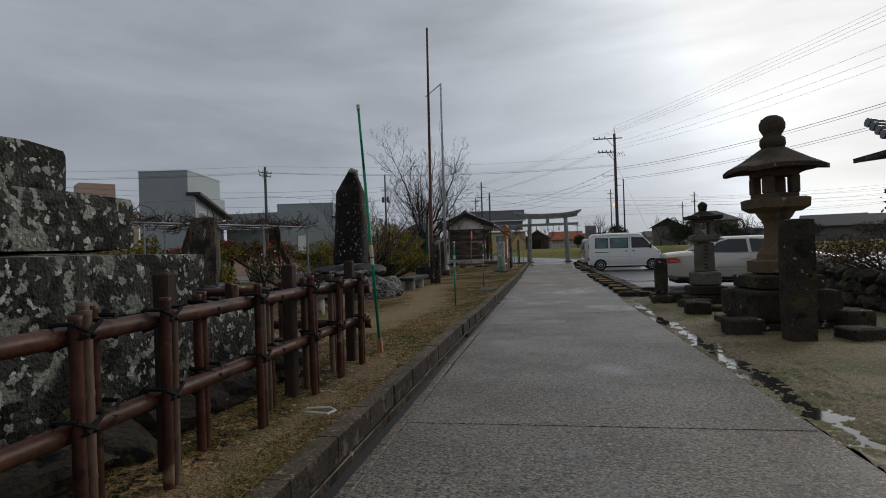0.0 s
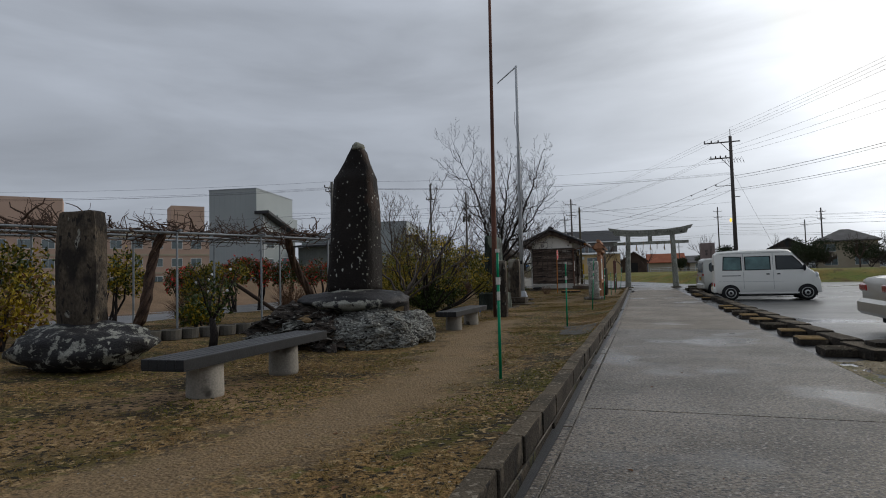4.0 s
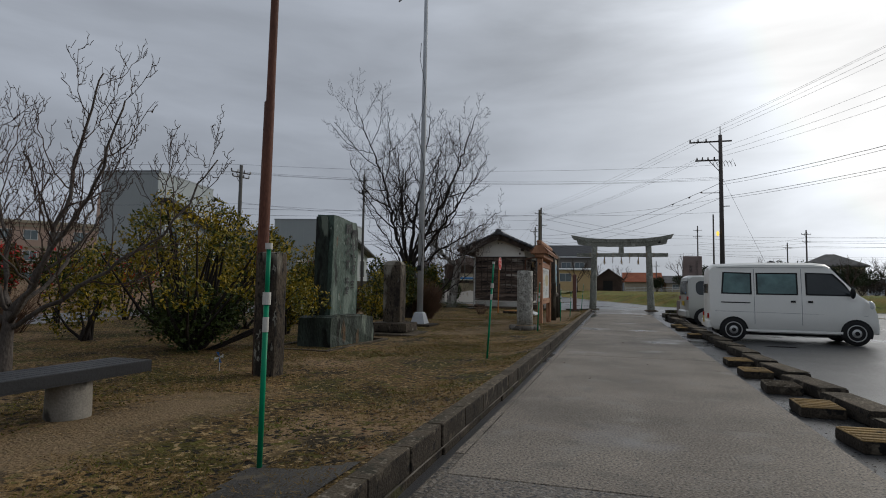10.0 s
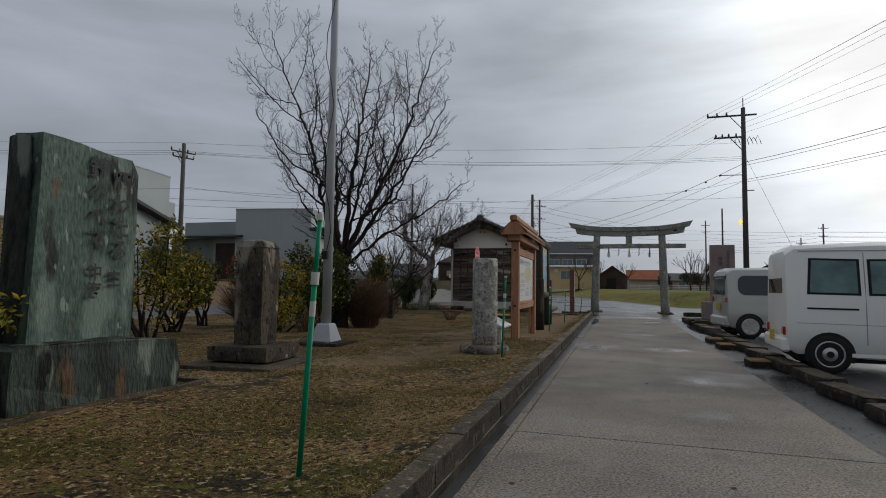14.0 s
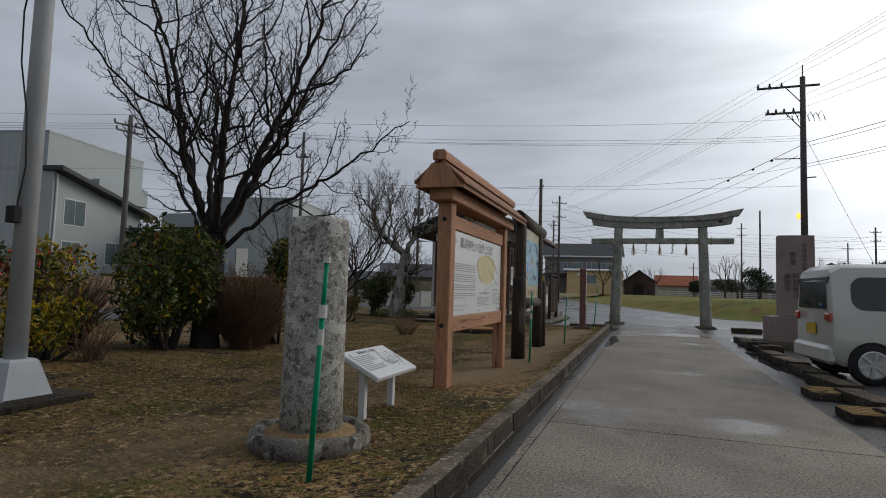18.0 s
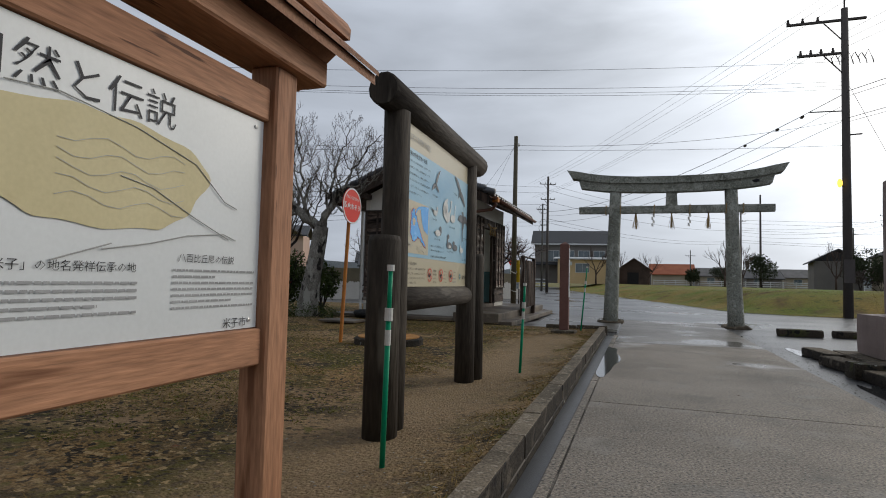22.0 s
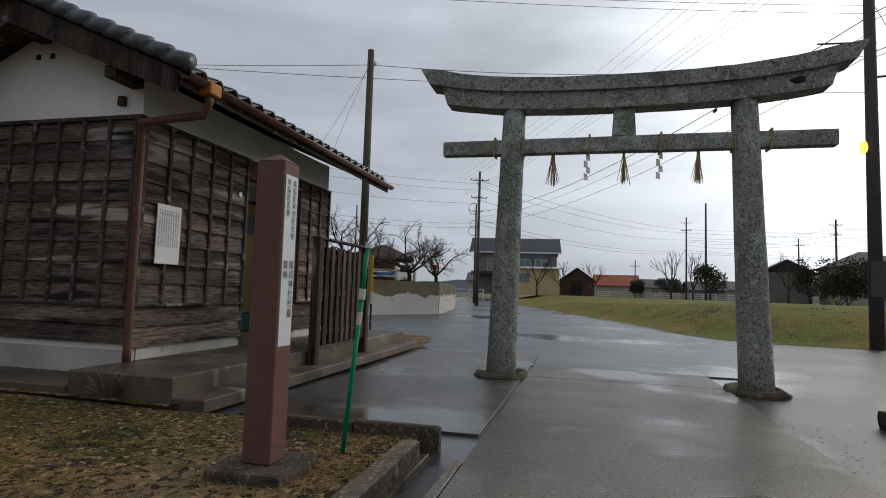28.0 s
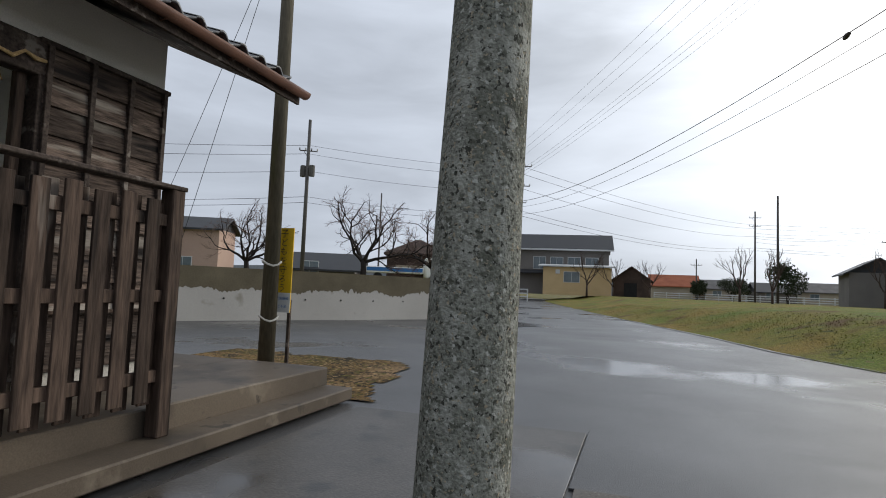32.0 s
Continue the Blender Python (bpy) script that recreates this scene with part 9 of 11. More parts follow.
part("bracket", cylm((0, 0, 7.0), (0.5, -0.1, 7.0), 0.03, n=6), M_POLEDARK, up)
part("lamp_arm", cylm((0, 0, 4.95), (-0.25, -0.2, 5.05), 0.02, n=6), M_POLEDARK, up)
part("lamp_head", boulder(-0.30, -0.26, 5.1, 0.09, 0.07, 0.17, 3, 0.02, 3), M_LAMPGLOW, up, "small yellow glowing street lamp", True)
part("pole_plate", boxm(-0.18, -0.19, 1.3, 0.18, -0.175, 2.2), M_POLEDARK, up)

RE = (22.6, 14.4)                              # next pole lies behind the camera's right
for dx, z, s in ((-1.93, 11.75, 0.5), (-1.42, 11.75, 0.5), (-0.9, 11.75, 0.5), (0.1, 11.1, 0.6), (0.1, 10.8, 0.85), (0.1, 10.5, 1.0), (0.0, 12.7, 0.4)):
    wire((UX + dx, UY, z), (RE[0] + dx, RE[1] + dx * 0.36, z), s)
wire((UX, UY, 8.7), (RE[0], RE[1], 8.7), 1.05, 0.019)
wire((UX, UY, 8.5), (RE[0], RE[1], 8.6), 1.05, 0.013)
wire((UX, UY, 7.65), (RE[0], RE[1], 7.65), 0.97, 0.016)
wire((UX, UY, 7.5), (RE[0], RE[1], 7.55), 0.98, 0.012)
wire((UX, UY, 9.2), (UX + 3.4, UY - 0.5, 1.0), 0.0, 0.012)
F1 = (-9.4, 90.3)
for dx, z, s in ((-1.93, 11.75, 0.35), (-1.42, 11.75, 0.4), (-0.9, 11.75, 0.38), (-1.5, 10.4, 0.5), (-1.15, 10.4, 0.45), (-0.8, 10.4, 0.45)):
    wire((UX + dx, UY, z), (F1[0] + dx, F1[1] + dx * 0.4, z - 0.6), s)
for z, s, r in ((8.65, 1.1, 0.021), (8.2, 1.1, 0.013), (7.6, 1.1, 0.014)):
    wire((UX, UY, z), (F1[0], F1[1], z - 0.3), s, r)
# splice boxes on the thick cable
for t in (0.06, 0.1, 0.16):
    x, y = UX + (F1[0] - UX) * t, UY + (F1[1] - UY) * t
    tagged(part("cable_box", boulder(x, y, 8.6 - 4.7 * t * (1 - t), 0.07, 0.22, 0.06, 2, 0.1, 2), M_POLEDARK), "black splice box hanging on a cable", "cable box")
LP = (-23.4, 45.6)
for dx, z0, z1, s in ((-0.5, 8.95, 8.45, 0.5), (0.0, 8.95, 8.45, 0.55), (0.5, 8.95, 8.45, 0.5), (0, 9.9, 9.0, 0.45), (0, 6.6, 6.4, 0.5)):
    wire((UX + dx * 0.5, UY + dx, z0), (LP[0] + dx * 0.5, LP[1] + dx, z1), s)
    wire((LP[0] + dx * 0.5, LP[1] + dx, z1), (-70.0, 24.0 + dx, z1 + 0.3), s + 0.3)
lp = utility_pole(LP[0], LP[1], 8.95, 0.15, M_POLE, "grey concrete utility pole beside the workshop", ((8.45, 0.7, 70), (8.15, 0.6, 70)))
utility_pole(-16.6, 50.0, 8.9, 0.10, M_POLE, "thin grey utility pole at the road corner", ((7.6, 0.35, 10),))
p2 = utility_pole(-4.66, 51.55, 6.33, 0.10, M_WOODPOLE, "weathered mossy wooden utility pole")
for z in (0.72, 1.38):
    tb = B()
    tube(tb, [(0.11 * math.cos(t), 0.11 * math.sin(t), z + 0.03 * math.sin(t * 2)) for t in [0.55 * k for k in range(13)]], 0.012, 5)
    part("tied_rope", tb, M_WHITEPLASTIC, p2, "white rope tied round the pole")
part("insulator", lathem([(0.03, 0), (0.05, 0.04), (0.02, 0.1)], 8), M_WHITEPLASTIC, p2).matrix_basis = pose(0.12, -0.06, 5.95)
wire((-4.66, 51.55, 6.0), (UX, UY, 7.6), 0.35)
wire((-4.66, 51.55, 6.0), LP + (6.5,), 0.5)
wire((-4.66, 51.55, 6.1), (-7.9, 52.9, 0.0), 0.0, 0.006)
wire((-4.66, 51.55, 6.0), (-9.7, 54.0, 0.9), 0.1, 0.006)
fp = utility_pole(F1[0], F1[1], 12.0, 0.15, M_POLEDARK, "utility pole with looped cables beside the road", ((11.2, 0.8, 20), (9.6, 0.7, 20)))
for z, r in ((8.6, 0.5), (7.2, 0.35), (6.6, 0.45)):
    tb = B()
    tube(tb, [(-0.45 + r * math.cos(t), 0.0, z + r * math.sin(t)) for t in [2 * math.pi * k / 14 for k in range(15)]], 0.025, 4)
    part("cable_loop", tb, M_POLEDARK, fp)
utility_pole(-11.5, 100.0, 10.5, 0.13, M_POLE, "distant utility pole along the road", ((9.8, 0.7, 20),))
ph = utility_pole(-22.2, 79.4, 11.6, 0.15, M_POLE, "distant utility pole with transformer drums", ((9.4, 0.6, 30),), 0.9)
for s in (-0.35, 0.35):
    part("transformer", lathem([(0.18, 7.6), (0.2, 7.65), (0.2, 8.3), (0.17, 8.38)], 10), M_POLE, ph, "grey transformer drum").matrix_basis = pose(s, 0, 0)
utility_pole(-17.7, 82.0, 6.8, 0.07, M_POLE, "thin distant lamp pole", (), 0.9)
utility_pole(16.7, 144.2, 14.2, 0.16, M_POLEDARK, "far utility pole beyond the field", ((13.2, 0.8, 0), (11.9, 0.8, 0)), 0.8)
utility_pole(19.7, 143.7, 16.5, 0.2, M_POLEDARK, "far plain dark pole beyond the field", (), 0.8)
utility_pole(29.6, 118.7, 10.5, 0.15, M_POLEDARK, "far utility pole by the houses", ((9.8, 0.7, 10), (8.6, 0.6, 10)), 0.8)
utility_pole(31.8, 138.0, 10.0, 0.14, M_POLE, "far utility pole by the houses", ((9.0, 0.8, 10),), 0.8)
utility_pole(8.5, 145.3, 7.2, 0.12, M_POLE, "far utility pole behind the houses", ((6.2, 0.8, 0),), 0.3)
utility_pole(44.0, 118.0, 9.0, 0.14, M_POLE, "far utility pole by the houses", ((8.2, 0.7, 10),), 0.6)
for k, (z, s) in enumerate(((11.5, 0.8), (10.9, 0.9), (9.7, 1.0), (7.9, 1.1), (7.5, 1.1))):
    wire((F1[0], F1[1], z - 0.3), (16.7, 144.2, z + 1.4), s, 0.02)
    wire((16.7, 144.2, z + 1.4), (75.0, 140.0, z + 1.2), s, 0.024)
    wire((F1[0], F1[1], z - 0.6), (-22.2, 79.4, z - 0.8), s * 0.3, 0.014)
    wire((-22.2, 79.4, z - 0.8), (-60, 62, z - 0.6), s, 0.02)
for z in (9.6, 8.8, 8.2):
    wire((29.6, 118.7, z + 0.5), (80.0, 96.0, z), 0.8, 0.02)
    wire((29.6, 118.7, z + 0.5), (16.7, 144.2, z + 2), 0.8, 0.02)

# yellow child-safety sign by the wooden pole
ys = thing("safety_sign", -4.50, 51.72, 0.0, 0, "yellow vertical road safety sign tied to a pole", "sign")
part("stake", boxm(-0.02, 0.0, -0.1, 0.02, 0.035, 0.95, 0.004), M_BATTEN, ys)
part("panel", boxm(-0.22, -0.015, 0.79, 0.025, 0.0, 1.83), M_YELLOW, ys)
part("white_foot", boxm(-0.22, -0.0185, 0.79, 0.025, -0.0155, 1.03), M_BOARDWHITE, ys, "white strip with small blue writing")
column_text("子どもを守ろう", 0.112, M_INK, ys, -0.155, -0.0195, 1.72, FACE_S, "lettering")
text_part("防犯協議会", 0.042, M_BLUEPLATE, ys, Matrix.Translation((-0.21, -0.0215, 0.95)) @ FACE_S, "lettering")
text_part("子ども会", 0.042, M_BLUEPLATE, ys, Matrix.Translation((-0.19, -0.0215, 0.85)) @ FACE_S, "lettering")

# ---------------- buildings ----------------
def building(name, x, y, z, rz, w, d, h, material, label, category="building"):
    b = thing(name, x, y, z, rz, label, category)
    part("wall", boxm(0, 0, 0, w, d, h), material, b)
    return b


def window(b, x, z, w, h, face="S", d=0.0, panes=2, length=0.0):
    """A window on the south face (along x) or the east face (x = length, along y)."""
    def bm_(u0, z0, u1, z1, o0, o1):
        return boxm(u0, -o1 + d, z0, u1, -o0 + d, z1) if face == "S" else boxm(length + o0, u0, z0, length + o1, u1, z1)
    f = part("window", bm_(x - 0.05, z - 0.05, x + w + 0.05, z + h + 0.05, -0.02, 0.03), M_WHITEPAINT, b)
    for k in range(panes):
        part("pane", bm_(x + w * k / panes + 0.02, z + 0.02, x + w * (k + 1) / panes - 0.02, z + h - 0.02, 0.03, 0.042), M_WINDOW, f)


def gable(b, w, d, h, rise, over, material, ridge="x", t=0.18):
    if ridge == "x":
        for s, y0 in ((1, -over), (-1, d + over)):
            bm = prismm([(y0, h - rise * over / (d / 2) * 1.0), (d / 2, h + rise), (d / 2, h + rise + t), (y0, h - rise * over / (d / 2) + t)], -over, w + over, "x")
            part("roof", bm, material, b)
        part("gable_wall", prismm([(0, h), (d, h), (d / 2, h + rise - 0.02)], 0.0, w, "x"), b.children[0].data.materials[0], b)
    else:
        for x0 in (-over, w + over):
            bm = prismm([(x0, h - rise * over / (w / 2)), (w / 2, h + rise), (w / 2, h + rise + t), (x0, h - rise * over / (w / 2) + t)], -over, d + over, "y")
            part("roof", bm, material, b)
        part("gable_wall", prismm([(0, h), (w, h), (w / 2, h + rise - 0.02)], 0.0, d, "y"), b.children[0].data.materials[0], b)


# grey workshop: tall block with lean-to wing
wk = building("workshop", -36.9, 47.2, 1.0, 11.5, 4.5, 8.2, 8.45, M_SIDING, "tall flat grey metal-clad workshop with sloping side roof", "workshop")
part("parapet", boxm(-0.03, -0.03, 8.45, 4.53, 8.23, 8.55), M_STEEL, wk)
for k in range(1, 9):
    part("cladding_joint", boxm(k * 0.5 - 0.012, -0.012, 0, k * 0.5 + 0.012, 0.004, 8.45), M_SIDING, wk)
part("wing_wall", prismm([(0.0, 0.0), (7.6, 0.0), (7.6, 4.6), (0.0, 6.25)], 4.5, 5.0, "x"), M_SIDING, wk)
part("wing_roof", prismm([(-0.2, 6.2), (8.4, 4.35), (8.4, 4.55), (-0.2, 6.45)], 4.4, 5.75, "x"), M_ROOFDARK, wk, "dark sloping roof edge")
part("roof_back", boxm(4.5, 3.5, 5.2, 5.0, 8.2, 6.4), M_SIDING, wk)
part("rain_pipe", cylm((5.08, 0.2, 0), (5.08, 0.2, 6.0), 0.06, n=8), M_WHITEPAINT, wk)
for y0, z0, ww, hh in ((0.9, 3.2, 1.6, 1.5), (0.9, 0.9, 1.4, 1.3), (4.4, 1.0, 1.8, 1.4)):
    window(wk, y0, z0, ww, hh, "E", 0, 2, 5.0)
bn = building("barn", -33.0, 55.4, 1.1, 0, 6.2, 6, 3.4, M_CORRU, "low corrugated metal shed with brown shutter door", "shed")
for k in range(38):
    part("corrugation", boxm(0.1 + 0.1 * k, -0.03, 0.25, 0.15 + 0.1 * k, -0.004, 3.35), M_CORRU, bn)
part("shutter_door", boxm(4.1, -0.06, 0.2, 6.0, -0.005, 3.0), M_BROWNDOOR, bn)
part("plinth", boxm(-0.1, -0.1, -0.2, 6.3, 0.0, 0.22), M_KERB, bn)
part("roof", prismm([(-0.9, 3.35), (6.2, 4.2), (6.2, 4.35), (-0.9, 3.5)], -0.3, 6.5, "x"), M_ROOFDARK, bn)
part("upper_wall", boxm(-1.5, 3.0, 3.4, 6.2, 6.0, 5.0), M_SIDING, bn)
w2 = building("workshop", -27.1, 55.2, 1.05, 11.5, 5.75, 7.5, 5.5, M_SIDING, "grey metal-clad workshop block with white door", "workshop")
part("parapet", boxm(-0.03, -0.03, 5.5, 5.78, 7.53, 5.6), M_STEEL, w2)
for k in range(1, 12):
    part("cladding_joint", boxm(k * 0.5 - 0.012, -0.012, 0, k * 0.5 + 0.012, 0.004, 5.5), M_SIDING, w2)
part("plinth", boxm(-0.05, -0.05, -0.3, 5.8, 0.0, 0.05), M_KERB, w2)
dr = part("door", boxm(2.05, -0.04, 0.05, 2.85, 0.0, 2.25), M_PLASTER, w2)
part("door_frame", boxm(2.0, -0.03, 0.05, 2.05, -0.0, 2.3), M_BROWNDOOR, w2)
part("wing_wall", prismm([(0.0, 0.0), (7.5, 0.0), (7.5, 2.9), (0.0, 4.0)], 5.75, 6.2, "x"), M_SIDING, w2)
part("wing_roof", prismm([(-0.2, 4.0), (8.0, 2.8), (8.0, 2.95), (-0.2, 4.2)], 5.7, 6.9, "x"), M_ROOFDARK, w2)
window(w2, 1.6, 0.9, 1.8, 1.5, "E", 0, 2, 6.2)
window(w2, 4.6, 0.9, 1.6, 1.5, "E", 0, 2, 6.2)
part("air_conditioner", boxm(6.25, 0.6, 0.0, 6.6, 1.3, 0.7, 0.02), M_WHITEPAINT, w2)
for k in range(2):
    gc = thing("gas_cylinder", -25.9 + 0.42 * k, 55.25, 1.08, 0, "grey upright gas cylinder by the workshop wall", "gas cylinder", "gas cylinders")
    part("tank", lathem([(0.16, 0), (0.18, 0.05), (0.18, 1.15), (0.12, 1.3), (0.06, 1.32)], 14), M_STEEL, gc)
    part("valve", cylm((0, 0, 1.32), (0, 0, 1.5), 0.05, n=8), M_WHITEPAINT, gc)
# tarp-covered earth bank in front of the workshops
tb = B()
rows_t = []
for i in range(40):
    x = -26 + 0.16 * i
    y = 45.0 + 0.17 * i
    rows_t.append([tb.verts.new((x + 0.15 * o, y + 0.4 * o, 0.15 + h + 0.10 * noise.noise((x * 1.5, o, 0)))) for o, h in ((-1.2, 0.0), (-0.6, 0.25), (0.0, 0.5), (0.8, 0.62))])
for a, b in zip(rows_t, rows_t[1:]):
    for j in range(3):
        tb.faces.new((a[j], b[j], b[j + 1], a[j + 1]))
tagged(part("tarp", tb, M_TARP, smooth=True), "crumpled black tarp over an earth bank", "tarp")

# long pink apartment block
ap = building("apartment_block", -86.3, 56.3, 0.3, 51, 34, 10, 8.6, M_PINKWALL, "long three-storey pinkish apartment block with stair towers", "apartment block")
part("roof_slab", boxm(-0.3, -0.3, 8.6, 34.3, 10.3, 8.95), M_BEIGEWALL, ap)
part("stair_tower", boxm(3.5, 1.0, 8.9, 11.6, 6.0, 13.8), M_PINKWALL, ap)
part("stair_tower", boxm(26.0, 1.0, 8.9, 31.0, 6.0, 13.4), M_PINKWALL, ap)
for fl in range(3):
    part("floor_band", boxm(-0.05, -0.12, 2.5 + 2.8 * fl, 34.05, 0.0, 2.75 + 2.8 * fl), M_BEIGEWALL, ap)
    for k in range(12):
        window(ap, 0.8 + 2.8 * k, 0.8 + 2.8 * fl, 1.5, 1.25, "S", 0.0, 2)

# far dark house with yellow annex, sheds and roofs beyond the bank
fh = building("house", -18.6, 136.0, 0.9, 6, 14.0, 8, 7.0, M_HOUSEGREY, "two-storey grey house with dark roof", "house")
part("roof", prismm([(-0.9, 7.0), (4, 9.6), (8.9, 7.0), (8.9, 7.25), (4, 9.9), (-0.9, 7.25)], -0.7, 14.7, "x"), M_ROOFDARK, fh)
part("gable_wall", prismm([(0, 7.0), (8, 7.0), (4, 9.55)], 0.0, 14.0, "x"), M_HOUSEGREY, fh)
part("eaves_band", boxm(-0.7, -0.95, 6.95, 14.7, -0.85, 7.2), M_WHITEPAINT, fh)
for k in range(4):
    window(fh, 2.4 + 2.7 * k, 4.0, 1.9, 1.9, "S", 0, 2)
part("lower_roof", prismm([(-1.4, 3.2), (0.0, 3.7), (0.0, 3.85), (-1.4, 3.35)], -0.4, 14.4, "x"), M_ROOFDARK, fh)
fw = building("annex", -13.6, 129.7, 0.9, 5, 9.7, 6, 4.1, M_YELLOWWALL, "cream yellow flat-roofed annex with white eaves", "annex")
part("roof", prismm([(-0.5, 4.1), (6.3, 4.6), (6.3, 4.78), (-0.5, 4.28)], -0.7, 10.2, "x"), M_WHITEPAINT, fw)
window(fw, 3.0, 1.9, 2.2, 1.5, "S", 0, 2)
part("vent_box", boxm(1.8, -0.15, 3.1, 2.4, 0.0, 3.7), M_WHITEPAINT, fw)
sh = building("shed", -3.9, 133.0, 0.8, 0, 5.3, 6, 2.6, M_BROWNSHED, "dark brown weathered shed with gabled roof", "shed")
gable(sh, 5.3, 6, 2.6, 1.9, 0.4, M_BROWNSHED, "y")
part("doorway", boxm(1.6, -0.06, 0, 3.4, -0.004, 2.2), M_BLACK, sh)
rh = building("house", 2.4, 175.0, 0.8, 0, 9.0, 8, 2.9, M_BEIGEWALL, "house with orange tiled roof", "house")
gable(rh, 9, 8, 2.9, 2.2, 0.6, M_ROOFRED, "x")
for x, y, w_, h_, m_, mr in ((13.0, 176.0, 8, 2.6, M_BEIGEWALL, M_ROOFGREY), (22.0, 172.0, 7, 2.2, M_HOUSEGREY, M_ROOFDARK), (31.0, 178.0, 9, 2.6, M_BEIGEWALL, M_ROOFGREY), (-26.0, 168.0, 8, 3.0, M_BEIGEWALL, M_ROOFGREY)):
    hh = building("house", x, y, 0.8, 5, w_, 7, h_, m_, "distant low house with tiled roof", "house")
    gable(hh, w_, 7, h_, 1.7, 0.5, mr, "x")
    window(hh, 1.5, 1.0, 1.6, 1.1)
rr = building("house", 28.6, 118.2, 0.8, -12, 8.4, 8, 4.6, M_BEIGEWALL, "two-storey beige house with grey hipped roof", "house")
part("hip_roof", lathem([(6.7, 4.5), (6.7, 4.7), (0.9, 6.7)], 4, 0.5), M_ROOFGREY, rr).matrix_basis = pose(4.2, 4, 0)
for x in (1.0, 5.2):
    window(rr, x, 2.9, 1.6, 1.2)
    window(rr, x, 0.6, 1.8, 1.4)
r2 = building("house", 22.2, 121.5, 0.8, -8, 5.5, 7, 4.0, M_HOUSEGREY, "dark house half hidden by a trimmed tree", "house")
gable(r2, 5.5, 7, 4.0, 1.5, 0.6, M_ROOFDARK, "y")
for x, y, w_ in ((46.0, 110.0, 9), (58.0, 112.0, 10), (70.0, 104.0, 9)):
    hh = building("house", x, y, 0.8, -15, w_, 7, 2.8, M_HOUSEGREY, "distant low house with dark tiled roof", "house")
    gable(hh, w_, 7, 2.8, 1.8, 0.6, M_ROOFDARK, "x")
lh = building("house", -25.5, 100.5, 1.0, 20, 6.5, 6, 3.6, M_BROWNSHED, "brown two-storey house with hipped roof beyond the terrace", "house")
part("hip_roof", lathem([(5.0, 3.5), (5.0, 3.7), (0.4, 5.4)], 4, 0.5), M_BROWNSHED, lh).matrix_basis = pose(3.2, 3, 0)
part("balcony", boxm(1.0, -0.9, 1.6, 6.0, 0.0, 2.4), M_BEIGEWALL, lh)
for x, y, w_, h_ in ((-34.0, 96.0, 7, 1.9), (-43.0, 88.0, 5, 4.8), (-31.0, 91.0, 6, 1.3)):
    hh = building("house", x, y, 1.2, 25, w_, 6, h_, M_HOUSEGREY if w_ > 5 else M_PINKWALL, "distant house beyond the terrace", "house")
    gable(hh, w_, 6, h_, 1.2, 0.5, M_ROOFDARK, "x")
    window(hh, 1.0, 0.8, 1.6, 1.2)
tr = thing("flatbed_truck", -16.6, 82.0, 1.43, 25, "white flatbed truck with blue side boards", "truck")
part("cab", boxm(2.2, -0.8, 0.3, 3.5, 0.8, 1.8, 0.15), M_CARWHITE, tr)
part("cab_window", boxm(2.5, -0.815, 1.05, 3.3, -0.805, 1.6), M_GLASS, tr)
part("flatbed", boxm(-1.8, -0.85, 0.65, 2.1, 0.85, 1.05, 0.02), M_CARWHITE, tr)
part("side_board", boxm(-1.75, -0.87, 0.75, 2.05, -0.852, 1.0), M_BLUEPLATE, tr)
for x in (-1.0, 2.8):
    part("wheel", cylm((x, -0.8, 0.33), (x, -0.55, 0.33), 0.33, n=14), M_BLACK, tr)
sg = thing("stop_sign", -12.65, 87.7, 0.0, 0, "red triangular stop sign on a white post", "road sign")
part("post", cylm((0, 0, -0.1), (0, 0, 3.0), 0.04, n=8), M_WHITEPAINT, sg)
part("plate", prismm([(-0.42, 3.35), (0.42, 3.35), (0.0, 2.62)], -0.05, -0.03, "y"), M_RED, sg)
sp = thing("gate_pillar", -13.6, 84.5, 0.0, 0, "pale square gate pillar by the road", "pillar")
part("pillar", boxm(-0.2, -0.2, -0.1, 0.2, 0.2, 3.2, 0.02), M_STEEL, sp)

# white rail fence far off
wf = thing("rail_fence", 0, 0, 0, 0, "white painted rail fence across the field", "fence")
for k in range(26):
    x = 2.2 + 1.9 * k if k < 8 else 2.2 + 1.9 * k
    y = 146 - 0.12 * (x - 2)
    part("post", boxm(x - 0.06, y - 0.06, 0.6, x + 0.06, y + 0.06, 2.0), M_WHITEPAINT, wf)
for z in (1.15, 1.5, 1.85):
    bm = B()
    tube(bm, [(2.2, 145.9, z), (50, 140.2, z)], 0.06, 4)
    part("rail", bm, M_WHITEPAINT, wf)
wf2 = thing("rail_fence", -24, 112.0, 0.0, 0, "white painted rail fence by the road bend", "fence")
for k in range(7):
    part("post", boxm(k * 1.9 - 0.06, -0.06, 0, k * 1.9 + 0.06, 0.06, 1.5), M_WHITEPAINT, wf2)
for z in (0.5, 0.9, 1.35):
    part("rail", boxm(0, -0.05, z, 11.4, 0.05, z + 0.14), M_WHITEPAINT, wf2)

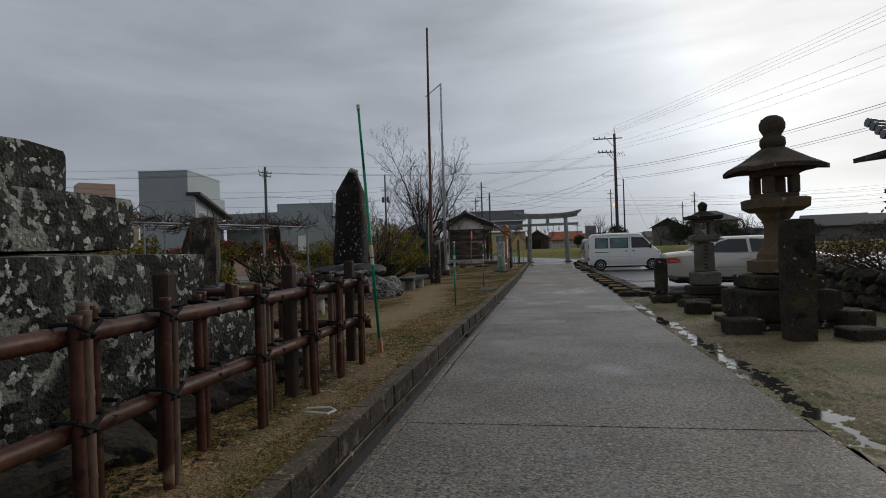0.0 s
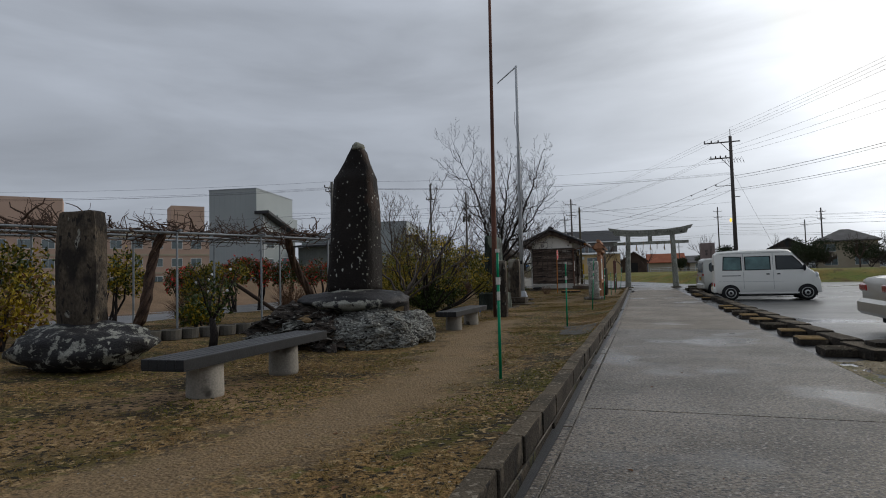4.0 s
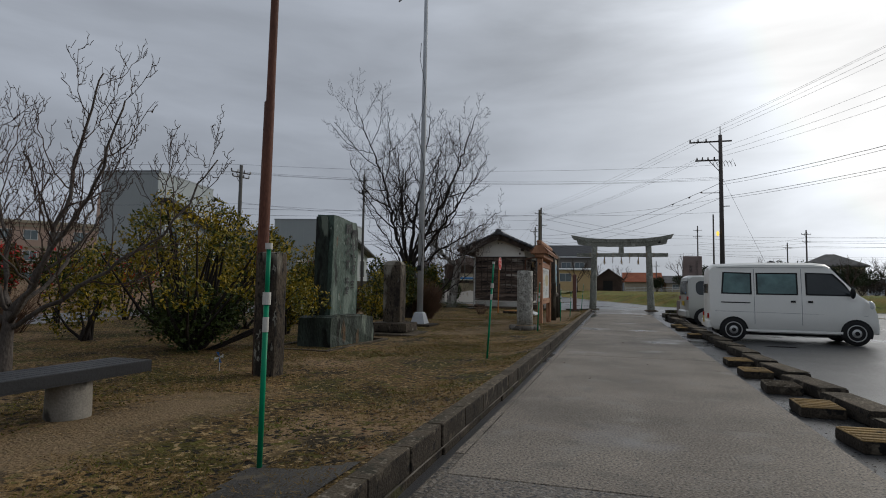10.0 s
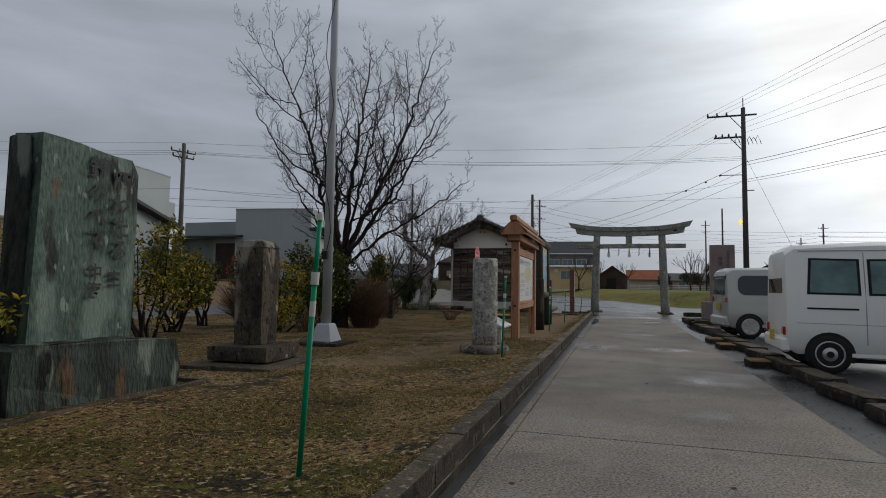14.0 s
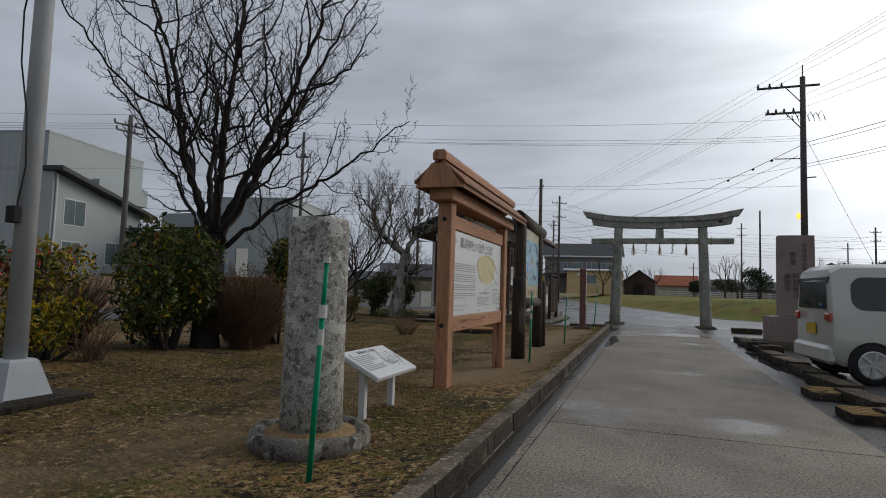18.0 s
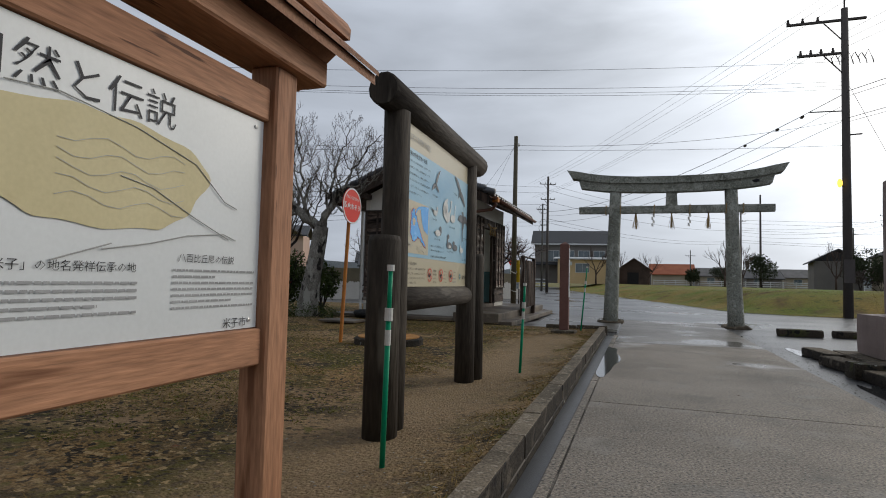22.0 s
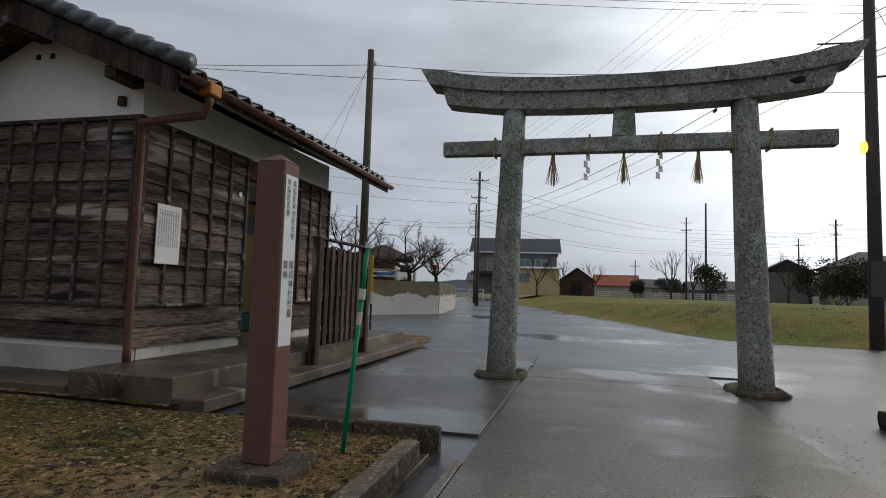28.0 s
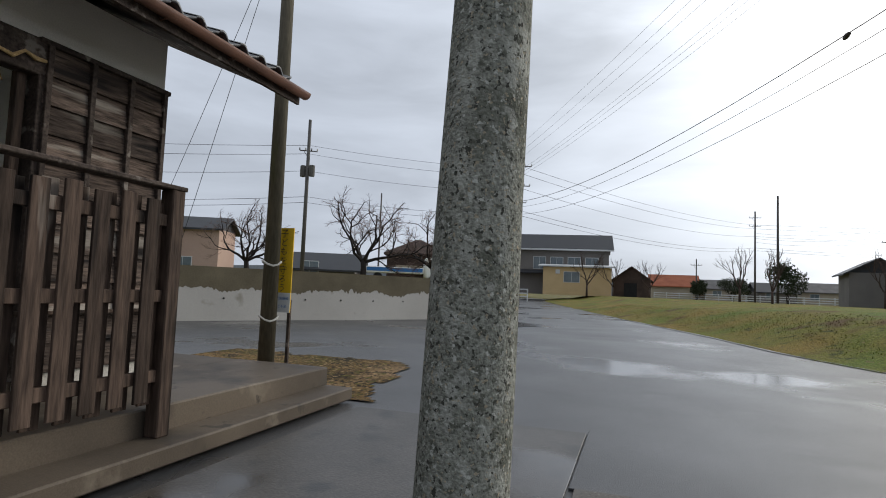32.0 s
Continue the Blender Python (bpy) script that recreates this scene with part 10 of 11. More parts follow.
# roof corner of a shrine hall at the yard's side
rf = thing("shrine_roof_corner", 7.45, 13.4, 0.12, 0, "dark curved tiled roof corner of a shrine hall", "roof")
part("wall", boxm(1.9, -3.0, 0, 3.6, 3.0, 2.9), M_BROWNSHED, rf)
for k in range(4):
    bm = B()
    tube(bm, [(2.2, 0.25 * k - 0.4, 3.45 + 0.12 * k), (0.6, 0.22 * k - 0.4, 3.2 + 0.10 * k), (0.0, 0.2 * k - 0.4, 3.14 + 0.10 * k), (-0.55, 0.18 * k - 0.4, 3.18 + 0.12 * k)], [0.12, 0.11, 0.10, 0.10], 8)
    part("roof_tile_row", bm, M_TILE, rf)
part("eave", prismm([(0.75, 3.06), (3.6, 3.36), (3.6, 3.66), (0.75, 3.18)], -0.6, 3.4, "y"), M_BATTEN, rf)

# ---------------- bare trees ----------------
def grow(bm_big, bm_twig, p, d, L, r, depth, rng, up=0.25, spread=0.55, kids=(2, 3), wob=0.12, cut=0.012, spurs=0):
    """A limb that wanders and forks."""
    pts, rad, q = [p.copy()], [r], p.copy()
    n = 4 if depth > 1 else 3
    for i in range(n):
        d = (d + Vector((rng.gauss(0, wob), rng.gauss(0, wob), rng.gauss(0, wob * 0.7) + up * 0.12))).normalized()
        q = q + d * (L / n)
        pts.append(q.copy())
        rad.append(r * (1 - 0.38 * (i + 1) / n))
    tube(bm_big if r > cut else bm_twig, pts, rad, 8 if r > 0.06 else 5 if r > cut else 3)
    if depth <= 2:                          # short upright spurs along the finer limbs
        for j in range(spurs):
            t = rng.uniform(0.15, 1.0)
            i = min(int(t * n), n - 1)
            o = pts[i].lerp(pts[i + 1], t * n - i)
            side = Vector((rng.gauss(0, 1), rng.gauss(0, 1), rng.gauss(0, 0.5))).normalized()
            e = (d * 0.5 + side * 0.75 + Vector((0, 0, 0.45 + up * 0.5))).normalized()
            ln = L * rng.uniform(0.25, 0.65)
            tube(bm_twig, [o, o + (d * 0.3 + side * 0.7).normalized() * ln * 0.45, o + (d * 0.3 + side * 0.7).normalized() * ln * 0.45 + e * ln * 0.6], [min(r * 0.5, 0.006), 0.0042, 0.0026], 3)
    if depth == 0:
        return
    k = rng.randint(*kids)
    for j in range(k):
        t = 1.0 if j == 0 else rng.uniform(0.35, 0.95)
        i = min(int(t * n), n - 1)
        o = pts[i].lerp(pts[i + 1], t * n - i) if t < 1 else pts[-1]
        side = Vector((rng.gauss(0, 1), rng.gauss(0, 1), rng.gauss(0, 0.6)))
        side = (side - d * side.dot(d)).normalized()
        s = spread * (0.45 if j == 0 else rng.uniform(0.8, 1.35))
        nd = (d + side * s + Vector((0, 0, up * 0.5))).normalized()
        rr = r * (0.66 if j == 0 else rng.uniform(0.42, 0.58))
        grow(bm_big, bm_twig, o, nd, L * rng.uniform(0.66, 0.86), max(rr, 0.0028), depth - 1, rng, up, spread, kids, wob, cut, spurs)


def bare_tree(x, y, z, limbs, depth, seed, label, bark, twig, up=0.25, spread=0.55, kids=(2, 3), trunk=None, wob=0.12, name="tree", spurs=3, squeeze=1.0):
    t = thing(name, x, y, grass_h(y, x) if -14 < x < -1.1 and y < 44.4 else z, 0, label, "tree")
    t.matrix_basis = t.matrix_basis @ Matrix.Diagonal((squeeze, squeeze, 1, 1))
    rng = random.Random(seed)
    a, b = B(), B()
    if trunk:
        tube(a, [Vector(p) for p, _ in trunk], [r for _, r in trunk], 10)
    for p, d, L, r in limbs:
        grow(a, b, Vector(p), Vector(d).normalized(), L, r, depth, rng, up, spread, kids, wob, 0.012, spurs)
    part("trunk", a, bark, t, "", True)
    part("crown", b, twig, t, "bare twigs")
    return t


def curve_through(pts, step):
    """Points of a smooth curve through the given ones."""
    pts = [Vector(p) for p in pts]
    out = []
    for i in range(len(pts) - 1):
        p0, p1, p2, p3 = pts[max(i - 1, 0)], pts[i], pts[i + 1], pts[min(i + 2, len(pts) - 1)]
        n = max(2, int((p2 - p1).length / step))
        for k in range(n):
            t = k / n
            out.append(0.5 * (2 * p1 + (p2 - p0) * t + (2 * p0 - 5 * p1 + 4 * p2 - p3) * t * t + (3 * p1 - p0 - 3 * p2 + p3) * t * t * t))
    return out + [pts[-1]]


def limb(big, twig, pts, r0, r1, rng, level, gap, reach, start, lift, rough):
    """A limb along a curve, with side branches that bear shorter ones in turn."""
    q = curve_through(pts, 0.16 if r0 > 0.02 else 0.09)
    for i in range(1, len(q)):
        q[i] = q[i] + Vector((rng.gauss(0, 1), rng.gauss(0, 1), rng.gauss(0, 1))) * rough * (0.02 if r0 > 0.02 else 0.010)
    n = len(q)
    rad = [r0 + (r1 - r0) * (i / (n - 1)) ** 0.8 for i in range(n)]
    tube(big if r0 > 0.014 else twig, q, rad, 9 if r0 > 0.06 else 6 if r0 > 0.014 else 3)
    if level == 0:
        return
    along = [0.0]
    for a, b in zip(q, q[1:]):
        along.append(along[-1] + (b - a).length)
    total, s, turn = along[-1], start * along[-1], rng.uniform(0, 6.28)
    while s < total:
        i = max(k for k in range(n) if along[k] <= s)
        i = min(i, n - 2)
        d = (q[i + 1] - q[i]).normalized()
        o = q[i].lerp(q[i + 1], (s - along[i]) / max(along[i + 1] - along[i], 1e-5))
        turn += rng.uniform(1.9, 3.0)
        side = d.orthogonal().normalized()
        side = side * math.cos(turn) + d.cross(side) * math.sin(turn)
        way = (d * 0.62 + side * 0.85 + Vector((0, 0, lift))).normalized()
        ln = max(reach * total * (1.0 - 0.55 * s / total) * rng.uniform(0.55, 1.2), 0.07)
        bend = Vector((rng.gauss(0, 0.08), rng.gauss(0, 0.08), 0.13 + 0.5 * lift)) * ln
        rr = min(max(rad[i] * 0.55, 0.0042), 0.05) if level > 1 else 0.0046
        limb(big, twig, [o, o + way * ln * 0.5 - bend * 0.15, o + way * ln + bend], rr, max(rr * 0.4, 0.0028), rng, level - 1, gap * 0.52, reach, 0.22, lift, rough)
        s += gap * rng.uniform(0.65, 1.4)
    return


def spread_tree(x, y, z, limbs, seed, label, bark, twig, trunk, level=3, gap=0.34, reach=0.40, start=0.25, lift=0.25, rough=1.0, stretch=(1, 1, 1)):
    t = thing("tree", x, y, grass_h(y, x) if -14 < x < -1.1 and y < 44.4 else z, 0, label, "tree")
    rng = random.Random(seed)
    a, b = B(), B()
    tube(a, curve_through([p for p, _ in trunk], 0.15), [float(np.interp(k, range(len(trunk)), [r for _, r in trunk])) for k in np.linspace(0, len(trunk) - 1, len(curve_through([p for p, _ in trunk], 0.15)))], 12)
    jag(a, 0.02, 4.0, seed)
    for pts, r0 in limbs:
        o = Vector(pts[0])
        limb(a, b, [o + Vector([(c - d) * k for c, d, k in zip(p, o, stretch)]) for p in pts], r0, 0.007, rng, level, gap, reach, start, lift, rough)
    part("trunk", a, bark, t, "", True)
    part("crown", b, twig, t, "bare twigs")
    return t


spread_tree(-5.8, 18.45, 0.15, [
    ([(0.0, 0, 0.62), (-0.45, -0.10, 1.0), (-0.95, -0.15, 1.5), (-1.25, -0.2, 2.15)], 0.034),
    ([(0.0, 0, 0.70), (-0.28, 0.15, 1.25), (-0.70, 0.3, 1.8), (-1.05, 0.35, 2.35)], 0.032),
    ([(0.02, 0, 0.75), (-0.10, -0.3, 1.4), (-0.12, -0.5, 1.9), (0.0, -0.55, 2.3)], 0.030),
    ([(0.03, 0, 0.70), (0.30, 0.1, 1.15), (0.48, 0.15, 1.75), (0.72, 0.2, 2.55)], 0.034),
    ([(0.03, 0, 0.62), (0.50, -0.1, 1.0), (1.0, -0.15, 1.5), (1.42, -0.2, 2.15)], 0.034),
    ([(0.03, 0, 0.58), (0.70, 0.25, 0.95), (1.25, 0.45, 1.3), (1.68, 0.6, 1.85)], 0.030),
    ([(0.0, 0, 0.66), (0.05, 0.6, 1.2), (-0.2, 1.0, 1.7), (-0.3, 1.2, 2.2)], 0.028)], 5,
    "small bare spreading tree with upright reddish twigs", M_BARKGREY, M_TWIG, [((0, 0, -0.1), 0.075), ((0.02, 0, 0.3), 0.062), ((0.02, 0, 0.76), 0.055)], 3, 0.24, 0.40, 0.22, 0.40, 1.0, (1.15, 1.1, 1.38))
spread_tree(-7.0, 33.2, 0.11, [
    ([(-0.02, 0, 1.75), (-0.42, -0.15, 3.2), (-0.85, -0.2, 5.0), (-1.45, -0.3, 6.6), (-2.0, -0.4, 8.2)], 0.078),
    ([(0.0, 0, 1.85), (-0.30, 0.25, 3.3), (-0.32, 0.4, 4.8), (-0.05, 0.5, 6.4)], 0.070),
    ([(0.05, 0, 1.85), (0.30, -0.2, 3.4), (0.58, -0.3, 5.1), (0.92, -0.4, 7.2)], 0.082),
    ([(0.08, 0, 1.80), (0.66, 0.1, 3.1), (1.40, 0.2, 4.7), (1.95, 0.2, 6.3), (2.3, 0.3, 7.4)], 0.086),
    ([(0.10, 0, 1.65), (0.95, -0.25, 2.8), (2.0, -0.4, 4.2), (2.9, -0.5, 5.7)], 0.070),
    ([(0.10, 0, 1.55), (1.05, 0.3, 2.45), (2.1, 0.5, 3.1), (3.1, 0.7, 3.9)], 0.053),
    ([(-0.05, 0, 1.6), (-0.75, -0.1, 2.9), (-1.35, -0.2, 3.9), (-1.75, -0.2, 4.9)], 0.045),
    ([(0.05, -0.05, 1.75), (0.15, -0.75, 3.0), (0.25, -1.4, 4.4), (0.3, -1.9, 5.8)], 0.061),
    ([(0.05, 0.05, 1.7), (0.25, 0.8, 3.1), (0.5, 1.5, 4.5), (0.8, 2.0, 6.0)], 0.061),
    ([(0.1, 0.0, 1.9), (0.75, -0.7, 3.3), (1.3, -1.1, 4.7), (1.6, -1.4, 6.2)], 0.057),
    ([(-0.03, 0.05, 1.8), (-0.6, 0.7, 3.0), (-0.95, 1.2, 4.4), (-1.1, 1.5, 5.7)], 0.049)], 11,
    "large bare tree with dark wet forking limbs", M_BARK, M_BARK, [((0, 0, -0.1), 0.26), ((0.0, 0, 0.4), 0.20), ((0.03, 0, 1.2), 0.20), ((0.05, 0, 1.9), 0.16)], 3, 0.30, 0.36, 0.22, 0.22, 1.3, (1.06, 1.05, 0.98))
spread_tree(-8.25, 44.15, 0.08, [
    ([(0.10, 0.0, 2.22), (-0.62, -0.05, 2.78), (-1.10, -0.1, 3.4), (-1.38, -0.15, 4.0), (-2.2, -0.2, 4.7)], 0.15),
    ([(-0.62, -0.05, 2.78), (-0.55, 0.1, 3.6), (-0.75, 0.2, 4.5), (-0.70, 0.2, 5.3)], 0.05),
    ([(-1.10, -0.1, 3.4), (-0.95, -0.4, 4.1), (-1.2, -0.5, 4.9)], 0.04),
    ([(0.10, 0.0, 2.22), (0.40, 0.0, 2.78), (0.78, 0.0, 3.02), (1.30, 0.1, 3.15)], 0.14),
    ([(0.40, 0.0, 2.78), (0.30, 0.15, 3.6), (0.55, 0.2, 4.3), (0.75, 0.3, 5.0)], 0.05),
    ([(0.60, 0.0, 2.92), (1.00, -0.2, 3.6), (1.55, -0.3, 4.2), (2.0, -0.4, 4.5)], 0.05),
    ([(0.78, 0.0, 3.02), (1.25, 0.3, 3.5), (1.85, 0.4, 3.95), (2.4, 0.5, 4.3)], 0.045),
    ([(0.05, 0.0, 2.1), (-0.1, -0.6, 2.9), (-0.1, -1.0, 3.7), (0.1, -1.2, 4.4)], 0.05)], 21,
    "gnarled old plum tree with lichen-streaked leaning trunk", M_BARKPALE, M_TWIG, [((-0.22, 0, -0.1), 0.33), ((-0.20, 0, 0.35), 0.26), ((-0.05, 0, 1.25), 0.215), ((0.06, 0, 1.9), 0.20), ((0.11, 0, 2.3), 0.19)], 3, 0.22, 0.42, 0.15, 0.38, 1.5)
spread_tree(-7.49, 37.81, 0.1, [
    ([(0.06, 0, 0.62), (-0.40, -0.1, 1.15), (-0.75, -0.2, 1.6), (-1.05, -0.2, 2.1)], 0.038),
    ([(0.06, 0, 0.72), (0.0, 0.2, 1.3), (-0.15, 0.3, 1.9), (-0.15, 0.4, 2.5)], 0.036),
    ([(0.08, 0, 0.70), (0.45, 0.0, 1.2), (0.75, 0.05, 1.8), (0.95, 0.1, 2.5)], 0.040),
    ([(0.07, 0, 0.60), (0.6, -0.2, 1.0), (1.0, -0.3, 1.4), (1.3, -0.4, 2.0)], 0.032),
    ([(0.06, 0, 0.68), (0.2, 0.6, 1.2), (0.35, 0.9, 1.7), (0.4, 1.1, 2.2)], 0.030),
    ([(0.06, 0, 0.66), (-0.1, -0.6, 1.2), (-0.2, -0.9, 1.7), (-0.2, -1.0, 2.2)], 0.028)], 33,
    "small bare spreading cherry tree", M_BARK, M_TWIG, [((0, 0, -0.1), 0.12), ((0.03, 0, 0.35), 0.095), ((0.07, 0, 0.8), 0.08)], 3, 0.27, 0.40, 0.22, 0.34, 1.2, (1.9, 1.7, 1.55))
bare_tree(-11.8, 47.3, 0.1, [((0, 0, 1.3), (-0.5, 0, 1.0), 1.1, 0.07), ((0, 0, 1.3), (0.6, 0.2, 1.0), 1.1, 0.07), ((0, 0, 1.4), (0.1, -0.4, 1.2), 1.0, 0.06)], 3, 44,
          "bare pruned tree by the street", M_BARK, M_TWIG, 0.3, 0.6, (2, 3), [((0, 0, -0.1), 0.12), ((0.02, 0, 1.4), 0.09)])
# pruned plum trees on the terrace
for k, (x, y, s, sd) in enumerate(((-12.6, 69.6, 1.0, 3), (-18.3, 68.5, 0.85, 8), (-10.2, 72.5, 0.9, 13), (-9.6, 76.5, 0.8, 17))):
    bare_tree(x, y, 1.4, [((0, 0, 0.8 * s), (math.cos(a_) * 1.0, math.sin(a_) * 0.6, 0.55 + 0.35 * (j % 2)), 1.25 * s, 0.085 * s) for j, a_ in enumerate((0.1, 1.3, 2.2, 3.1, 4.4, 5.4))], 4, sd,
              "gnarled bare plum tree pruned low and wide", M_BARK, M_BUDTWIG, 0.05, 0.70, (2, 3), [((0, 0, -0.1), 0.17 * s), ((0.05, 0, 0.5 * s), 0.14 * s), ((0, 0, 0.95 * s), 0.13 * s)], 0.2, spurs=5)
# far bare trees
for k, (x, y, s, sd) in enumerate(((-7.0, 126.0, 2.2, 2), (1.0, 122.0, 1.7, 5), (11.5, 124.0, 2.4, 9), (-3.6, 128.0, 2.0, 12), (21.0, 108.0, 1.9, 15), (26.5, 92.0, 1.6, 19), (9.5, 96.0, 1.5, 23), (33.0, 100.0, 1.8, 31))):
    bare_tree(x, y, 0.85 if y > 60 else 0.0, [((0, 0, 0.7 * s), (-0.5, 0.1, 1.0), 0.8 * s, 0.045 * s), ((0, 0, 0.7 * s), (0.5, -0.2, 1.0), 0.8 * s, 0.045 * s), ((0, 0, 0.8 * s), (0.1, 0.4, 1.1), 0.8 * s, 0.04 * s)], 3, sd,
              "bare winter tree in the distance", M_TWIG, M_TWIG, 0.35, 0.55, (2, 3), [((0, 0, -0.1), 0.07 * s), ((0, 0, 0.8 * s), 0.05 * s)])


# ---------------- leafy shrubs ----------------
def leaves(name, blobs, n, size, material, parent, seed, label="", flat=0.3, hollow=0.55):
    """Many small bent leaves scattered in uneven clumps."""
    rs = np.random.RandomState(seed)
    vol = np.array([b[3] * b[4] * b[5] for b in blobs]) ** 0.67
    pick = rs.choice(len(blobs), n, p=vol / vol.sum())
    bl = np.array(blobs)[pick]
    d = rs.normal(size=(n, 3))
    d /= np.linalg.norm(d, axis=1)[:, None]
    r = hollow + (1 - hollow) * rs.rand(n) ** 0.6
    r *= 1 + 0.22 * np.sin(d[:, 0] * 5 + pick) * np.cos(d[:, 1] * 6 + d[:, 2] * 4 + pick * 2)
    c = bl[:, :3] + d * r[:, None] * bl[:, 3:6]
    a = rs.normal(size=(n, 3)) + d * 0.6 + np.array([0, 0, flat])
    a /= np.linalg.norm(a, axis=1)[:, None]
    b = np.cross(a, rs.normal(size=(n, 3)))
    b /= np.linalg.norm(b, axis=1)[:, None]
    nn = np.cross(a, b)
    s = (size * (0.6 + 0.8 * rs.rand(n)))[:, None]
    v = np.stack([c - a * s, c + b * s * 0.42 + nn * s * 0.12, c + a * s, c - b * s * 0.42 + nn * s * 0.12], 1).reshape(-1, 3)
    f = [(4 * i, 4 * i + 1, 4 * i + 2, 4 * i + 3) for i in range(n)]
    return raw(name, v.tolist(), f, material, parent, label)


def shrub(x, y, z, blobs, n, size, material, seed, label, flowers=0, stems=8, second=None, name="shrub"):
    t = thing(name, x, y, grass_h(y, x) if -14 < x < -1.1 and y < 44.4 else z, 0, label, "shrub")
    rng = random.Random(seed)
    sb, tw = B(), B()
    for k in range(stems):
        a = 2 * math.pi * k / stems + rng.uniform(-0.3, 0.3)
        b = rng.choice(blobs)
        e = Vector((b[0] + rng.uniform(-0.5, 0.5) * b[3], b[1] + rng.uniform(-0.5, 0.5) * b[4], b[2] + 0.3 * b[5]))
        s = Vector((0.10 * math.cos(a), 0.10 * math.sin(a), -0.1))
        m_ = s.lerp(e, 0.5) + Vector((rng.gauss(0, 0.08), rng.gauss(0, 0.08), -0.1))
        tube(sb, [s, m_, e], [0.035, 0.025, 0.008], 5)
    part("stem", sb, M_BARK, t, "forked dark stems")
    if second:
        k = int(n * second[1])
        leaves("foliage", blobs, n - k, size, material, t, seed)
        leaves("pale_foliage", blobs, k, size, second[0], t, seed + 50)
    else:
        leaves("foliage", blobs, n, size, material, t, seed)
    if flowers:
        tagged(leaves("blossom", blobs, flowers, size * 1.15, M_FLOWER, t, seed + 90, "", 0.3, 0.92), "scattered red flowers", kind="stuff")
    return t


def blobset(w, d, h, n, seed, low=0.35):
    rng = random.Random(seed)
    out = []
    for k in range(n):
        a, r = rng.uniform(0, 6.28), rng.uniform(0.15, 0.72)
        s = rng.uniform(0.28, 0.42)
        out.append((w * r * math.cos(a), d * r * math.sin(a), h * rng.uniform(low, 0.82), w * s, d * s, h * s * 0.62))
    return out


# large yellow-green evergreen shrub
yrng = random.Random(77)
tips = []
for k in range(44):                     # leaf clumps on a low spreading dome, with gaps
    a, u = yrng.uniform(0, 6.28), yrng.uniform(0.25, 1.0)
    s = yrng.uniform(0.22, 0.42)
    tips.append((2.0 * u * math.cos(a), 1.7 * u * math.sin(a), 2.15 * math.sqrt(max(0.05, 1.12 - u * u)) * yrng.uniform(0.7, 1.12), s, s, s * 0.7))
big_shrub = shrub(-6.5, 21.9, 0.14, tips, 9500, 0.036, M_LEAFG, 2, "large evergreen shrub with yellowing leaves", 0, 44, (M_LEAFY, 0.7))
leaves("inner_foliage", [(0, 0, 0.45, 0.85, 0.75, 0.45), (0.4, 0.2, 0.7, 0.7, 0.6, 0.4), (-0.5, 0.1, 0.6, 0.7, 0.6, 0.35)], 5200, 0.036, M_LEAFG, big_shrub, 12, "dark inner leaves", 0.3, 0.2)
shrub(-8.9, 24.6, 0.14, blobset(1.5, 1.3, 2.2, 12, 4, 0.25), 5200, 0.042, M_LEAFG, 4, "evergreen shrub with yellowing leaves", 0, 9, (M_LEAFY, 0.7))
shrub(-9.0, 29.6, 0.12, blobset(0.9, 0.8, 1.9, 9, 6, 0.3), 2200, 0.05, M_LEAFY, 6, "yellow-green evergreen shrub beside the lawn", 0, 7, (M_LEAFG, 0.35))
shrub(-9.4, 26.8, 0.12, blobset(0.8, 0.8, 2.0, 8, 7, 0.3), 1700, 0.05, M_LEAFR, 7, "thin reddish brown shrub", 0, 8, (M_LEAFG, 0.3))
for k, (x, y, w, h) in enumerate(((-14.6, 20.4, 0.8, 1.5), (-14.9, 23.4, 0.8, 2.0), (-14.6, 24.6, 0.8, 2.0), (-13.3, 27.2, 1.2, 2.1), (-13.0, 38.0, 1.1, 2.3), (-13.2, 34.5, 1.0, 1.9), (-12.8, 13.5, 1.3, 1.9), (-13.0, 10.5, 1.2, 1.8), (-12.9, 16.4, 1.2, 2.0))):
    shrub(x, y, 0.12, blobset(w, w, h, 9, 20 + k, 0.55), 2000, 0.055, M_LEAFG, 20 + k, "clipped camellia with red flowers by the street" if y > 17 else "yellowing clipped shrub by the street", 260 if y > 17 else 0, 7, (M_LEAFR if y > 17 else M_LEAFY, 0.6))
shrub(-11.3, 18.3, 0.15, blobset(1.1, 1.0, 1.75, 10, 41, 0.25), 3200, 0.045, M_LEAFY, 41, "yellow-green shrub under the pergola", 0, 6, (M_LEAFG, 0.4))
shrub(-9.5, 15.7, 0.15, blobset(0.6, 0.6, 1.1, 7, 42, 0.3), 1500, 0.045, M_LEAFG, 42, "round evergreen shrub under the pergola", 0, 6, (M_LEAFY, 0.4))
shrub(-14.0, 25.6, 0.10, blobset(0.75, 0.7, 2.0, 9, 43, 0.55), 2200, 0.05, M_LEAFG, 43, "dark camellia with red flowers by the pergola", 190, 7, (M_LEAFR, 0.3))
shrub(-10.5, 12.2, 0.16, blobset(1.1, 1.0, 1.5, 8, 44, 0.3), 1900, 0.05, M_LEAFY, 44, "yellow-green shrub behind the memorial stones", 0, 6, (M_LEAFR, 0.4))
shrub(-8.0, 33.3, 0.1, blobset(0.95, 0.9, 2.35, 12, 45, 0.2), 3600, 0.055, M_LEAFG, 45, "dense evergreen shrub with glossy leaves", 25, 9, (M_LEAFY, 0.2))
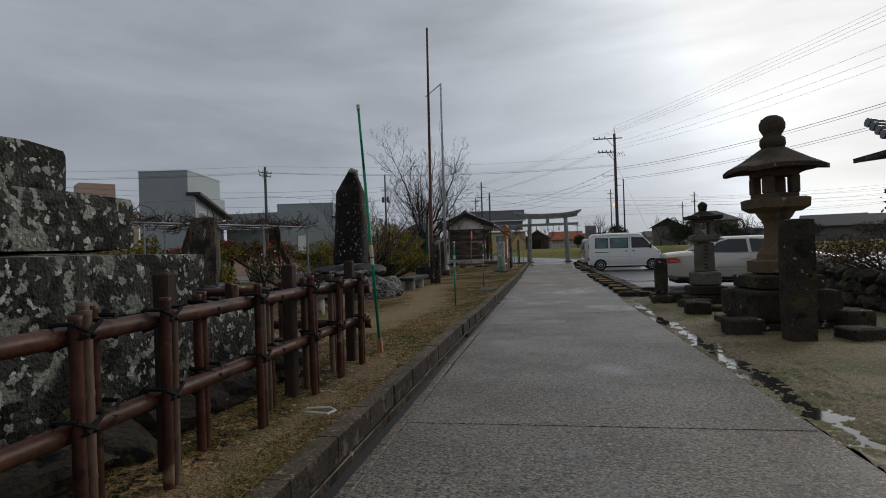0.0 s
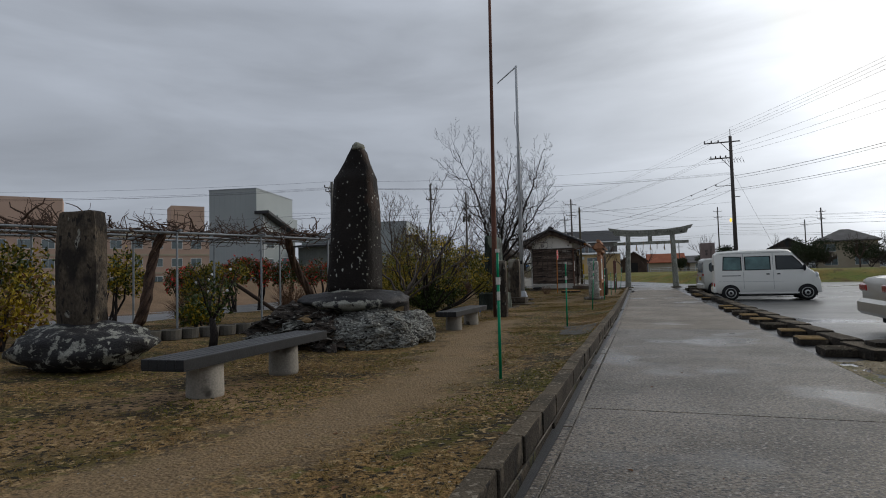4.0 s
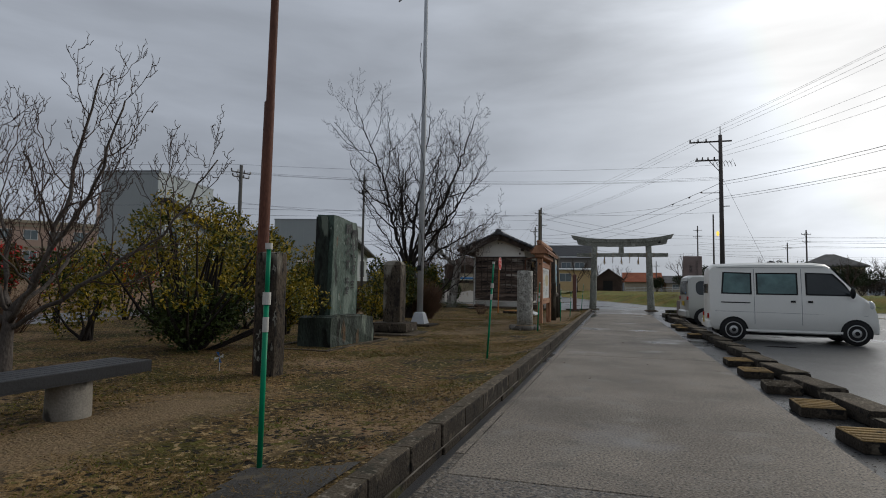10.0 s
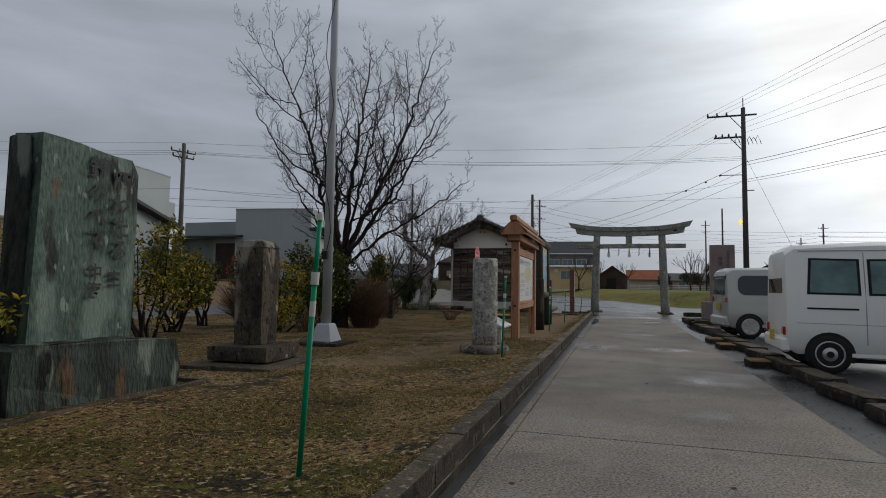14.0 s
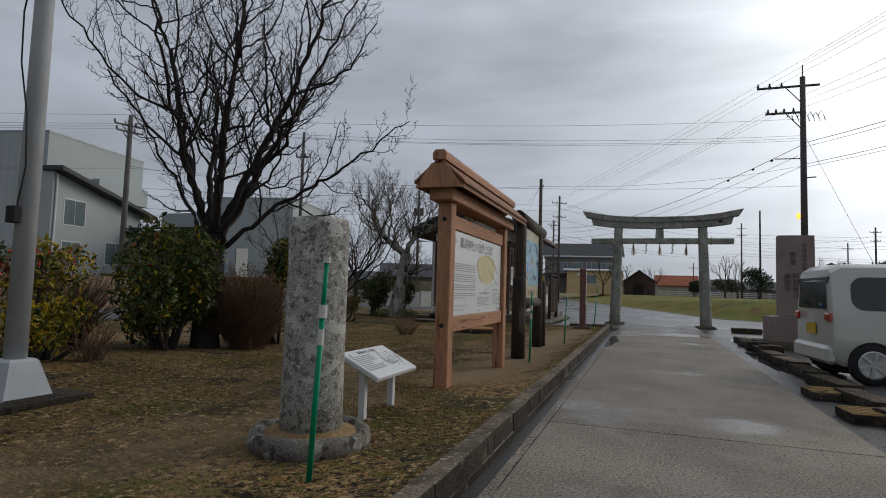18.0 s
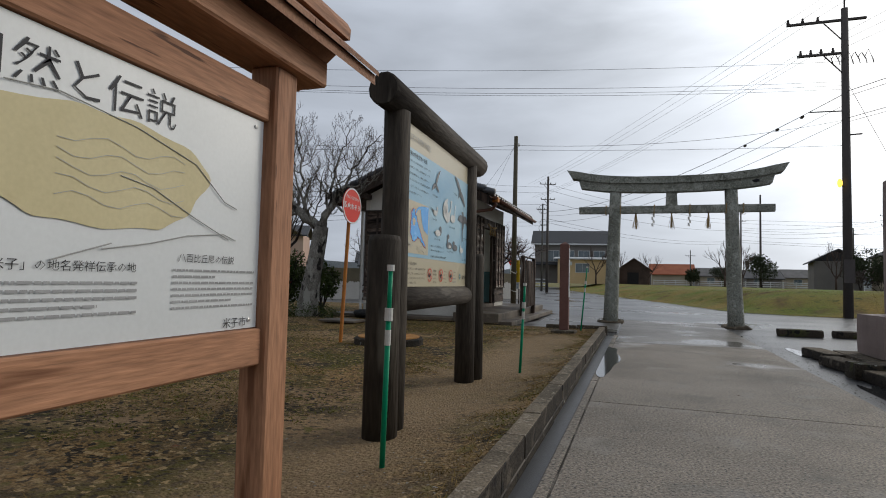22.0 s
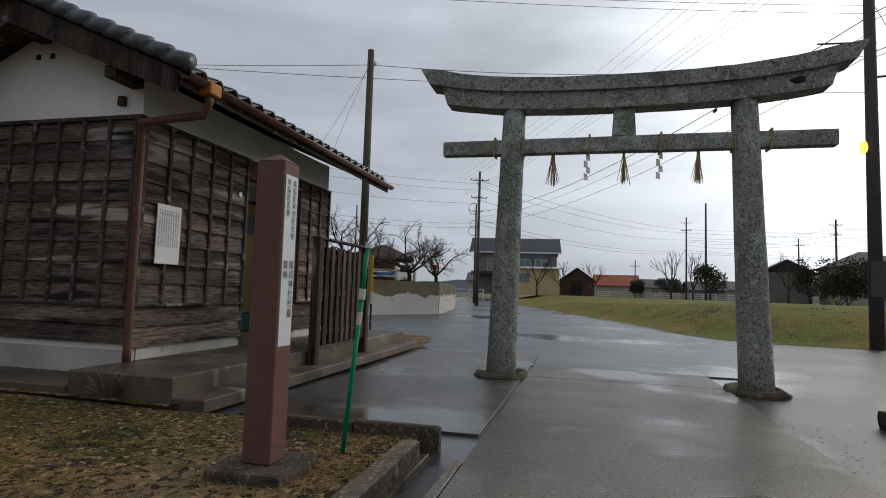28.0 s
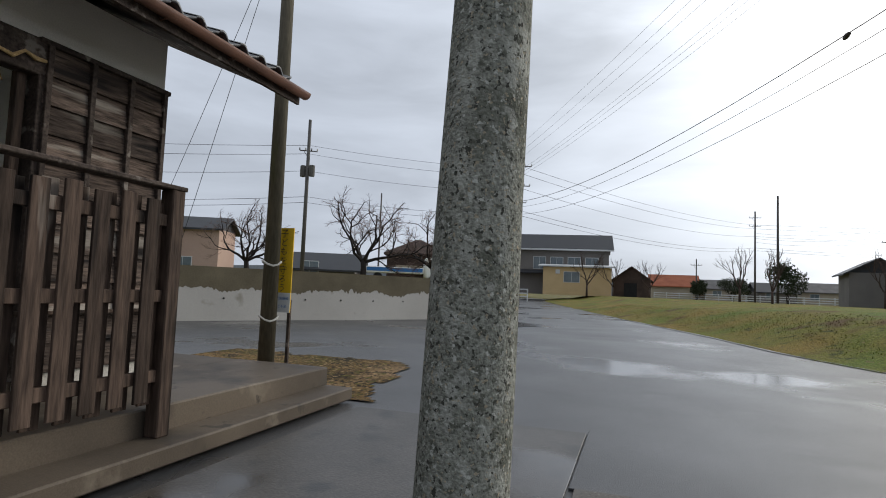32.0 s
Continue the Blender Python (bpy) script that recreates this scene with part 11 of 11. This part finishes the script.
shrub(-6.95, 32.3, 0.1, blobset(0.85, 0.8, 2.1, 12, 55, 0.2), 4200, 0.05, M_LEAFG, 55, "glossy evergreen shrub at the foot of the bare tree", 0, 10, (M_LEAFY, 0.15))
shrub(-6.6, 34.5, 0.1, blobset(0.6, 0.55, 2.05, 9, 46, 0.2), 2200, 0.05, M_LEAFG, 46, "upright evergreen shrub under the bare tree", 0, 8, (M_LEAFY, 0.3))
shrub(-9.6, 31.2, 0.1, blobset(0.8, 0.7, 1.6, 8, 47, 0.35), 1500, 0.05, M_LEAFG, 47, "camellia bush with red flowers", 60, 6)
shrub(-9.55, 44.55, 0.08, blobset(0.85, 0.8, 2.1, 12, 48, 0.25), 3600, 0.055, M_LEAFG, 48, "dark camellia with red flowers under the plum tree", 26, 8)
shrub(-8.65, 45.2, 0.08, blobset(0.55, 0.5, 1.5, 8, 49, 0.3), 1600, 0.05, M_LEAFG, 49, "dark evergreen bush by the building", 0, 6)
shrub(-8.35, 43.9, 0.08, [(0, 0, 0.12, 0.85, 0.6, 0.26), (0.4, 0.1, 0.1, 0.5, 0.5, 0.2), (-0.5, 0, 0.1, 0.5, 0.5, 0.22)], 3000, 0.022, M_LEAFG, 50, "low clipped cushion shrub", 0, 5)
shrub(-9.0, 41.5, 0.08, blobset(0.5, 0.5, 0.9, 6, 51, 0.3), 800, 0.045, M_LEAFG, 51, "small evergreen bush near the building", 0, 5, (M_LEAFY, 0.3))
for k, (x, y, w, h) in enumerate(((-8.1, 28.0, 1.0, 2.5), (-7.0, 30.4, 0.7, 1.5), (-8.4, 26.0, 0.9, 2.0), (-6.9, 25.2, 0.6, 1.4), (-9.3, 22.4, 1.0, 1.9))):
    shrub(x, y, 0.1, blobset(w, w * 0.9, h, 10, 120 + k, 0.22), 2600, 0.042, M_LEAFG, 120 + k, "dense yellowing evergreen shrub behind the stones", 0, 8, (M_LEAFY, 0.6))
# evergreen trees in the distance and right of the yard
for k, (x, y, w, h, z) in enumerate(((14.5, 114.0, 2.6, 4.6, 0.9), (26.0, 116.5, 2.4, 5.6, 0.8), (12.4, 19.0, 2.2, 3.9, 0.0), (15.5, 24.0, 2.6, 4.0, 0.0), (23.0, 99.0, 3.2, 4.4, 0.9), (29.0, 96.0, 3.4, 4.0, 0.9), (8.6, 145.0, 2.0, 3.2, 0.9), (14.5, 150.0, 2.8, 4.0, 0.9))):
    shrub(x, y, z, blobset(w, w, h, 12, 60 + k, 0.4), 2600, 0.14 if y > 60 else 0.09, M_PINE, 60 + k, "dark clipped evergreen tree on open ground", 0, 6, name="tree")
for k, (x, y, w, h) in enumerate(((35.0, 108.0, 5.0, 3.6), (44.0, 104.0, 5.0, 3.2), (53.0, 100.0, 6.0, 3.4), (24.0, 104.0, 4.0, 3.2), (64.0, 98.0, 6.0, 3.6))):
    shrub(x, y, 0.8, blobset(w, 2.0, h, 12, 80 + k, 0.3), 2200, 0.16, M_FARTREE, 80 + k, "brown leafless thicket beyond the field", 0, 8, name="thicket")
# clipped dark hedge at the back of the yard
shrub(5.95, 10.4, 0.55, [(0.06 * math.sin(k * 2), 0.75 * k - 3.0, 0.36 + 0.04 * math.sin(k * 3), 0.42, 0.55, 0.36) for k in range(9)], 7500, 0.03, M_LEAFR, 95, "clipped reddish brown hedge above the stone wall", 0, 16, (M_FARTREE, 0.4), "hedge")


# dry bushes of thin stems
def dry_bush(x, y, z, h, w, n, seed, label, material=M_DRY):
    t = thing("dry_bush", x, y, z, 0, label, "bush")
    rng = random.Random(seed)
    bm = B()
    for k in range(n):
        a, r = rng.uniform(0, 6.28), rng.uniform(0, 0.35) * w
        e = rng.uniform(0.5, 1.0) * w
        hh = h * rng.uniform(0.35, 1.1) * (1.1 - 0.45 * e / w)
        b = rng.uniform(-0.7, 0.7)
        tube(bm, [(r * math.cos(a), r * math.sin(a), -0.05), ((r + e) / 2 * math.cos(a + b * 0.5), (r + e) / 2 * math.sin(a + b * 0.5), hh * 0.6), (e * math.cos(a + b), e * math.sin(a + b), hh)], [0.008, 0.006, 0.0025], 3)
        if rng.random() < 0.6:
            tube(bm, [((r + e) / 2 * math.cos(a + b * 0.5), (r + e) / 2 * math.sin(a + b * 0.5), hh * 0.6), (e * 1.1 * math.cos(a - b), e * 1.1 * math.sin(a - b), hh * 0.9)], [0.005, 0.002], 3)
    tagged(part("stem", bm, material, t), "", kind="stuff")
    if n > 100:
        tagged(leaves("dead_leaf", [(0, 0, h * 0.55, w * 0.75, w * 0.75, h * 0.42)], n * 3, 0.02, M_LEAFR, t, seed + 7, "", 0.2, 0.2), "withered russet leaves", kind="stuff")


for a in ((-8.9, 32.1, 1.45, 0.85, 420, 1), (-8.4, 31.5, 1.2, 0.7, 300, 2), (-7.9, 38.6, 1.0, 0.5, 120, 4), (-9.15, 41.1, 1.3, 0.7, 300, 5), (-5.4, 38.0, 0.7, 0.4, 50, 6), (-6.45, 33.6, 1.55, 0.72, 1100, 22), (-6.5, 30.7, 0.7, 0.35, 60, 8), (-12.0, 22.9, 1.2, 0.8, 220, 9), (-11.6, 29.0, 1.0, 0.7, 200, 10), (-11.2, 17.4, 1.0, 0.8, 200, 11)):
    dry_bush(a[0], a[1], grass_h(a[1], a[0]) - 0.01, a[2], a[3], a[4], a[5], "leafless russet bush of thin stems")
dry_bush(-4.15, 44.5, 0.07, 0.34, 0.22, 40, 12, "small tuft of dry brown stems by the step")
kn = bare_tree(-6.75, 12.9, 0.16, [((0, 0, 0.45), (-0.4, 0, 1.0), 0.4, 0.025), ((0, 0, 0.45), (0.5, 0.2, 1.0), 0.42, 0.025), ((0, 0, 0.5), (0.0, -0.4, 1.0), 0.4, 0.02)], 2, 71, "small dark potted plum with white paper knots", M_BARK, M_TWIG, 0.4, 0.6, (2, 2), [((0, 0, -0.1), 0.07), ((0.05, 0, 0.25), 0.06), ((0, 0, 0.5), 0.04)], name="plum_bush")
rng = random.Random(72)
for k in range(9):
    part("paper_knot", boulder(rng.gauss(0, 0.22), rng.gauss(0, 0.2), rng.uniform(0.75, 1.25), 0.022, 0.022, 0.026, k, 0.3, 1), M_PAPER, kn)
leaves("foliage", [(0, 0, 0.85, 0.42, 0.4, 0.32)], 260, 0.045, M_LEAFG, kn, 3)


# ---------------- small ground cover ----------------
def scatter(name, n, place, h, w, material, seed, label, category, lean=0.5):
    """Thin upright blades, each a narrow triangle."""
    rng = random.Random(seed)
    verts, faces = [], []
    for k in range(n):
        x, y, z, s = place(rng)
        a = rng.uniform(0, 6.28)
        lx, ly = rng.gauss(0, lean) * h * s, rng.gauss(0, lean) * h * s
        dx, dy = math.cos(a) * w, math.sin(a) * w
        i = len(verts)
        verts += [(x - dx, y - dy, z), (x + dx, y + dy, z), (x + lx, y + ly, z + h * s * rng.uniform(0.4, 1.0))]
        faces.append((i, i + 1, i + 2))
    tagged(raw(name, verts, faces, material), label, category, kind="stuff")


def lawn_spot(rng, thr, off, x0=-9.0):
    while True:
        x, y = -1.13 - (abs(rng.gauss(0, 0.42)) % 1.0) * (abs(x0) - 1.13), rng.uniform(1.5, 44.3)
        if bare_soil(x, y) < 0.45 + 0.3 * noise.noise((x * 3, y * 3, off)) and noise.noise((x * 0.55 + off, y * 0.55, off)) + 0.35 * noise.noise((x * 2.2, y * 2.2, off)) > thr:
            return lawn_x(x, y), y, grass_h(y, x) + bumps(x, y) * min(1.0, 0.2 + (-1.125 - x)) - 0.002, 1.0


scatter("dry_grass", 90000, lambda r: lawn_spot(r, -0.02, 3.0), 0.030, 0.0045, M_BLADE, 1, "short trodden straw-coloured grass on the lawn", "grass", 1.6)
scatter("moss_grass", 60000, lambda r: lawn_spot(r, 0.06, 9.0), 0.018, 0.007, M_MOSS, 2, "short mossy green grass on the lawn", "grass", 1.2)


def bank_spot(rng):
    k = rng.randint(4, 11)
    (ax, ay), (bx_, by_) = edge_pts[k], edge_pts[k + 1]
    t, o = rng.random(), rng.uniform(0.1, 4.0)
    x, y = ax + (bx_ - ax) * t + o * 0.6, ay + (by_ - ay) * t + o * 0.75
    fade = min(1.0, max(0.35, (120 - y) / 60))
    return x, y, fade * max(0.0, min(1.0, (o - 0.4) * 0.27)) - 0.01, 1.0


scatter("bank_grass", 9000, bank_spot, 0.045, 0.012, M_BANK, 3, "rough winter grass on the bank", "grass")


def litter(name, n, place, size, material, seed, label, category):
    rng = random.Random(seed)
    verts, faces = [], []
    for k in range(n):
        x, y, z = place(rng)
        a, s = rng.uniform(0, 6.28), size * rng.uniform(0.5, 1.2)
        i = len(verts)
        for u, v, q in ((1, 0, 0.0), (0, 0.55, 0.25), (-1, 0, 0.0), (0, -0.55, 0.25)):
            verts.append((x + s * (u * math.cos(a) - v * math.sin(a)), y + s * (u * math.sin(a) + v * math.cos(a)), z + q * s * rng.uniform(0.3, 1.2)))
        faces.append((i, i + 1, i + 2, i + 3))
    tagged(raw(name, verts, faces, material), label, category, kind="stuff")


def in_gutter(r):
    y = r.uniform(-1, 44)
    return (r.uniform(-1.01, -0.93), y, -0.085 + r.uniform(0, 0.02)) if noise.noise((y * 0.8, 0, 0)) > -0.1 or y > 30 else (r.uniform(-1.01, -0.93), y + 0.9, -0.09)


def any_spot(r):
    x, y = -1.15 - (abs(r.gauss(0, 0.45)) % 1.0) * 3.6, r.uniform(1.5, 44.2)
    return lawn_x(x, y), y, grass_h(y, x) + bumps(x, y) * min(1.0, 0.2 + (-1.125 - x)) - 0.002


litter("gutter_leaves", 620, in_gutter, 0.035, M_FALLEN, 5, "dead brown leaves lying in the gutter", "leaves")
litter("lawn_leaves", 420, lambda r: (lambda p: (p[0], p[1], p[2] + 0.006))(lawn_spot(r, -0.6, 4.0)), 0.03, M_FALLEN, 6, "scattered dead leaves on the lawn", "leaves")
litter("path_leaves", 40, lambda r: (r.uniform(-0.83, 1.6), r.uniform(2, 49), 0.002), 0.022, M_FALLEN, 7, "a few dead leaves on the path", "leaves")
litter("pebbles", 7000, lambda r: (lambda p: (p[0], p[1], p[2] + 0.003))(any_spot(r)), 0.012, M_PEBBLE, 8, "small pale pebbles in the soil", "pebbles")
litter("yard_gravel", 2200, lambda r: (lambda a, b: (a, b, yard_h(a, b) + 0.002))(1.70 + abs(r.gauss(0, 0.7)), r.uniform(2.5, 13.5)), 0.014, M_PEBBLE, 9, "small gravel on the wet yard", "gravel")
litter("edge_gravel", 1500, lambda r: (1.70 + abs(r.gauss(0, 0.25)), r.uniform(13.5, 50), -0.022), 0.014, M_DARKSTONE, 10, "dark gravel along the path edge", "gravel")
